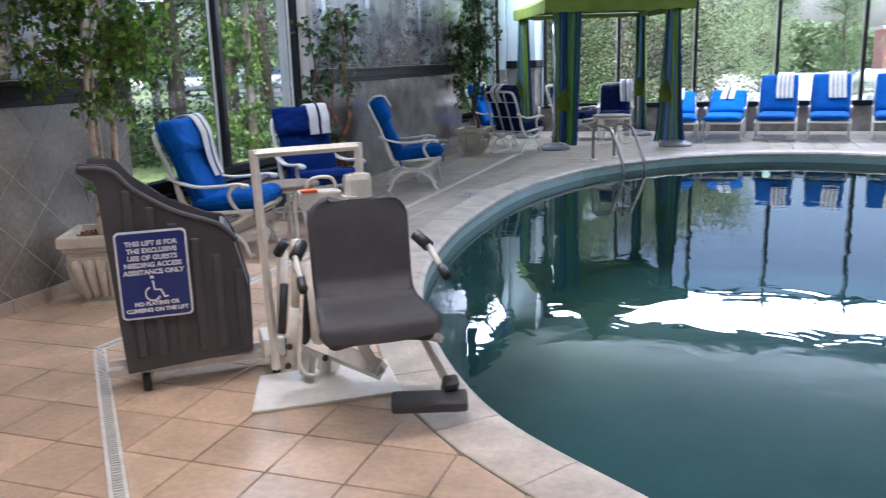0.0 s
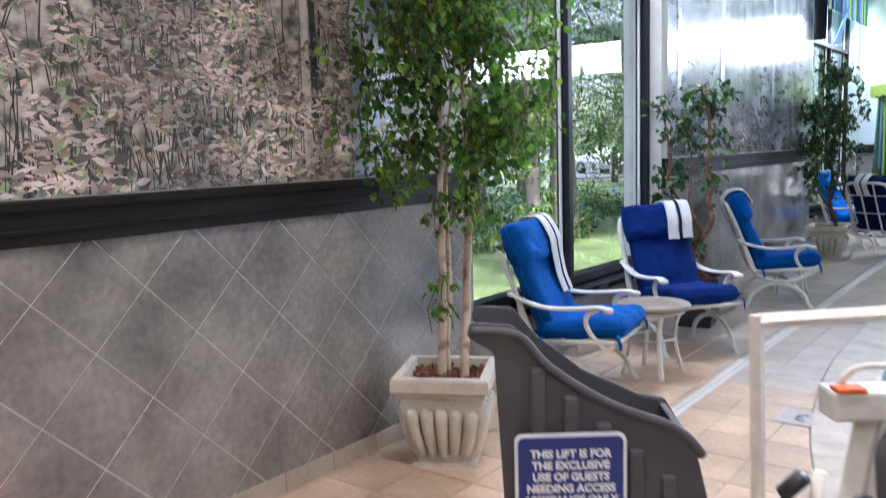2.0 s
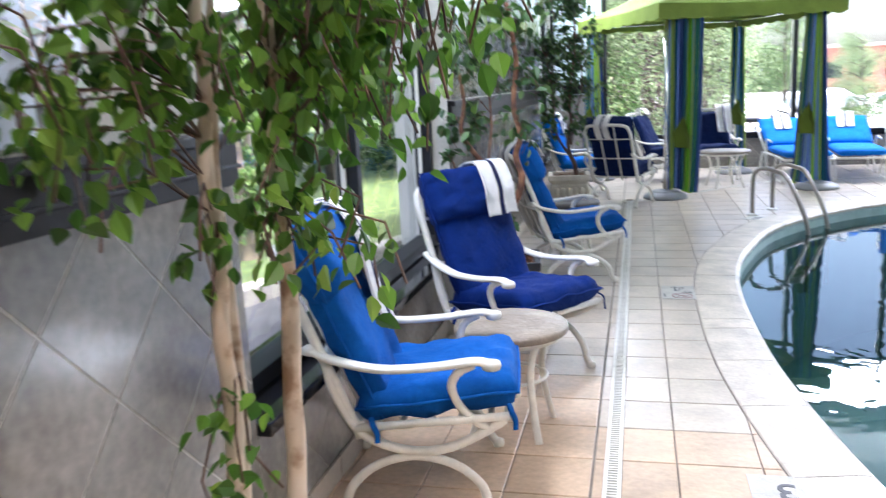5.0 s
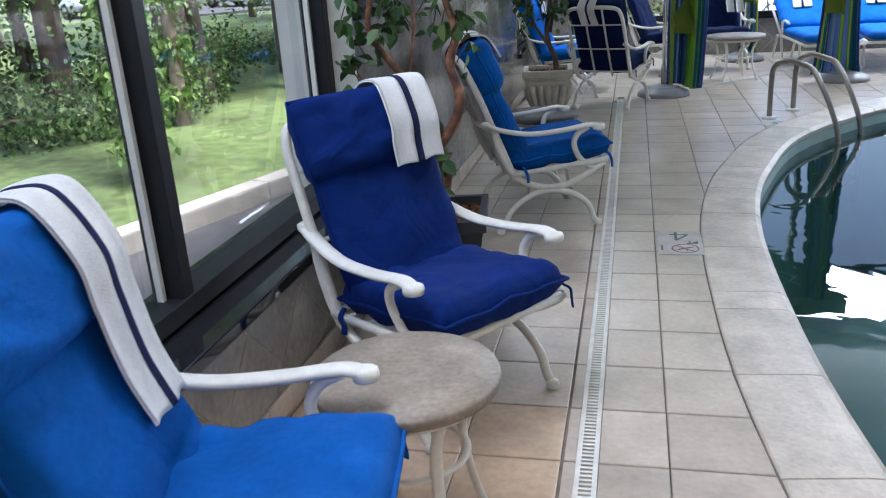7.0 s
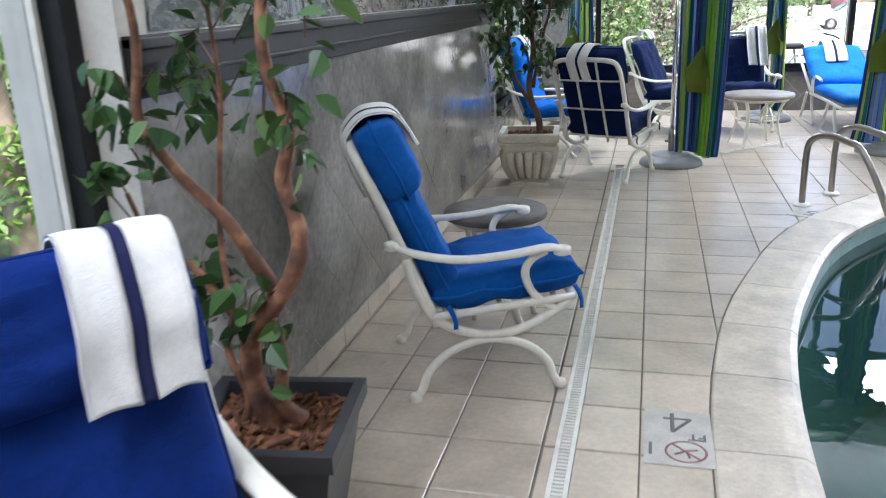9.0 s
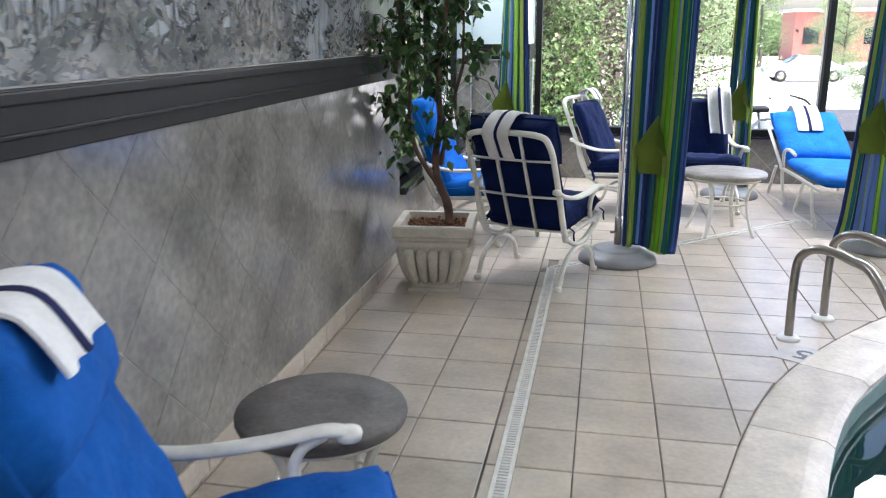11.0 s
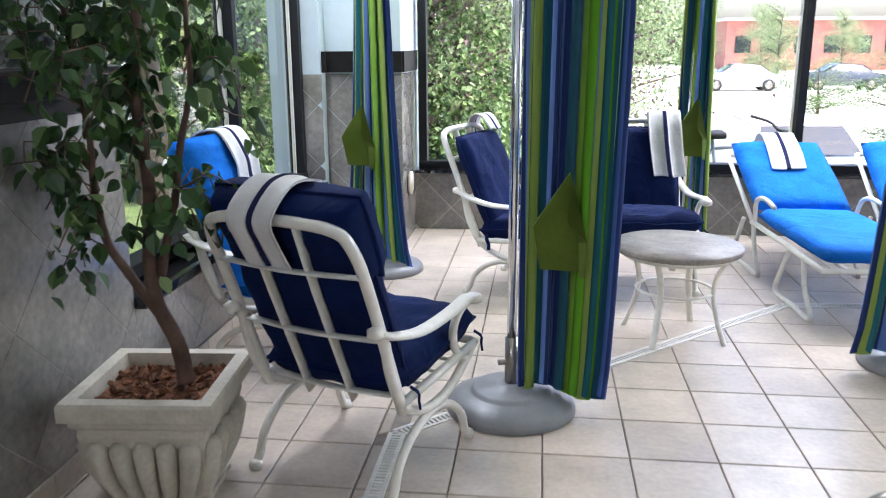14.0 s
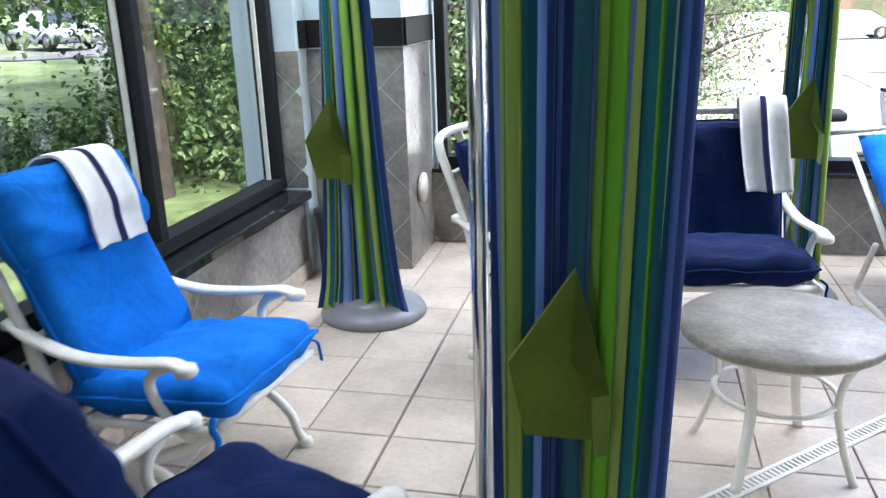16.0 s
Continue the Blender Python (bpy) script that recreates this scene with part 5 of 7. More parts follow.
for k, line in enumerate(("THIS LIFT IS FOR", "THE EXCLUSIVE", "USE OF GUESTS", "NEEDING ACCESS", "ASSISTANCE ONLY")):
    text_mesh(line, 0.0285, M_SIGNW, sg, pose(SC[0], SC[1] - 0.0072, 0.668 - k * 0.031, 90))
for k, line in enumerate(("NO PLAYING OR", "CLIMBING ON THE LIFT")):
    text_mesh(line, 0.0235, M_SIGNW, sg, pose(SC[0], SC[1] - 0.0072, 0.408 - k * 0.028, 90))
bm = bmesh.new()
zc = 0.470
tube(bm, [(SC[0] - 0.012 + 0.03 * math.cos(a), SC[1] - 0.0075, zc - 0.012 + 0.03 * math.sin(a)) for a in [math.radians(d) for d in range(110, 345, 15)]], 0.004, 6)
tube(bm, [(SC[0] - 0.008, SC[1] - 0.0075, zc + 0.045), (SC[0] - 0.004, SC[1] - 0.0075, zc + 0.005), (SC[0] + 0.022, SC[1] - 0.0075, zc + 0.003), (SC[0] + 0.034, SC[1] - 0.0075, zc - 0.03), (SC[0] + 0.048, SC[1] - 0.0075, zc - 0.026)], 0.0045, 6)
tube(bm, [(SC[0] - 0.01, SC[1] - 0.0075, zc + 0.055), (SC[0] - 0.01, SC[1] - 0.0075, zc + 0.066)], 0.008, 8)
part("wheelchair_symbol", bm, M_SIGNW, sg)
# hoop, mast, seat
def L(p):
    """World point to the lift's own frame."""
    return lift_m.inverted() @ Vector(p)


bm = bmesh.new()
tube(bm, [L(p) for p in ((-1.87, 2.99, 0.07), (-1.885, 2.965, 1.035), (-1.885, 2.965, 1.045))], 0.019, 4)
tube(bm, [L((-1.885, 2.965, 1.03)), L((-1.56, 3.30, 1.03))], 0.019, 4)
tube(bm, [L((-1.56, 3.30, 1.045)), L((-1.56, 3.30, 0.10))], 0.019, 4)
part("hoop", bm, M_METALW, lift, "square white tube hoop", smooth=False)
bm = bmesh.new()
slab(bm, [tuple(L(p).xy) for p in ((-1.80, 2.66, 0), (-1.28, 3.02, 0), (-1.50, 3.36, 0), (-1.98, 3.02, 0))], 0.006, 0.018)
part("base_plate", bm, M_METALW, lift, "cream steel base plate", smooth=False)
ma, mb = L((-1.76, 3.06, 0.03)), L((-1.66, 3.14, 0.80))
bm = bmesh.new()
tube(bm, [ma, mb], 0.035, 4)
tube(bm, [ma + Vector((0.10, 0.02, 0)), mb + Vector((0.10, 0.02, 0.02))], 0.05, 4)
part("mast", bm, M_METALW, lift, smooth=False)
bm = bmesh.new()
tube(bm, [ma + Vector((0.0, -0.045, 0.16)), ma + Vector((0.03, -0.04, 0.48))], 0.018, 10)
part("actuator", bm, M_BLACKP, lift, "black electric actuator")
bm = bmesh.new()
box(bm, mb + Vector((-0.02, 0.0, 0.02)), (0.18, 0.10, 0.075), bevel=0.01)
box(bm, mb + Vector((0.16, 0.05, 0.03)), (0.13, 0.05, 0.17), bevel=0.03)
part("control_box", bm, M_METALW, lift, "cream control box", smooth=False)
bm = bmesh.new()
box(bm, mb + Vector((-0.07, -0.03, 0.062)), (0.07, 0.05, 0.012), bevel=0.004)
part("warning_label", bm, M_ORANGE, lift, "orange battery label", smooth=False)
bm = bmesh.new()
tube(bm, smooth_path([mb + Vector((-0.08, 0, 0.06)), mb + Vector((-0.05, -0.02, 0.11)), mb + Vector((0.03, -0.02, 0.11)), mb + Vector((0.06, 0, 0.05))], 5), 0.008, 6)
part("cable", bm, M_METALW, lift)
bm = bmesh.new()
tube(bm, smooth_path([ma + Vector((-0.02, -0.06, 0.30)), ma + Vector((-0.04, -0.08, 0.10)), ma + Vector((0.0, -0.09, 0.03)), ma + Vector((0.06, -0.08, 0.05)), ma + Vector((0.06, -0.06, 0.25))], 5), 0.008, 6)
part("cable", bm, M_METALW, lift)
for p, q, r, mt, nm in (((-1.80, 3.0, 0.08), (-1.765, 3.01, 0.36), 0.026, M_METALW, "ram_tube"), ((-1.765, 3.01, 0.36), (-1.745, 3.02, 0.66), 0.018, M_METALW, "ram_rod"), ((-1.86, 3.03, 0.22), (-1.825, 3.04, 0.60), 0.022, M_METALW, "battery_sleeve"),
                        ((-1.835, 3.0, 0.24), (-1.81, 3.01, 0.46), 0.019, M_BLACKP, "motor"), ((-1.82, 2.99, 0.60), (-1.775, 2.98, 0.655), 0.022, M_BLACKP, "pivot_cap"), ((-1.66, 3.06, 0.13), (-1.70, 3.08, 0.55), 0.055, M_METALW, "mast_cover")):
    bm = bmesh.new()
    tube(bm, [L(p), L(q)], r, 12)
    part(nm, bm, mt, lift)
for p in ((-1.80, 2.975, 0.10), (-1.785, 2.975, 0.19), (-1.62, 2.985, 0.15)):
    bm = bmesh.new()
    tube(bm, [L(p), L(Vector(p) + Vector((0.004, -0.012, 0)))], 0.014, 10)
    part("bolt", bm, M_BLACKP, lift)
# swing arm
bm = bmesh.new()
tube(bm, [ma + Vector((0.02, -0.02, 0.16)), L((-1.36, 2.98, 0.12))], 0.05, 4)
tube(bm, [L((-1.52, 3.02, 0.30)), L((-1.36, 2.98, 0.10))], 0.03, 4)
tube(bm, [L((-1.40, 2.98, 0.32)), L((-1.05, 2.88, 0.32))], 0.02, 4)
part("swing_arm", bm, M_METALW, lift, smooth=False)
sd = Vector((0.56, -0.83, 0)).normalized()        # the way the seat faces
sx = Vector((-sd.y, sd.x, 0))
sx = sx if sx.x > 0 else -sx
seat_w = Matrix(((sx.x, sd.x, 0, -1.395), (sx.y, sd.y, 0, 2.93), (0, 0, 1, 0), (0, 0, 0, 1)))
S = lift_m.inverted() @ seat_w
prof_back = smooth_path([(0, -0.085, 0.845), (0, -0.060, 0.74), (0, -0.035, 0.60), (0, -0.015, 0.52), (0, 0.03, 0.465)], 8)
prof_seat = smooth_path([(0, 0.03, 0.465), (0, 0.09, 0.442), (0, 0.20, 0.440), (0, 0.30, 0.442), (0, 0.345, 0.428), (0, 0.36, 0.375)], 8)


def moulded(prof, half_a, half_b, round_a, round_b, cup):
    """A shell along a side profile, with rounded corners at either end and raised edges."""
    run = [0.0]
    for a, b in zip(prof, prof[1:]):
        run.append(run[-1] + (b - a).length)
    def f(u, v):
        k = v * (len(prof) - 1)
        i = min(int(k), len(prof) - 2)
        p = prof[i].lerp(prof[i + 1], k - i)
        d = run[i] + (run[i + 1] - run[i]) * (k - i)
        half = half_a + (half_b - half_a) * v
        for r, e in ((round_a, d), (round_b, run[-1] - d)):
            if e < r:
                half -= r - math.sqrt(max(0.0, r * r - (r - e) ** 2))
        x = (u * 2 - 1) * half
        lift_edge = cup * abs(u * 2 - 1) ** 3
        return S @ (p + Vector((x, lift_edge * 0.6, lift_edge * 0.6)))
    return sheet(f, 20, len(prof) * 2, 0.034)


part("seat_back", moulded(prof_back, 0.205, 0.20, 0.09, 0.0, 0.018), M_GREYP, lift, "dark grey moulded seat back")
part("seat", moulded(prof_seat, 0.20, 0.235, 0.0, 0.06, 0.012), M_GREYP, lift, "dark grey moulded seat")
for s in (-1, 1):
    bm = bmesh.new()
    tube(bm, [S @ Vector((s * 0.235, -0.04, 0.685)), S @ Vector((s * 0.27, 0.03, 0.65))], 0.026, 10)
    part("arm_hinge", bm, M_BLACKP, lift)
    bm = bmesh.new()
    tube(bm, [S @ Vector((s * 0.27, 0.22, 0.605)), S @ Vector((s * 0.27, 0.30, 0.59))], 0.018, 10)
    a = part("arm_grip", bm, M_BLACKP, lift)
    bm = bmesh.new()
    tube(bm, [S @ Vector((s * 0.27, 0.03, 0.65)), S @ Vector((s * 0.27, 0.23, 0.603))], 0.013, 8)
    part("armrest", bm, M_METALW, lift)
bm = bmesh.new()
tube(bm, [S @ Vector((0.19, 0.12, 0.34)), S @ Vector((0.28, 0.27, 0.12))], 0.016, 8)
part("leg_tube", bm, M_METALW, lift)
bm = bmesh.new()
box(bm, S @ Vector((0.19, 0.285, 0.085)), (0.30, 0.10, 0.045), S.to_3x3().to_4x4() @ Matrix.Rotation(radians(14), 4, "Z") @ rot_x(-15), bevel=0.015)
box(bm, S @ Vector((0.28, 0.265, 0.13)), (0.06, 0.05, 0.09), S.to_3x3().to_4x4() @ rot_x(-35), bevel=0.01)
part("footrest", bm, M_GREYP, lift, "grey plastic footrest", smooth=False)

# orange bin beside the wall
binm = thing("orange_bin", pose(-3.78, 2.02, 0), "orange plastic bin with a dark base", "bin")
bm = bmesh.new()
lathe(bm, [(0.12, 0.02), (0.125, 0.03), (0.15, 0.36), (0.16, 0.365), (0.16, 0.385), (0.12, 0.39)], 24)
part("body", bm, M_ORANGE, binm)
bm = bmesh.new()
lathe(bm, [(0.13, 0.0), (0.13, 0.022), (0.10, 0.03)], 24)
part("foot_ring", bm, M_RUBBER, binm)

# black waste bin in the corner, vent on the pier
bm = bmesh.new()
lathe(bm, [(0.07, 0), (0.075, 0.01), (0.09, 0.34), (0.10, 0.35), (0.10, 0.38), (0.06, 0.39)], 20)
ob = mesh_ob("waste_bin", bm, M_BLACKP, True)
ob.location = (-3.80, 15.08, 0)
tagged(ob, "small black waste bin standing in the corner", "bin")
bm = bmesh.new()
tube(bm, [(PX1 + 0.012, 15.45, 0.42), (PX1 + 0.03, 15.45, 0.42)], 0.085, 20)
tagged(mesh_ob("wall_speaker", bm, M_STONE, True), "round beige cover plate on the corner pier", "plate")
# ---------- depth markers and deck drain ----------
def marker(name, x, y, w, number, rotz, label, round_sign=True):
    t = thing(name, pose(x, y, 0.0068, 0, 0, rotz), label, "floor marker")
    part("plate", boxb((0, 0, 0), (w, 0.35 if round_sign else w, 0.002)), mat("marker_tile", (0.46, 0.43, 0.39), 0.5, var=0.15, scale=12, bump=0.1), t, smooth=False)
    ink = mat("marker_ink", (0.10, 0.095, 0.10), 0.5)
    if round_sign:
        bm = bmesh.new()
        for pts in ([(0.062, 0.0), (0.062, 0.125)], [(0.0, 0.036), (0.092, 0.036)], [(0.002, 0.036), (0.062, 0.125)]):
            tube(bm, [(0.045 - x, 0.155 - y, 0.0014) for x, y in pts], 0.007, 4, 0.2)
        part("number", bm, ink, t, smooth=False)
    else:
        text_mesh(number, 0.165, ink, t, pose(0, -0.055, 0.0018), "number")
    if round_sign:
        text_mesh("FT", 0.055, ink, t, pose(0.06, 0.02, 0.0018, 0, 0, 180), "unit")
        bm = bmesh.new()
        tube(bm, [(0.062 * math.cos(a / 12 * math.pi) + 0.022, 0.062 * math.sin(a / 12 * math.pi) - 0.09, 0.0016) for a in range(25)], 0.004, 4, 0.3, caps=False)
        tube(bm, [(-0.021, -0.046, 0.0016), (0.065, -0.134, 0.0016)], 0.004, 4, 0.3)
        tube(bm, [(-0.013, -0.11, 0.0016), (0.022, -0.085, 0.0016), (0.057, -0.075, 0.0016)], 0.005, 4, 0.3)
        tube(bm, [(0.022, -0.085, 0.0016), (0.032, -0.125, 0.0016)], 0.004, 4, 0.3)
        part("no_diving_symbol", bm, mat("marker_red", (0.25, 0.09, 0.09), 0.5), t, "dark red no-diving ring")
        part("small_print", boxb((-0.088, -0.085, 0.0012), (0.010, 0.075, 0.001)), ink, t, "narrow line of unreadable print", smooth=False)
    return t


marker("depth_marker", -2.586, 8.125, 0.215, "4", 0, "pale floor tile reading 4 FT with a no-diving sign")
marker("depth_marker", -2.35, 5.40, 0.24, "3", 180, "pale floor tile with a black number 3 by the pool", False)
marker("depth_marker", -1.70, 11.07, 0.22, "5", 150, "pale floor tile with a grey number 5 near the ladder", False)

DRAIN = [(-1.72, 1.80), (-3.0, 3.16), (-2.94, 3.75), (-2.94, 12.33), (-1.10, 14.05), (1.5, 14.3)]
for a, b in zip(DRAIN, DRAIN[1:]):
    a, b = Vector(a), Vector(b)
    d = b - a
    n = Vector((-d.y, d.x)).normalized()
    bm = bmesh.new()
    for s in (-1, 1):
        q = [a + n * s * 0.018, b + n * s * 0.018, b + n * s * 0.032, a + n * s * 0.032]
        slab(bm, [tuple(p) for p in (q if s > 0 else q[::-1])], -0.006, 0.0075, inset=0.001)
    k = 0.0
    while k < d.length:
        p = a + d.normalized() * k
        e = d.normalized() * 0.009
        slab(bm, [tuple(v) for v in (p - n * 0.018, p + e - n * 0.018, p + e + n * 0.018, p + n * 0.018)], -0.004, 0.006, inset=0.0005)
        k += 0.02
    tagged(mesh_ob("deck_drain", bm, M_DRAIN), "narrow cream slotted plastic drain set in the deck", "drain", kind="structure")

# ---------- baseboards ----------
def baseboard(y0, y1):
    bb = tagged(new("baseboard"), "low grey stone skirting tiles", "baseboard", kind="structure")
    n = max(1, round((y1 - y0) / PITCH))
    s = (y1 - y0) / n
    me = None
    for k in range(n):
        if me is None:
            ob = part("skirting_tile", boxb((0, 0, 0.045), (0.012, s - 0.004, 0.09), bevel=0.003), M_FLOOR, bb, smooth=False)
            me = ob.data
        else:
            ob = new("skirting_tile", me)
            ob.parent = bb
        ob.location = (WX + 0.007, y0 + (k + 0.5) * s, 0.0)


baseboard(0.6, W1[0]), baseboard(W1[0], W1[1]), baseboard(W1[1], W2[0]), baseboard(W2[0], W2[1])

# ---------- murals ----------
M_MURAL_BG = ramp_mat("mural_ground", "noise", [(0.3, (0.04, 0.045, 0.04)), (0.42, (0.17, 0.165, 0.13)), (0.52, (0.42, 0.37, 0.31)), (0.64, (0.60, 0.52, 0.45)), (0.8, (0.24, 0.33, 0.18))], 0.3, scale=16)
M_MURAL_LF = ramp_mat("mural_leaf", "island", [(0.0, (0.07, 0.075, 0.06)), (0.2, (0.23, 0.175, 0.15)), (0.42, (0.50, 0.37, 0.31)), (0.66, (0.76, 0.58, 0.50)), (0.82, (0.86, 0.74, 0.66)), (0.88, (0.46, 0.31, 0.19)), (0.93, (0.20, 0.30, 0.12)), (1.0, (0.48, 0.58, 0.28))], 0.3)
M_MURAL_TR = ramp_mat("mural_trunk", "noise", [(0.35, (0.30, 0.26, 0.21)), (0.5, (0.60, 0.54, 0.47)), (0.7, (0.75, 0.70, 0.63))], 0.28, scale=9)
M_MURAL_DK = ramp_mat("mural_dark_trunk", "noise", [(0.35, (0.02, 0.022, 0.022)), (0.6, (0.07, 0.075, 0.07)), (0.75, (0.15, 0.16, 0.15))], 0.28, scale=9)
M_MURAL_BL = ramp_mat("mural_mist_trunk", "noise", [(0.3, (0.22, 0.27, 0.36)), (0.5, (0.48, 0.53, 0.62)), (0.7, (0.66, 0.70, 0.76))], 0.25, scale=3)
M_MURAL_GR = ramp_mat("mural_grey", "noise", [(0.3, (0.13, 0.14, 0.16)), (0.5, (0.35, 0.37, 0.40)), (0.7, (0.56, 0.58, 0.61))], 0.16, scale=2.2)
M_MURAL_LG = ramp_mat("mural_grey_leaf", "island", [(0.0, (0.06, 0.07, 0.08)), (0.5, (0.22, 0.23, 0.23)), (0.85, (0.42, 0.42, 0.41)), (1.0, (0.30, 0.26, 0.23))], 0.16)


def patchy(m, low, high, scale):
    """Lets a printed colour drift between darker and lighter patches."""
    n, l = m.node_tree.nodes, m.node_tree.links
    p, r = n["Principled BSDF"], next(k for k in n if k.type == "VALTORGB")
    tc, no, mr, vm = n.new("ShaderNodeTexCoord"), n.new("ShaderNodeTexNoise"), n.new("ShaderNodeMapRange"), n.new("ShaderNodeVectorMath")
    no.inputs["Scale"].default_value, no.inputs["Detail"].default_value = scale, 5
    l.new(tc.outputs["Object"], no.inputs["Vector"]), l.new(no.outputs["Fac"], mr.inputs["Value"])
    mr.inputs["From Min"].default_value, mr.inputs["From Max"].default_value = 0.35, 0.65
    mr.inputs["To Min"].default_value, mr.inputs["To Max"].default_value = low, high
    vm.operation = "SCALE"
    l.new(r.outputs[0], vm.inputs[0]), l.new(mr.outputs[0], vm.inputs["Scale"]), l.new(vm.outputs[0], p.inputs["Base Color"])


patchy(M_MURAL_LF, 0.4, 1.2, 3.2)
patchy(M_MURAL_BG, 0.75, 1.3, 9.0)
patchy(M_MURAL_LG, 0.35, 1.2, 1.6)


def mural(name, y0, y1, z0, z1, n, bg, lf, seed, label, density_top, trunks):
    rnd = random.Random(seed)
    t = thing(name, pose(0, 0, 0), label, "mural")
    part("print", boxb((WX - 0.006, (y0 + y1) / 2, (z0 + z1) / 2), (0.011, y1 - y0, z1 - z0)), bg, t, smooth=False)
    for (ty, w, lean, za, zb, tone) in trunks:
        bm = bmesh.new()
        zz = [za + (zb - za) * k / 12 for k in range(13)]
        l = [bm.verts.new((WX + 0.0046, ty + lean * (z - z0) - w / 2 * (1 - 0.15 * k / 12) + 0.008 * noise.noise((z * 5, ty, 0)), z)) for k, z in enumerate(zz)]
        r = [bm.verts.new((WX + 0.0046, ty + lean * (z - z0) + w / 2 * (1 - 0.15 * k / 12) + 0.008 * noise.noise((z * 5, ty, 3)), z)) for k, z in enumerate(zz)]
        for k in range(12):
            bm.faces.new((l[k], r[k], r[k + 1], l[k + 1]))
        part("printed_trunk", bm, tone, t, smooth=False)
    verts, faces = [], []
    k = 0
    while k < n:
        # one arching spray of leaves; sprays are larger towards the foot of the print
        cz, cy = z0 + (z1 - z0) * rnd.random() ** density_top, rnd.uniform(y0, y1)
        near = 1 - (cz - z0) / (z1 - z0)
        big = 0.008 + 0.028 * near ** 1.6 * rnd.uniform(0.2, 1.1)
        if noise.noise((cy * 1.7, cz * 2.2, seed)) < -0.30:
            k += 1
            continue
        side = 1 if rnd.random() < 0.5 else -1
        for q in range(rnd.randint(6, 16)):
            u = rnd.random()
            y = cy + side * big * 7 * (u - 0.5) + rnd.gauss(0, big * 0.6)
            z = cz + big * (2.2 * u - 2.6 * u * u) + rnd.gauss(0, big * 0.8)
            s = big * rnd.uniform(0.6, 1.2)
            a = rnd.gauss(-0.25 * side, 0.55) + (math.pi if side < 0 else 0)
            wide = rnd.uniform(0.45, 1.0)
            x = WX + 0.0016 + 0.0040 * rnd.random()
            b = len(verts)
            for e, v in ((-1.0, 0), (-0.55, 0.36), (0.05, 0.44), (0.6, 0.24), (1.1, 0.0), (0.6, -0.22), (0.05, -0.42), (-0.55, -0.36)):
                yy, zz = y + s * (e * math.cos(a) - v * wide * math.sin(a)), z + s * (e * math.sin(a) + v * wide * math.cos(a))
                verts.append((x, min(max(yy, y0), y1), min(max(zz, z0 + 0.002), z1)))
            faces.append(tuple(range(b, b + 8)))
            k += 1
    me = bpy.data.meshes.new("printed_leaves")
    me.from_pydata(verts, [], faces)
    me.materials.append(lf)
    ob = new("printed_leaves", me)
    ob.parent = t
    ob["kind"] = "stuff"
    # thin dark stems
    bm = bmesh.new()
    for i in range(700):
        y, z, h = rnd.uniform(y0, y1), z0 + rnd.random() ** 2 * 0.9, rnd.uniform(0.08, 0.4)
        dx, w = rnd.gauss(0, 0.05), rnd.uniform(0.002, 0.005)
        x = WX + 0.0022 + 0.0016 * rnd.random()
        h = min(h, z1 - z)
        ya, yb = min(max(y, y0 + .06), y1 - .06), min(max(y + dx, y0 + .06), y1 - .06)
        bm.faces.new([bm.verts.new(p) for p in ((x, ya - w, z), (x, ya + w, z), (x, yb + w * .4, z + h), (x, yb - w * .4, z + h))])
    part("printed_stem", bm, mat("mural_stem", (0.05, 0.045, 0.04), 0.3), t, smooth=False)["kind"] = "stuff"
    return t


T = CEIL - 0.02
mural("woodland_mural", 0.4, 4.12, BAND1 + 0.004, CEIL - 0.01, 31000, M_MURAL_BG, M_MURAL_LF, 4, "glossy woodland photo mural of pale autumn undergrowth and thin trunks", 1.1,
      [(3.475, 0.05, 0.005, 1.40, T, M_MURAL_TR), (3.525, 0.04, 0.005, 1.62, T, M_MURAL_DK), (3.30, 0.09, 0.0, 2.25, T, M_MURAL_DK), (3.86, 0.20, 0.0, 1.36, T, M_MURAL_BL), (4.04, 0.15, 0.0, 1.5, T, M_MURAL_BL),
       (1.6, 0.10, 0.0, 2.3, T, M_MURAL_DK), (2.3, 0.05, 0.01, 2.2, T, M_MURAL_TR), (0.9, 0.08, 0, 2.0, T, M_MURAL_DK)])
mural("grey_woodland_mural", W1[1] + 0.13, W2[0] - 0.02, BAND1 + 0.004, CEIL - 0.01, 12000, M_MURAL_GR, M_MURAL_LG, 9, "glossy grey woodland photo mural fading into misty trunks", 3.2,
      [(7.8, 0.08, 0.0, 1.8, T, M_MURAL_BL), (8.9, 0.12, 0.0, 2.0, T, M_MURAL_BL), (9.6, 0.05, 0.0, 1.6, T, M_MURAL_DK), (10.6, 0.09, 0.0, 1.8, T, M_MURAL_BL), (11.6, 0.07, 0, 1.7, T, M_MURAL_DK)])

# valance over the second window, pennant
val = thing("window_valance", pose(0, 0, 0), "striped fabric valance with a blue pennant over the window", "valance")
def vf(u, v):
    return (WX + 0.14 + 0.02 * math.sin(u * 60), W2[0] + 0.05 + (W2[1] - W2[0] - 0.1) * u, 3.68 - 0.55 * v)
bm = sheet(vf, 90, 4, 0.008, uv=True)
lay = bm.loops.layers.uv.active
for f in bm.faces:
    for lp in f.loops:
        lp[lay].uv.x *= 4
part("cloth", bm, M_CURT, val)
part("return_panel", boxb((WX + 0.07, W2[0] + 0.05, 3.2), (0.15, 0.02, 0.94)), M_FRAME, val, "dark end panel", smooth=False)
bm = bmesh.new()
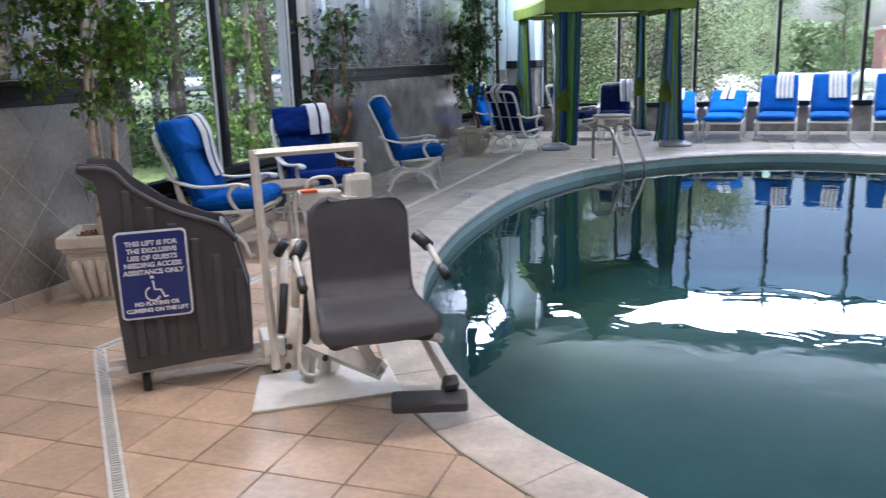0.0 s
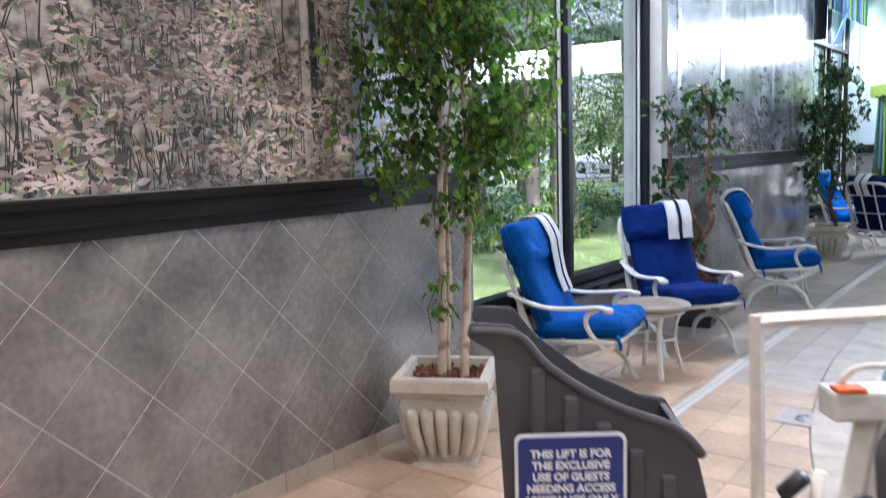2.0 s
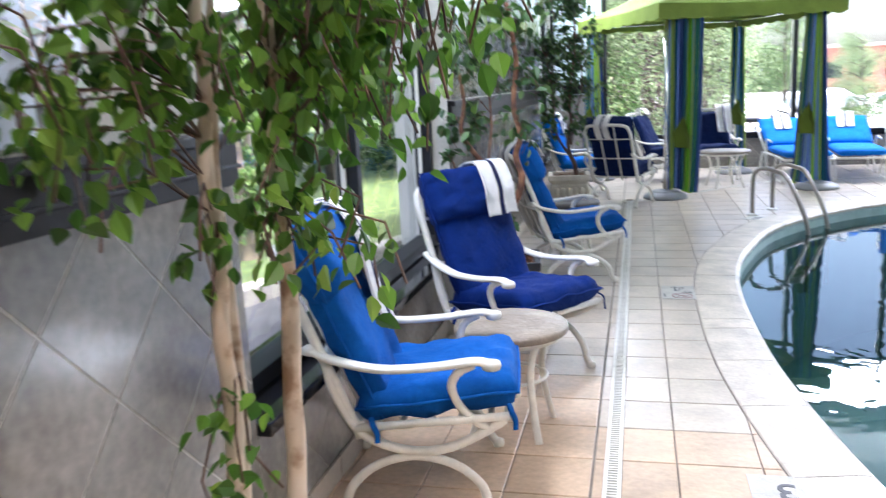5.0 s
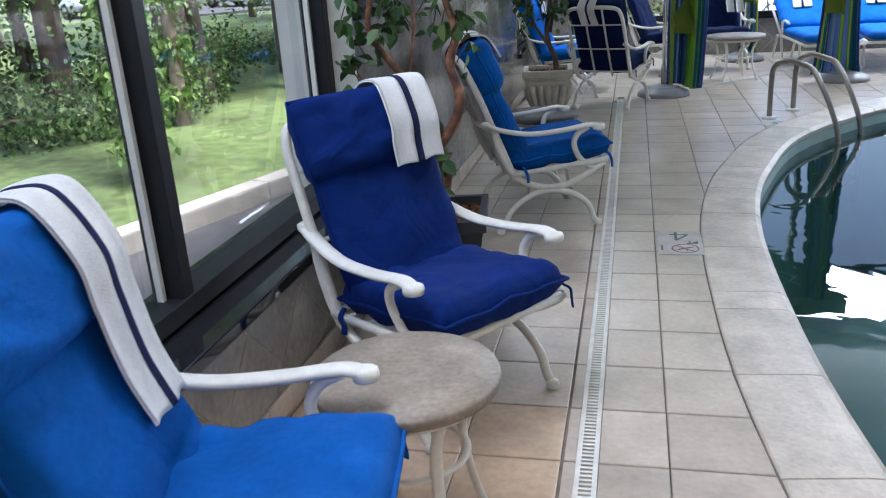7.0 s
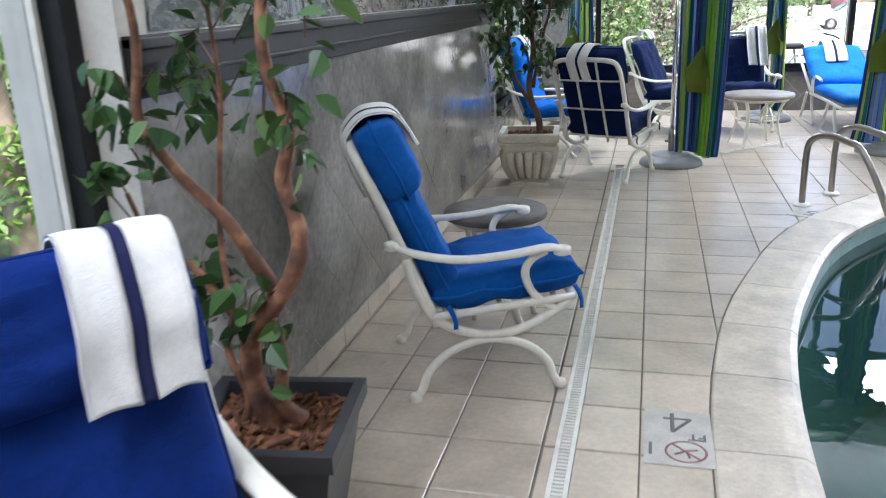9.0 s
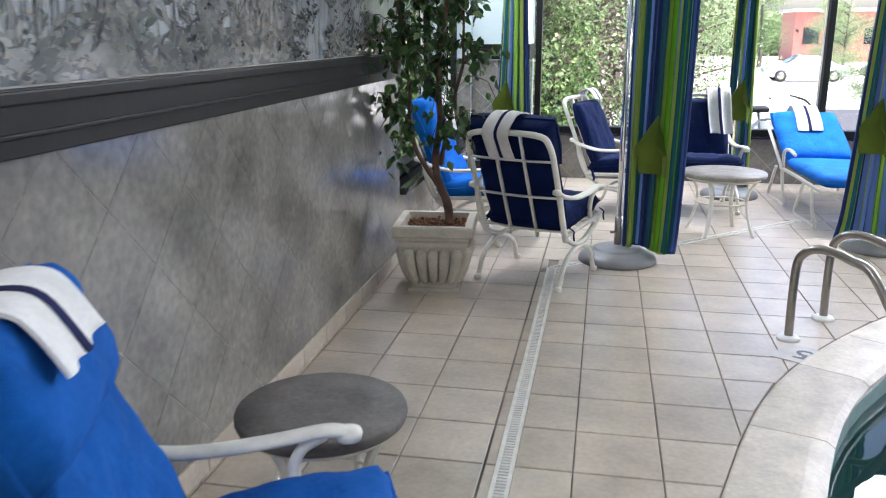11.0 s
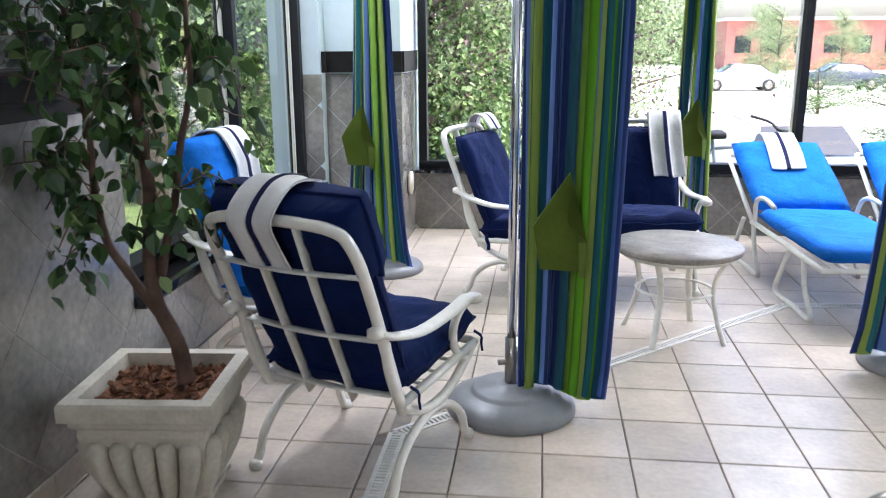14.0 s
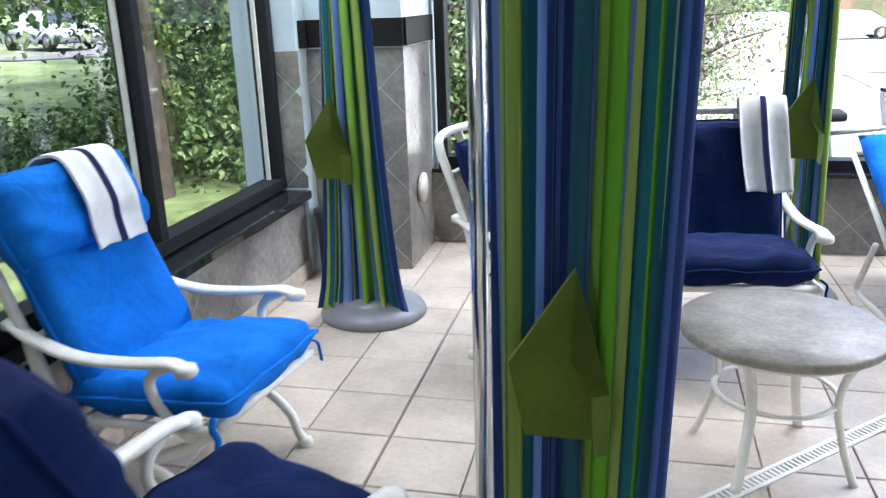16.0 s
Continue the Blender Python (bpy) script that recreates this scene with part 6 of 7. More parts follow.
vs = [[bm.verts.new((WX + 0.18 + o, y, z)) for y, z in ((13.0, 2.72), (13.55, 3.30), (12.62, 2.66))] for o in (0, 0.01)]
bm.faces.new(vs[0]), bm.faces.new(vs[1][::-1])
for i in range(3):
    bm.faces.new((vs[0][i], vs[0][(i + 1) % 3], vs[1][(i + 1) % 3], vs[1][i]))
part("pennant", bm, M_PENNB, val, "blue triangular pennant", smooth=False)

# recessed ceiling lights
M_GLOW = emit_mat("downlight_glow", (1.0, 0.90, 0.76), 30.0)
first = None
for x, ys in ((-2.4, (0.4, 2.5)), (-0.4, (0.6,)), (-1.0, (3.0, 9.0, 12.0)), (3.0, (0.5, 4.0, 9.0, 12.5))):
    for y in ys:
        if first is None:
            first = thing("ceiling_light", pose(x, y, CEIL), "small round recessed ceiling downlight, lit", "ceiling light", "recessed downlights")
            bm = bmesh.new()
            lathe(bm, [(0.075, -0.012), (0.095, -0.010), (0.10, -0.001), (0.075, -0.001)], 20)
            part("trim_ring", bm, M_WHITE, first)
            bm = bmesh.new()
            lathe(bm, [(0.07, -0.006), (0.07, -0.002)], 20)
            part("lens", bm, M_GLOW, first)
        else:
            copy_thing(first, pose(x, y, CEIL))

# ---------- outside ----------
GZ = -0.32                     # driveway level
LOT = -1.15                    # parking lot level


def kerb_x(y):
    return max(-8.3, min(-4.45, -6.1 + 0.33 * (y - 8.7)))


bm = bmesh.new()
slab(bm, [(-8.3, -40), (BACK - 0.02, -40), (BACK - 0.02, 13.7), (-4.45, 13.7), (-8.3, 2.0)], GZ - 0.3, GZ)
tagged(mesh_ob("road", bm, M_ASPH), "dark asphalt driveway along the building", "road", kind="structure")
bm = bmesh.new()
y = -38.0
while y < 13.6:
    a, b = Vector((kerb_x(y), y, 0)), Vector((kerb_x(y + 0.98), y + 0.98, 0))
    box(bm, ((a.x + b.x) / 2 - 0.08, (a.y + b.y) / 2, GZ - 0.02), (0.2, (b - a).length - 0.012, 0.34), Matrix.Rotation(-math.atan2(b.x - a.x, b.y - a.y), 4, "Z"), bevel=0.02)
    y += 0.98
tagged(mesh_ob("kerb", bm, M_KERB), "pale concrete kerb between driveway and lawn", "kerb", kind="structure")
bm = bmesh.new()
n1, n2 = 34, 84
g = [[bm.verts.new((kerb_x(-40 + j * 0.98) - 0.17 - i * 1.0, -40 + j * 0.98, GZ + 0.13 + i * 0.012 + 0.10 * noise.noise((i * .35, j * .2, 0)) * min(1, i / 3))) for j in range(n2)] for i in range(n1)]
for i in range(n1 - 1):
    for j in range(n2 - 1):
        bm.faces.new((g[i][j], g[i][j + 1], g[i + 1][j + 1], g[i + 1][j]))
tagged(mesh_ob("lawn_west", bm, M_GRASS, True), "mown lawn running up to the woods", "lawn", kind="structure")
bm = bmesh.new()
slab(bm, [(-4.6, 13.72), (BACK - 0.02, 13.72), (BACK - 0.02, FY + 0.25), (40, FY + 0.25), (40, 18.6), (-1.6, 18.6), (-3.0, 24.0), (-9, 24.0)], LOT - 0.3, GZ + 0.1)
tagged(mesh_ob("lawn_north", bm, M_GRASS), "strip of mown lawn outside the north windows", "lawn", kind="structure")
bm = bmesh.new()
slab(bm, [(-3.0, 24.0), (-1.6, 18.6), (60, 18.6), (70, 115), (-3.0, 115)], LOT - 0.3, LOT)
tagged(mesh_ob("parking_lot", bm, mat("lot_concrete", (0.66, 0.65, 0.62), 0.8, var=0.12, scale=1)), "sunlit pale parking lot beyond the lawn", "parking lot", kind="structure")
bm = bmesh.new()
slab(bm, [(-60, 30), (-20, 33), (-16, 38), (-16, 50), (-60, 50)], GZ - 0.1, GZ + 0.36)
tagged(mesh_ob("parking_area", bm, M_ASPH), "grey asphalt parking area among the trees", "parking lot", kind="structure")


def car(m, paint, label):
    c = thing("parked_car", m, label, "car", "parked cars")
    side = [(-2.15, 0.35), (-2.2, 0.62), (-2.05, 0.86), (-1.45, 0.94), (-0.85, 1.36), (0.35, 1.42), (1.05, 0.98), (1.85, 0.86), (2.15, 0.65), (2.15, 0.35), (1.75, 0.25), (-1.75, 0.25)]
    bm = bmesh.new()
    rows = []
    for x, k in ((-0.86, 0.9), (-0.80, 1.0), (0.80, 1.0), (0.86, 0.9)):
        rows.append([bm.verts.new((x * (0.80 if z > 1.1 else 1.0), y, 0.25 + (z - 0.25) * (k if z < 1.1 else 1))) for y, z in side])
    for a, b in zip(rows, rows[1:]):
        for i in range(len(side)):
            bm.faces.new((a[i], a[(i + 1) % len(side)], b[(i + 1) % len(side)], b[i]))
    bm.faces.new(rows[0][::-1]), bm.faces.new(rows[-1])
    bmesh.ops.bevel(bm, geom=bm.edges[:], offset=0.03, segments=2, affect="EDGES")
    part("body", bm, paint, c)
    dark = mat("car_glass", (0.02, 0.025, 0.03), 0.05, spec=0.8)
    for s in (-1, 1):
        bm = bmesh.new()
        bm.faces.new([bm.verts.new(v) for v in ((s * 0.80, -1.25, 0.98), (s * 0.80, 0.85, 0.98), (s * 0.70, 0.30, 1.34), (s * 0.70, -0.78, 1.30))])
        part("side_window", bm, dark, c, smooth=False)
        for y in (-1.35, 1.35):
            bm = bmesh.new()
            tube(bm, [(s * 0.70, y, 0.32), (s * 0.88, y, 0.32)], 0.32, 20)
            w = part("wheel", bm, M_RUBBER, c)
            bm = bmesh.new()
            tube(bm, [(s * 0.86, y, 0.32), (s * 0.89, y, 0.32)], 0.19, 14)
            part("rim", bm, M_STEEL, w)
    for y0, z0, y1, z1, nm in ((1.08, 0.985, 0.42, 1.40, "windscreen"), (-1.42, 0.975, -0.90, 1.33, "rear_window")):
        bm = bmesh.new()
        o = 0.035 if y0 > 0 else -0.035
        bm.faces.new([bm.verts.new(v) for v in ((-0.70, y0 + o, z0 + .02), (0.70, y0 + o, z0 + .02), (0.60, y1 + o, z1 + .02), (-0.60, y1 + o, z1 + .02))])
        part(nm, bm, dark, c, smooth=False)
    return c


P_SILVER = mat("silver_paint", (0.55, 0.57, 0.60), 0.25, 0.5, var=0.03, coat=0.5)
P_WHITE = mat("white_car_paint", (0.80, 0.81, 0.82), 0.25, var=0.03, coat=0.5)
P_DARK = mat("dark_car_paint", (0.05, 0.06, 0.08), 0.2, 0.3, var=0.03, coat=0.5)
for x, y, a, pnt, lab in ((-27.0, 37.0, 62, P_SILVER, "silver saloon car parked among the trees"), (-23.5, 38.5, 66, P_SILVER, "pale silver car parked beyond the lawn"), (-30.5, 35.5, 64, P_WHITE, "white car parked beyond the lawn"), (-20.0, 40.0, 70, P_WHITE, "white estate car parked under the trees")):
    car(pose(x, y, GZ + 0.36, 0, 0, a), pnt, lab)
for x, y, a, pnt, lab in ((1.3, 23.2, 4, P_WHITE, "white car in the sunlit parking lot"), (4.0, 22.6, 0, P_SILVER, "silver car in the sunlit parking lot"), (6.8, 23.0, 0, P_DARK, "dark car in the sunlit parking lot"), (9.6, 23.0, 3, P_WHITE, "white car in the near parking row"), (8.0, 56, 90, P_SILVER, "far silver car across the lot"), (13.5, 57, 90, P_DARK, "far dark car across the lot")):
    car(pose(x, y, LOT, 0, 0, a), pnt, lab)


def bicycle(m, label):
    b = thing("bicycle", m, label, "bicycle")
    for y in (-0.52, 0.52):
        bm = bmesh.new()
        tube(bm, [(0, y + 0.33 * math.cos(2 * math.pi * k / 28), 0.34 + 0.33 * math.sin(2 * math.pi * k / 28)) for k in range(29)], 0.018, 8)
        w = part("wheel", bm, M_RUBBER, b)
        bm = bmesh.new()
        for k in range(14):
            a = 2 * math.pi * k / 14
            tube(bm, [(0.02 if k % 2 else -0.02, y, 0.34), (0, y + 0.32 * math.cos(a), 0.34 + 0.32 * math.sin(a))], 0.002, 4)
        part("spokes", bm, M_STEEL, w)
    bm = bmesh.new()
    for p in ([(0, -0.52, 0.34), (0, -0.08, 0.30)], [(0, -0.52, 0.34), (0, -0.20, 0.78)], [(0, -0.08, 0.30), (0, -0.22, 0.86)], [(0, -0.20, 0.78), (0, 0.34, 0.82)], [(0, -0.08, 0.30), (0, 0.36, 0.74)], [(0, 0.33, 0.92), (0, 0.40, 0.62), (0, 0.52, 0.34)]):
        tube(bm, p, 0.016, 8)
    part("frame", bm, P_SILVER, b)
    bm = bmesh.new()
    tube(bm, smooth_path([(-0.28, 0.22, 0.98), (-0.15, 0.33, 0.96), (0, 0.34, 0.93), (0.15, 0.33, 0.96), (0.28, 0.22, 0.98)], 4), 0.013, 8)
    part("handlebar", bm, M_RUBBER, b)
    bm = bmesh.new()
    box(bm, (0, -0.25, 0.90), (0.13, 0.26, 0.06), bevel=0.025)
    part("saddle", bm, M_RUBBER, b)
    bm = bmesh.new()
    tube(bm, [(-0.03, -0.08, 0.30), (0.03, -0.08, 0.30)], 0.09, 16)
    part("chainring", bm, M_STEEL, b)
    return b


bicycle(pose(-0.85, 16.75, GZ + 0.1, 0, 9, -78), "silver bicycle parked on the grass outside the windows")


def tree(m, h, r, low, leaf_mat, seed, label, n=2600, trunk_r=0.16, size=0.085):
    rnd = random.Random(seed)
    t = thing("tree", m, label, "tree", "trees outside")
    bm = bmesh.new()
    stem = smooth_path([(0, 0, -0.3), (0.05, 0.03, h * 0.2), (-0.08, 0.05, h * 0.5), (0.05, -0.05, h * 0.95)], 6)
    tube(bm, stem, lambda k: trunk_r * (1.25 - 1.05 * k), 9)
    part("trunk", bm, M_TRUNK, t)
    bm = bmesh.new()
    spots = []
    for i in range(34):
        z = h * (low + (0.97 - low) * rnd.random())
        a = rnd.uniform(0, 2 * math.pi)
        k = (z / h - low) / (1 - low)
        rr = r * (0.45 + 0.6 * math.sin(math.pi * min(1, 0.15 + 0.8 * k))) * rnd.uniform(0.6, 1.1)
        tip = Vector((rr * math.cos(a), rr * math.sin(a), z + rnd.uniform(-0.1, 0.5)))
        s0 = Vector((0, 0, z - 0.25 * rr))
        tube(bm, [s0, s0.lerp(tip, 0.55) + Vector((0, 0, 0.08 * rr)), tip], lambda q: 0.05 * (1 - 0.85 * q), 5, caps=False)
        for _ in range(n // 34):
            p = s0.lerp(tip, rnd.uniform(0.35, 1.05))
            spots.append(p + Vector((rnd.gauss(0, 0.22 * r), rnd.gauss(0, 0.22 * r), rnd.gauss(0, 0.16 * r))))
    part("limbs", bm, M_TRUNK, t)
    leaves("crown", spots, size, leaf_mat, t, rnd, 0.6)
    return t



def ivy_tree(m, h, r, seed, label):
    """A bare pale trunk with climbing leaves and a few dead side twigs; its crown starts high up."""
    rnd = random.Random(seed)
    t = thing("tree", m, label, "tree", "trees outside")
    bm = bmesh.new()
    stem = smooth_path([(0.05, 0, -0.3), (0.02, 0.02, 0.4), (-0.05, 0.03, h * 0.3), (0.03, -0.04, h * 0.65), (-0.06, 0.02, h)], 6)
    tube(bm, stem, lambda k: r * (1.25 - 0.85 * k) if k > 0.04 else r * 1.4, 10)
    part("trunk", bm, M_IVYTRUNK, t)
    bm = bmesh.new()
    for _ in range(9):
        z, a = rnd.uniform(1.6, h * 0.9), rnd.uniform(0, 2 * math.pi)
        d = Vector((math.cos(a), math.sin(a), 0))
        q = rnd.uniform(0.5, 1.1)
        tube(bm, smooth_path([Vector((0, 0, z)), d * q * 0.5 + Vector((0, 0, z + 0.12)), d * q + Vector((0, 0, z - 0.05 * q))], 4), lambda k: 0.018 * (1 - 0.8 * k), 5, caps=False)
    part("limbs", bm, M_TRUNK, t)
    spots = []
    for _ in range(3600):
        z, a = rnd.uniform(0.25, h * 0.75), rnd.uniform(0, 2 * math.pi)
        if noise.noise((z * 2.2, seed, math.cos(a))) < -0.12:
            continue
        q = r * 1.2 + abs(rnd.gauss(0, 0.07))
        spots.append((q * math.cos(a), q * math.sin(a), z))
    for _ in range(4000):
        a, q = rnd.uniform(0, 2 * math.pi), rnd.uniform(0, 1.7)
        spots.append((q * math.cos(a), q * math.sin(a), rnd.uniform(h * 0.62, h * 1.1)))
    leaves("crown", spots, 0.085, M_IVY, t, rnd, 0.6)
    return t


M_IVY = ramp_mat("ivy_leaf", "island", [(0.0, (0.06, 0.14, 0.025)), (0.6, (0.17, 0.30, 0.06)), (1.0, (0.34, 0.46, 0.14))], 0.5, trans=0.35)
M_IVYTRUNK = mat("pale_bark", (0.25, 0.20, 0.15), 0.9, var=0.35, scale=9, bump=0.8, bscale=25)
ivy = ivy_tree(pose(-6.72, 10.0, GZ + 0.1), 6.5, 0.10, 5, "ivy-covered tree with a pale trunk standing on the lawn")
for x, y, a, k in ((-7.75, 12.45, 140, 0.8), (-6.55, 18.1, 60, 0.75), (-5.95, 19.6, 250, 0.7)):
    copy_thing(ivy, pose(x, y, GZ + 0.1, 0, 0, a) @ Matrix.Diagonal((k, k, 1, 1)))
rnd = random.Random(77)
kinds = [tree(pose(-11.0, 10.0, GZ), 8.5, 2.1, 0.10, M_WOODS, 1, "broad green roadside tree with leaves down to the grass", 14000),
         tree(pose(-9.6, 12.8, GZ), 10.0, 1.8, 0.22, M_WOODS, 2, "tall green woodland tree with a bare lower trunk", 11000),
         tree(pose(-9.4, 10.9, GZ), 9.0, 1.3, 0.06, M_WOODS, 3, "slim tree with a trunk covered in leaves", 9000, 0.13),
         tree(pose(-4.6, 22.0, GZ), 4.6, 2.4, 0.02, M_PURPLE, 4, "dense purple-brown shrub tree outside the north windows", 10000, 0.10),
         tree(pose(-1.7, 25.5, LOT), 5.6, 1.7, 0.02, M_PALEHAZE, 5, "pale feathery shrub tree beside the parking lot", 11000, 0.08)]
west = [(-12.5, -2.0, 0), (-14.0, 1.5, 1), (-11.8, 3.2, 0), (-12.6, 7.6, 1), (-10.4, 8.2, 1), (-13.5, 12.5, 0), (-10.6, 14.2, 1), (-12.2, 11.0, 1), (-16.5, 4.0, 0), (-18, 0.5, 1), (-16.5, 9.5, 0), (-6.3, 17.3, 1), (-7.4, 14.9, 1),
        (-8.2, 16.6, 1), (-17.5, 14.5, 1), (-5.8, 22.0, 0), (-7.2, 25.0, 0), (-19.5, 18.0, 0), (-19.0, 23.0, 1), (-16, 32.0, 0), (-20, 9.0, 0), (-13.0, 29.0, 0), (-22, 26, 0), (-10.5, 30, 0), (-15.5, -6, 0), (-21, 3, 0), (-22, 14, 0), (-14.6, 22.5, 1), (-11.0, 24.6, 1), (-12.5, 20.8, 1), (-9.0, 22.4, 1), (-16.5, 26.5, 1), (-20.5, 30.0, 1)]
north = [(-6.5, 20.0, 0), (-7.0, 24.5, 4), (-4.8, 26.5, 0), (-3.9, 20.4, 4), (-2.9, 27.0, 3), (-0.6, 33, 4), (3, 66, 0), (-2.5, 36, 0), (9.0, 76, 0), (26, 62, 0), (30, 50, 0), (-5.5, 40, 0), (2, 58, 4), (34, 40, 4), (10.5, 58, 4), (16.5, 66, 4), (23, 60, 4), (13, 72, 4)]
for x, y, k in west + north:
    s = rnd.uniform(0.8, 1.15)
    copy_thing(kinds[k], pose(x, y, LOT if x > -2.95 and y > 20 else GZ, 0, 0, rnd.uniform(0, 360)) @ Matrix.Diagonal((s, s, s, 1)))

for x, y, s in ((3.5, 28.5, 0.34), (5.4, 29.0, 0.38), (7.6, 28.6, 0.33)):
    copy_thing(kinds[0], pose(x, y, LOT - 0.25, 0, 0, 50 * x) @ Matrix.Diagonal((s * 1.3, s * 1.3, s * 0.8, 1)))

# slim bare trunks between the crowns
rnd = random.Random(41)
slim = thing("tree", pose(-9.0, 9.2, GZ), "slim bare woodland trunk at the lawn's edge", "tree", "slim trunks")
bm = bmesh.new()
tube(bm, smooth_path([(0, 0, -0.2), (0.06, 0.02, 1.8), (-0.04, 0.05, 3.8), (0.08, 0.0, 6.5)], 5), lambda k: 0.085 * (1.2 - 0.8 * k), 8)
part("trunk", bm, M_TRUNK, slim)
bm = bmesh.new()
for z, a, q in ((2.2, 0.4, 0.9), (3.0, 2.6, 1.1), (3.6, 4.6, 0.8), (4.4, 1.4, 1.0)):
    tube(bm, [(0, 0, z), (q * 0.5 * math.cos(a), q * 0.5 * math.sin(a), z + 0.35), (q * math.cos(a), q * math.sin(a), z + 0.5)], 0.014, 5, caps=False)
part("limbs", bm, M_TRUNK, slim)
for k in range(26):
    y = rnd.uniform(5.5, 15.5)
    copy_thing(slim, pose(kerb_x(y) - rnd.uniform(3.0, 6.5), y, GZ, rnd.gauss(0, 3), rnd.gauss(0, 3), rnd.uniform(0, 360)) @ Matrix.Diagonal((*[rnd.uniform(0.5, 1.3)] * 2, 1, 1)))

# undergrowth at the wood's edge
rnd = random.Random(3)
spots = []
for _ in range(60000):
    y = rnd.uniform(-10, 16)
    x = kerb_x(y) - 3.5 - abs(rnd.gauss(0, 2.4)) - 0.6 * math.sin(y * 0.9)
    spots.append((x, y, GZ + 0.1 + abs(rnd.gauss(0, 0.55 + 0.35 * noise.noise((x * 0.5, y * 0.5, 0))))))
for _ in range(40000):
    x = rnd.uniform(-8.5, -2.8)
    spots.append((x, 22.3 + rnd.gauss(0, 1.1) - 0.25 * (x + 8), GZ + 0.1 + abs(rnd.gauss(0, 0.9))))
for _ in range(26000):
    x = rnd.uniform(-13.0, -4.8)
    tall = 0.95 if x > -7.6 else 0.28
    spots.append((x, 18.6 + rnd.gauss(0, 0.55) - 0.12 * (x + 6), GZ + 0.1 + abs(rnd.gauss(0, tall * (0.8 + 0.5 * noise.noise((x * 0.8, 1, 0)))))))
leaves("undergrowth", spots, 0.075, M_WOODS, None, rnd, 0.5)
tagged(bpy.data.objects["undergrowth"], "thick green undergrowth at the edge of the woods", "shrubs")
# distant woods and a low red-brick building across the lot
spots = []
for k in range(52000):
    a = rnd.uniform(0, 2 * math.pi) if k < 14000 else rnd.uniform(0.9, 1.75)
    d = rnd.uniform(58, 75) if k < 14000 and not 0.6 < a < 1.9 else rnd.uniform(100, 116)
    spots.append((d * math.cos(a), 8 + d * math.sin(a), -1 + (10 if d < 80 else 6.5) * rnd.random() * (0.7 + 0.3 * math.sin(a * 9))))
# aerial haze over these woods is painted into their leaf colour
leaves("far_woods", spots, 0.9, M_PALEHAZE, None, rnd, 0.4)
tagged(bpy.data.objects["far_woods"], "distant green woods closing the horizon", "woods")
bld = thing("far_building", pose(22, 92, LOT), "low red-brick building across the parking lot", "building")
part("wall", boxb((0, 0, 2.2), (16, 6, 4.4)), mat("far_brick", (0.32, 0.13, 0.10), 0.85, var=0.2, scale=2), bld, smooth=False)
part("roof", boxb((0, 0, 4.55), (16.6, 6.6, 0.3)), M_KERB, bld, smooth=False)
for k in range(6):
    part("window", boxb((-6.5 + 2.6 * k, -3.02, 2.3), (1.4, 0.06, 1.5)), MATS["car_glass"], bld, smooth=False)

# ---------- pieces: coping, deck tiles, wall tiles ----------
cop = tagged(new("pool_coping"), "rounded sand-coloured coping stones round the pool", "coping", kind="structure")
bandp = tagged(new("waterline_band"), "row of grey-blue waterline tiles under the coping", "tiles", kind="structure")
acc, k0 = 0.0, 0
lens = [(pool_in[(k + 1) % NP] - pool_in[k]).length for k in range(NP)]
groups, cur = [], [0]
for k in range(NP):
    acc += lens[k]
    cur.append((k + 1) % NP)
    if acc > 0.46:
        groups.append(cur)
        cur, acc = [(k + 1) % NP], 0.0
if len(cur) > 1:
    groups.append(cur)
for gidx in groups:
    bm = bmesh.new()
    rows = []
    for j, k in enumerate(gidx):
        e = 0.0025 if j == 0 else -0.0025 if j == len(gidx) - 1 else 0.0
        tg = (pool_in[(k + 1) % NP] - pool_in[k - 1]).normalized() * e
        sgn = 1 if COPE > 0 else -1
        rows.append([bm.verts.new(offset(k, dd * sgn) + tg + Vector((0, 0, z))) for dd, z in ((0.285, -0.02), (0.287, 0.004), (0.28, 0.008), (0.06, 0.012), (0.01, 0.008), (-0.018, -0.012), (-0.016, -0.034), (0.02, -0.045), (0.1, -0.045))])
    for a, b in zip(rows, rows[1:]):
        for i in range(8):
            bm.faces.new((a[i], a[i + 1], b[i + 1], b[i]))
    for rr in (rows[0], rows[-1]):
        bm.faces.new(rr)
    bmesh.ops.recalc_face_normals(bm, faces=bm.faces[:])
    part("coping_stone", bm, M_COPING, cop, smooth=False)
    bm = bmesh.new()
    ks = gidx
    for za, zb in ((-0.115, -0.05), (-0.19, -0.12)):
        for a, b in zip(ks, ks[1:]):
            q = [offset(a, -0.004 * (1 if COPE > 0 else -1)), offset(b, -0.004 * (1 if COPE > 0 else -1))]
            d = (q[1] - q[0]) * 0.02
            bm.faces.new([bm.verts.new(p) for p in (q[0] + d + Vector((0, 0, za)), q[1] - d + Vector((0, 0, za)), q[1] - d + Vector((0, 0, zb)), q[0] + d + Vector((0, 0, zb)))])
    part("waterline_tile", bm, M_BANDT, bandp, smooth=False)

# deck tiles
full = bmesh.new()
hp, hpy = PITCH / 2 - 0.0025, PITCHY / 2 - 0.003
slab(full, [(-hp, -hpy), (hp, -hpy), (hp, hpy), (-hp, hpy)], -0.008, 0.004)
me_tile = bpy.data.meshes.new("deck_tile")
full.to_mesh(me_tile)
full.free()
me_tile.materials.append(M_FLOOR)
me_warm_lit = me_tile.copy()
me_warm_lit.materials[0] = M_FLOORLIT
rest, rest_w = bmesh.new(), bmesh.new()
count = 0
DRX = -2.94
tiles = []


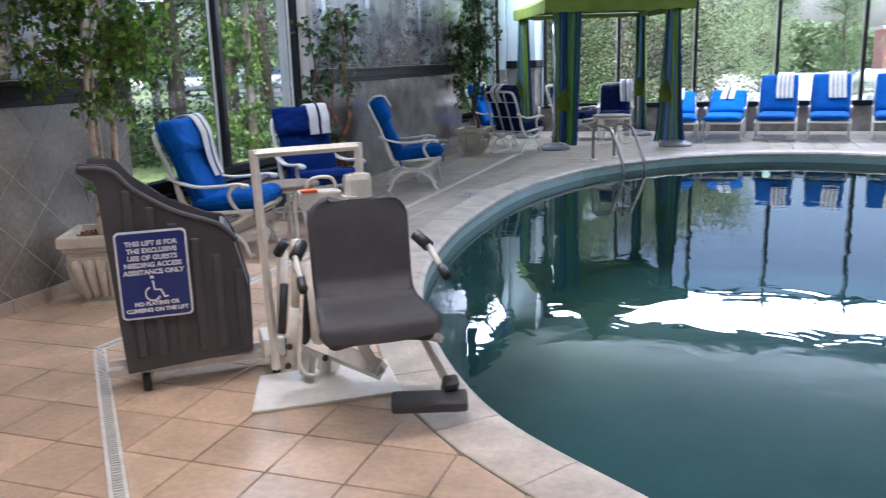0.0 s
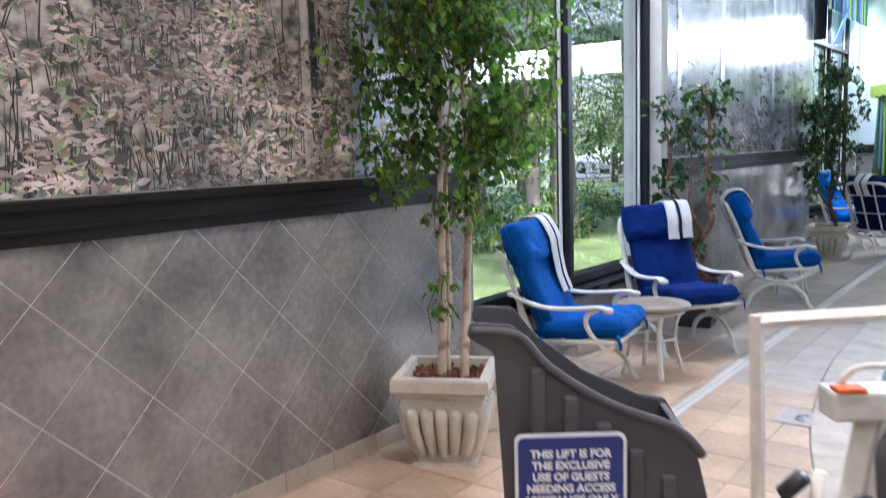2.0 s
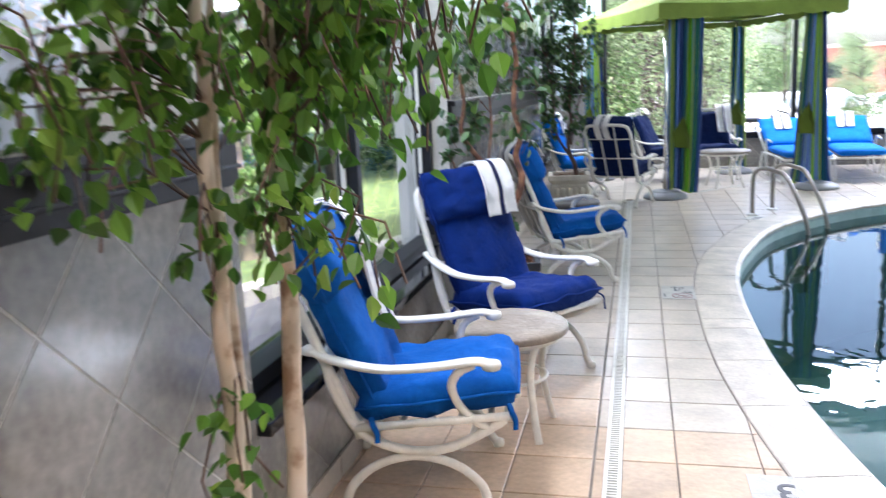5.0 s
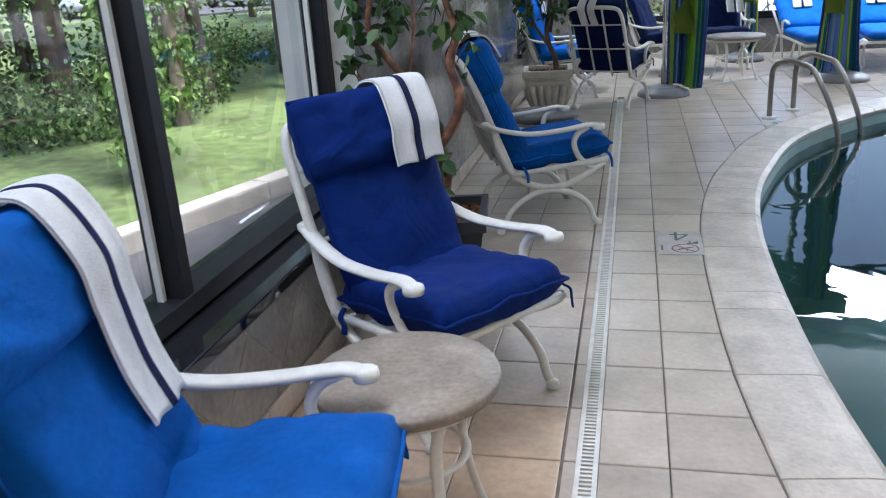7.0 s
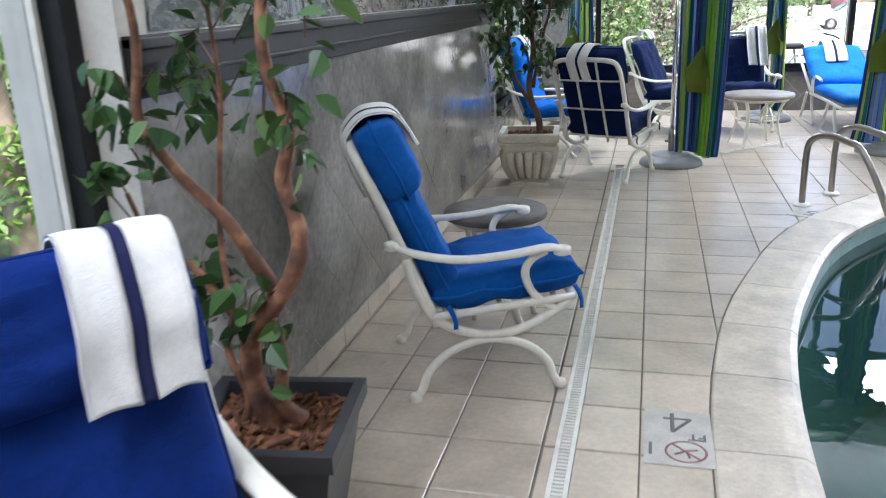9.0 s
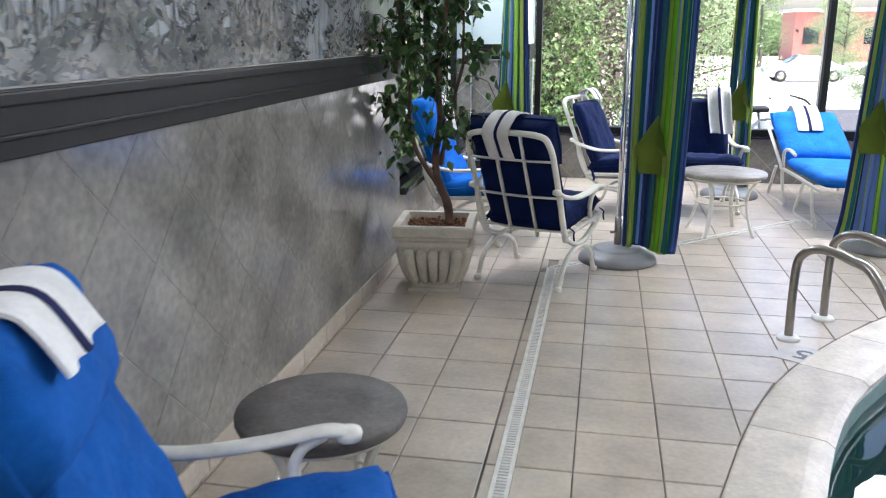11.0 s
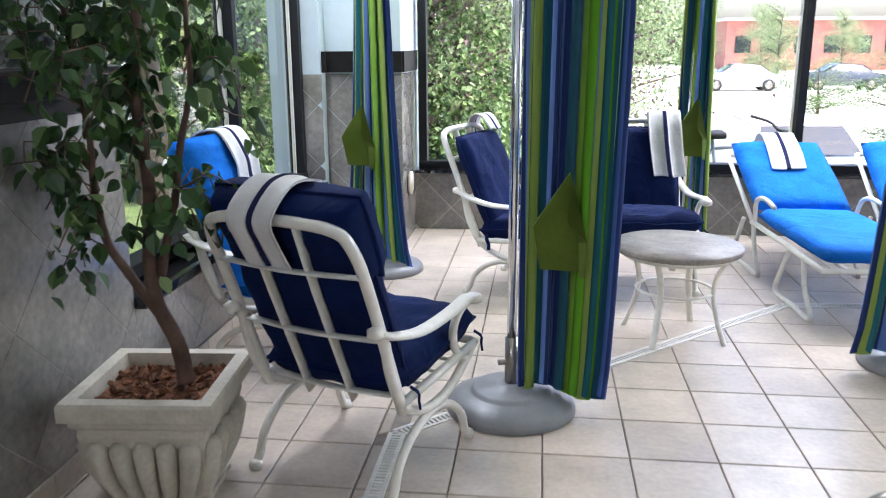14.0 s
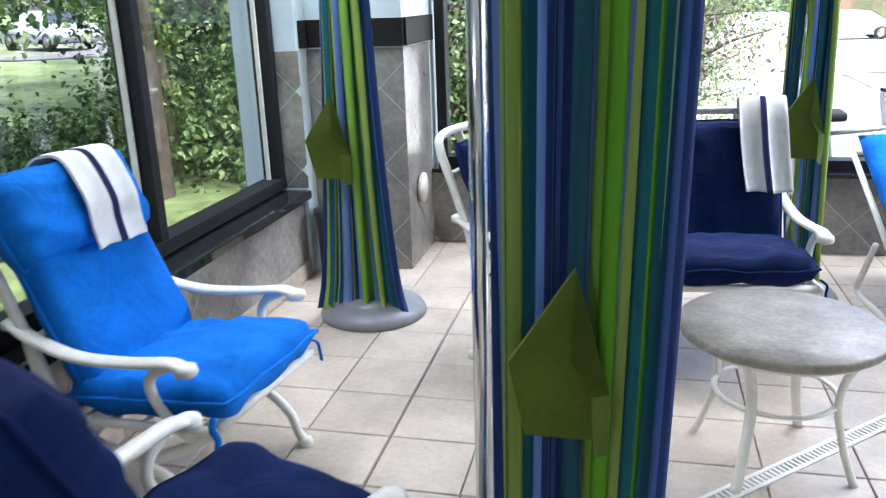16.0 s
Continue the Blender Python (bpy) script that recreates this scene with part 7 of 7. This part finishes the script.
def add_tile(poly, cx, cy, ang, warm):
    """Keep a tile outside the coping, part it along the drain, and trim it to the room."""
    n0 = len(poly)
    q, nrm = nearest_out(cx, cy)
    if (Vector((cx, cy)) - Vector((q.x, q.y))).length < 0.5:
        poly = clip_poly(poly, (-nrm.x, -nrm.y), -(nrm.x * q.x + nrm.y * q.y) - 0.003)
    elif (Vector((cx - q.x, cy - q.y))).dot(nrm) < 0:
        return
    pieces = [poly]
    for a, b in zip(DRAIN, DRAIN[1:]):
        a, b = Vector(a), Vector(b)
        d = (b - a).normalized()
        n = Vector((-d.y, d.x))
        s = (Vector((cx, cy)) - a).dot(d)
        off = (Vector((cx, cy)) - a).dot(n)
        if -0.1 < s < (b - a).length + 0.1 and abs(off) < 0.25:
            pieces = [clip_poly(p, (-n.x * k, -n.y * k), -(n.x * a.x + n.y * a.y) * k - 0.033) for p in pieces if len(p) > 2 for k in (1, -1)]
    for p in pieces:
        for nx, ny, dd in ((-1, 0, -WX - 0.002), (0, 1, FY), (1, 0, EX), (0, -1, -SY)):
            if p:
                p = clip_poly(p, (nx, ny), dd)
        if len(p) > 2 and poly_area(p) > 0.0008:
            tiles.append((p, cx, cy, ang, warm, len(p) == n0 and abs(poly_area(p) - 4 * hp * hpy) < 1e-5))


# tiles south of the wavy edge get the colour with lamplight painted in
for i in range(-8, 34):
    for j in range(-42, 28):
        cx, cy = XA + (i + 0.5) * PITCH - (0.0 if i >= -1 else 0.006), Y0 + (j + 0.5) * PITCHY
        if cx < WX - 0.2 or cx > EX or cy < SY - 0.2 or cy > FY + 0.2:
            continue
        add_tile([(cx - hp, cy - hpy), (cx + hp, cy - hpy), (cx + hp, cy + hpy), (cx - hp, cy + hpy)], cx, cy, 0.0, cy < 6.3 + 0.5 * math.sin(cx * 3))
tiles.sort(key=lambda t: 0 if (t[1] < -1.3 and 1.8 < t[2] < 14.5) else 1)
for poly, cx, cy, ang, warm, whole in tiles:
    near = cx < -1.3 and 1.8 < cy < 14.5 and count < 300
    if near:
        count += 1
        if whole:
            ob = new("deck_tile", me_warm_lit if warm else me_tile)
            ob.location, ob.rotation_euler = (cx, cy, 0), (0, 0, ang)
            ob.parent = floor
        else:
            bm = bmesh.new()
            slab(bm, [(x - cx, y - cy) for x, y in poly], -0.008, 0.004)
            ob = part("deck_tile", bm, M_FLOORLIT if warm else M_FLOOR, floor, smooth=False)
            ob.location = (cx, cy, 0)
    else:
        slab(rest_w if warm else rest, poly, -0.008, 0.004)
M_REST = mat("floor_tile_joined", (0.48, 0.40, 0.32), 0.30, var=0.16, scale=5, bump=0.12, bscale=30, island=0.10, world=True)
# joined tiles with the painted lamplight colour
M_RESTLIT = mat("floor_tile_warm_lit_joined", (0.56, 0.40, 0.27), 0.36, var=0.2, scale=4, bump=0.12, bscale=30, island=0.14, world=True)
for bm, mt in ((rest, M_REST), (rest_w, M_RESTLIT)):
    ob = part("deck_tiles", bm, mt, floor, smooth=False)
    ob["kind"] = "stuff"

# diagonal wall tiles
WP = 0.294
c45 = math.sqrt(0.5)


def wall_tiles(parent, u0, u1, z0, z1, frame_m, cu0=0.0, cz0=1.005, gap=0.0012):
    """Diagonal tiles clipped to a rectangle; frame_m takes (along, up, out) to the world."""
    made, hw = None, WP / 2 - gap
    for i in range(-60, 60):
        for j in range(-60, 60):
            cu, cz = cu0 + (i - j) * WP * c45, cz0 + (i + j) * WP * c45
            if cu < u0 - 0.3 or cu > u1 + 0.3 or cz < z0 - 0.3 or cz > z1 + 0.3:
                continue
            sq = [(cu, cz - hw * 1.4142), (cu + hw * 1.4142, cz), (cu, cz + hw * 1.4142), (cu - hw * 1.4142, cz)]
            p = sq
            for nx, ny, dd in ((-1, 0, -u0), (1, 0, u1), (0, -1, -z0), (0, 1, z1)):
                if p:
                    p = clip_poly(p, (nx, ny), dd)
            if len(p) < 3 or poly_area(p) < 0.001:
                continue
            if len(p) == 4 and poly_area(p) > 0.98 * 4 * hw * hw and made is not None:
                ob = new("wall_tile", made)
                ob.parent = parent
            else:
                bm = bmesh.new()
                slab(bm, [(x - cu, y - cz) for x, y in p], 0.0, TT + 0.0008, inset=0.001)
                ob = part("wall_tile", bm, M_WTILE, parent, smooth=False)
                if len(p) == 4 and poly_area(p) > 0.98 * 4 * hw * hw:
                    made = ob.data
            ob.matrix_basis = frame_m @ Matrix.Translation((cu, cz, 0))


west_frame = Matrix(((0, 0, 1, WX - TT), (1, 0, 0, 0), (0, 1, 0, 0), (0, 0, 0, 1)))
for w, y0, y1, z0, z1 in wall_piers:
    wall_tiles(w, max(y0, 0.3) + 0.002, y1 - 0.002, z0, z1, west_frame, 2.843 if y0 < 7 else 10.643, gap=0.0021 if y0 < 4 else 0.0010)
ws = bpy.data.objects["wall_corner_2"]
south_frame = Matrix(((1, 0, 0, 0), (0, 0, -1, PY0), (0, 1, 0, 0), (0, 0, 0, 1)))
wall_tiles(ws, PX0 - 0.01, PX1, 0.0, 1.21, south_frame)
side_frame = Matrix(((0, 0, 1, PX1), (1, 0, 0, 0), (0, 1, 0, 0), (0, 0, 0, 1)))
wall_tiles(ws, PY0, FY, 0.0, 1.21, side_frame)
wc = bpy.data.objects["wall_corner_1"]
wall_tiles(wc, GX, WX + 0.03, 0.49, 1.21, Matrix(((1, 0, 0, 0), (0, 0, -1, W2[1] + 0.0), (0, 1, 0, 0), (0, 0, 0, 1))))
wn2 = bpy.data.objects["wall_north"]
wall_tiles(wn2, PX1, EX, 0.0, SILL - 0.03, Matrix(((1, 0, 0, 0), (0, 0, -1, FY), (0, 1, 0, 0), (0, 0, 0, 1))))
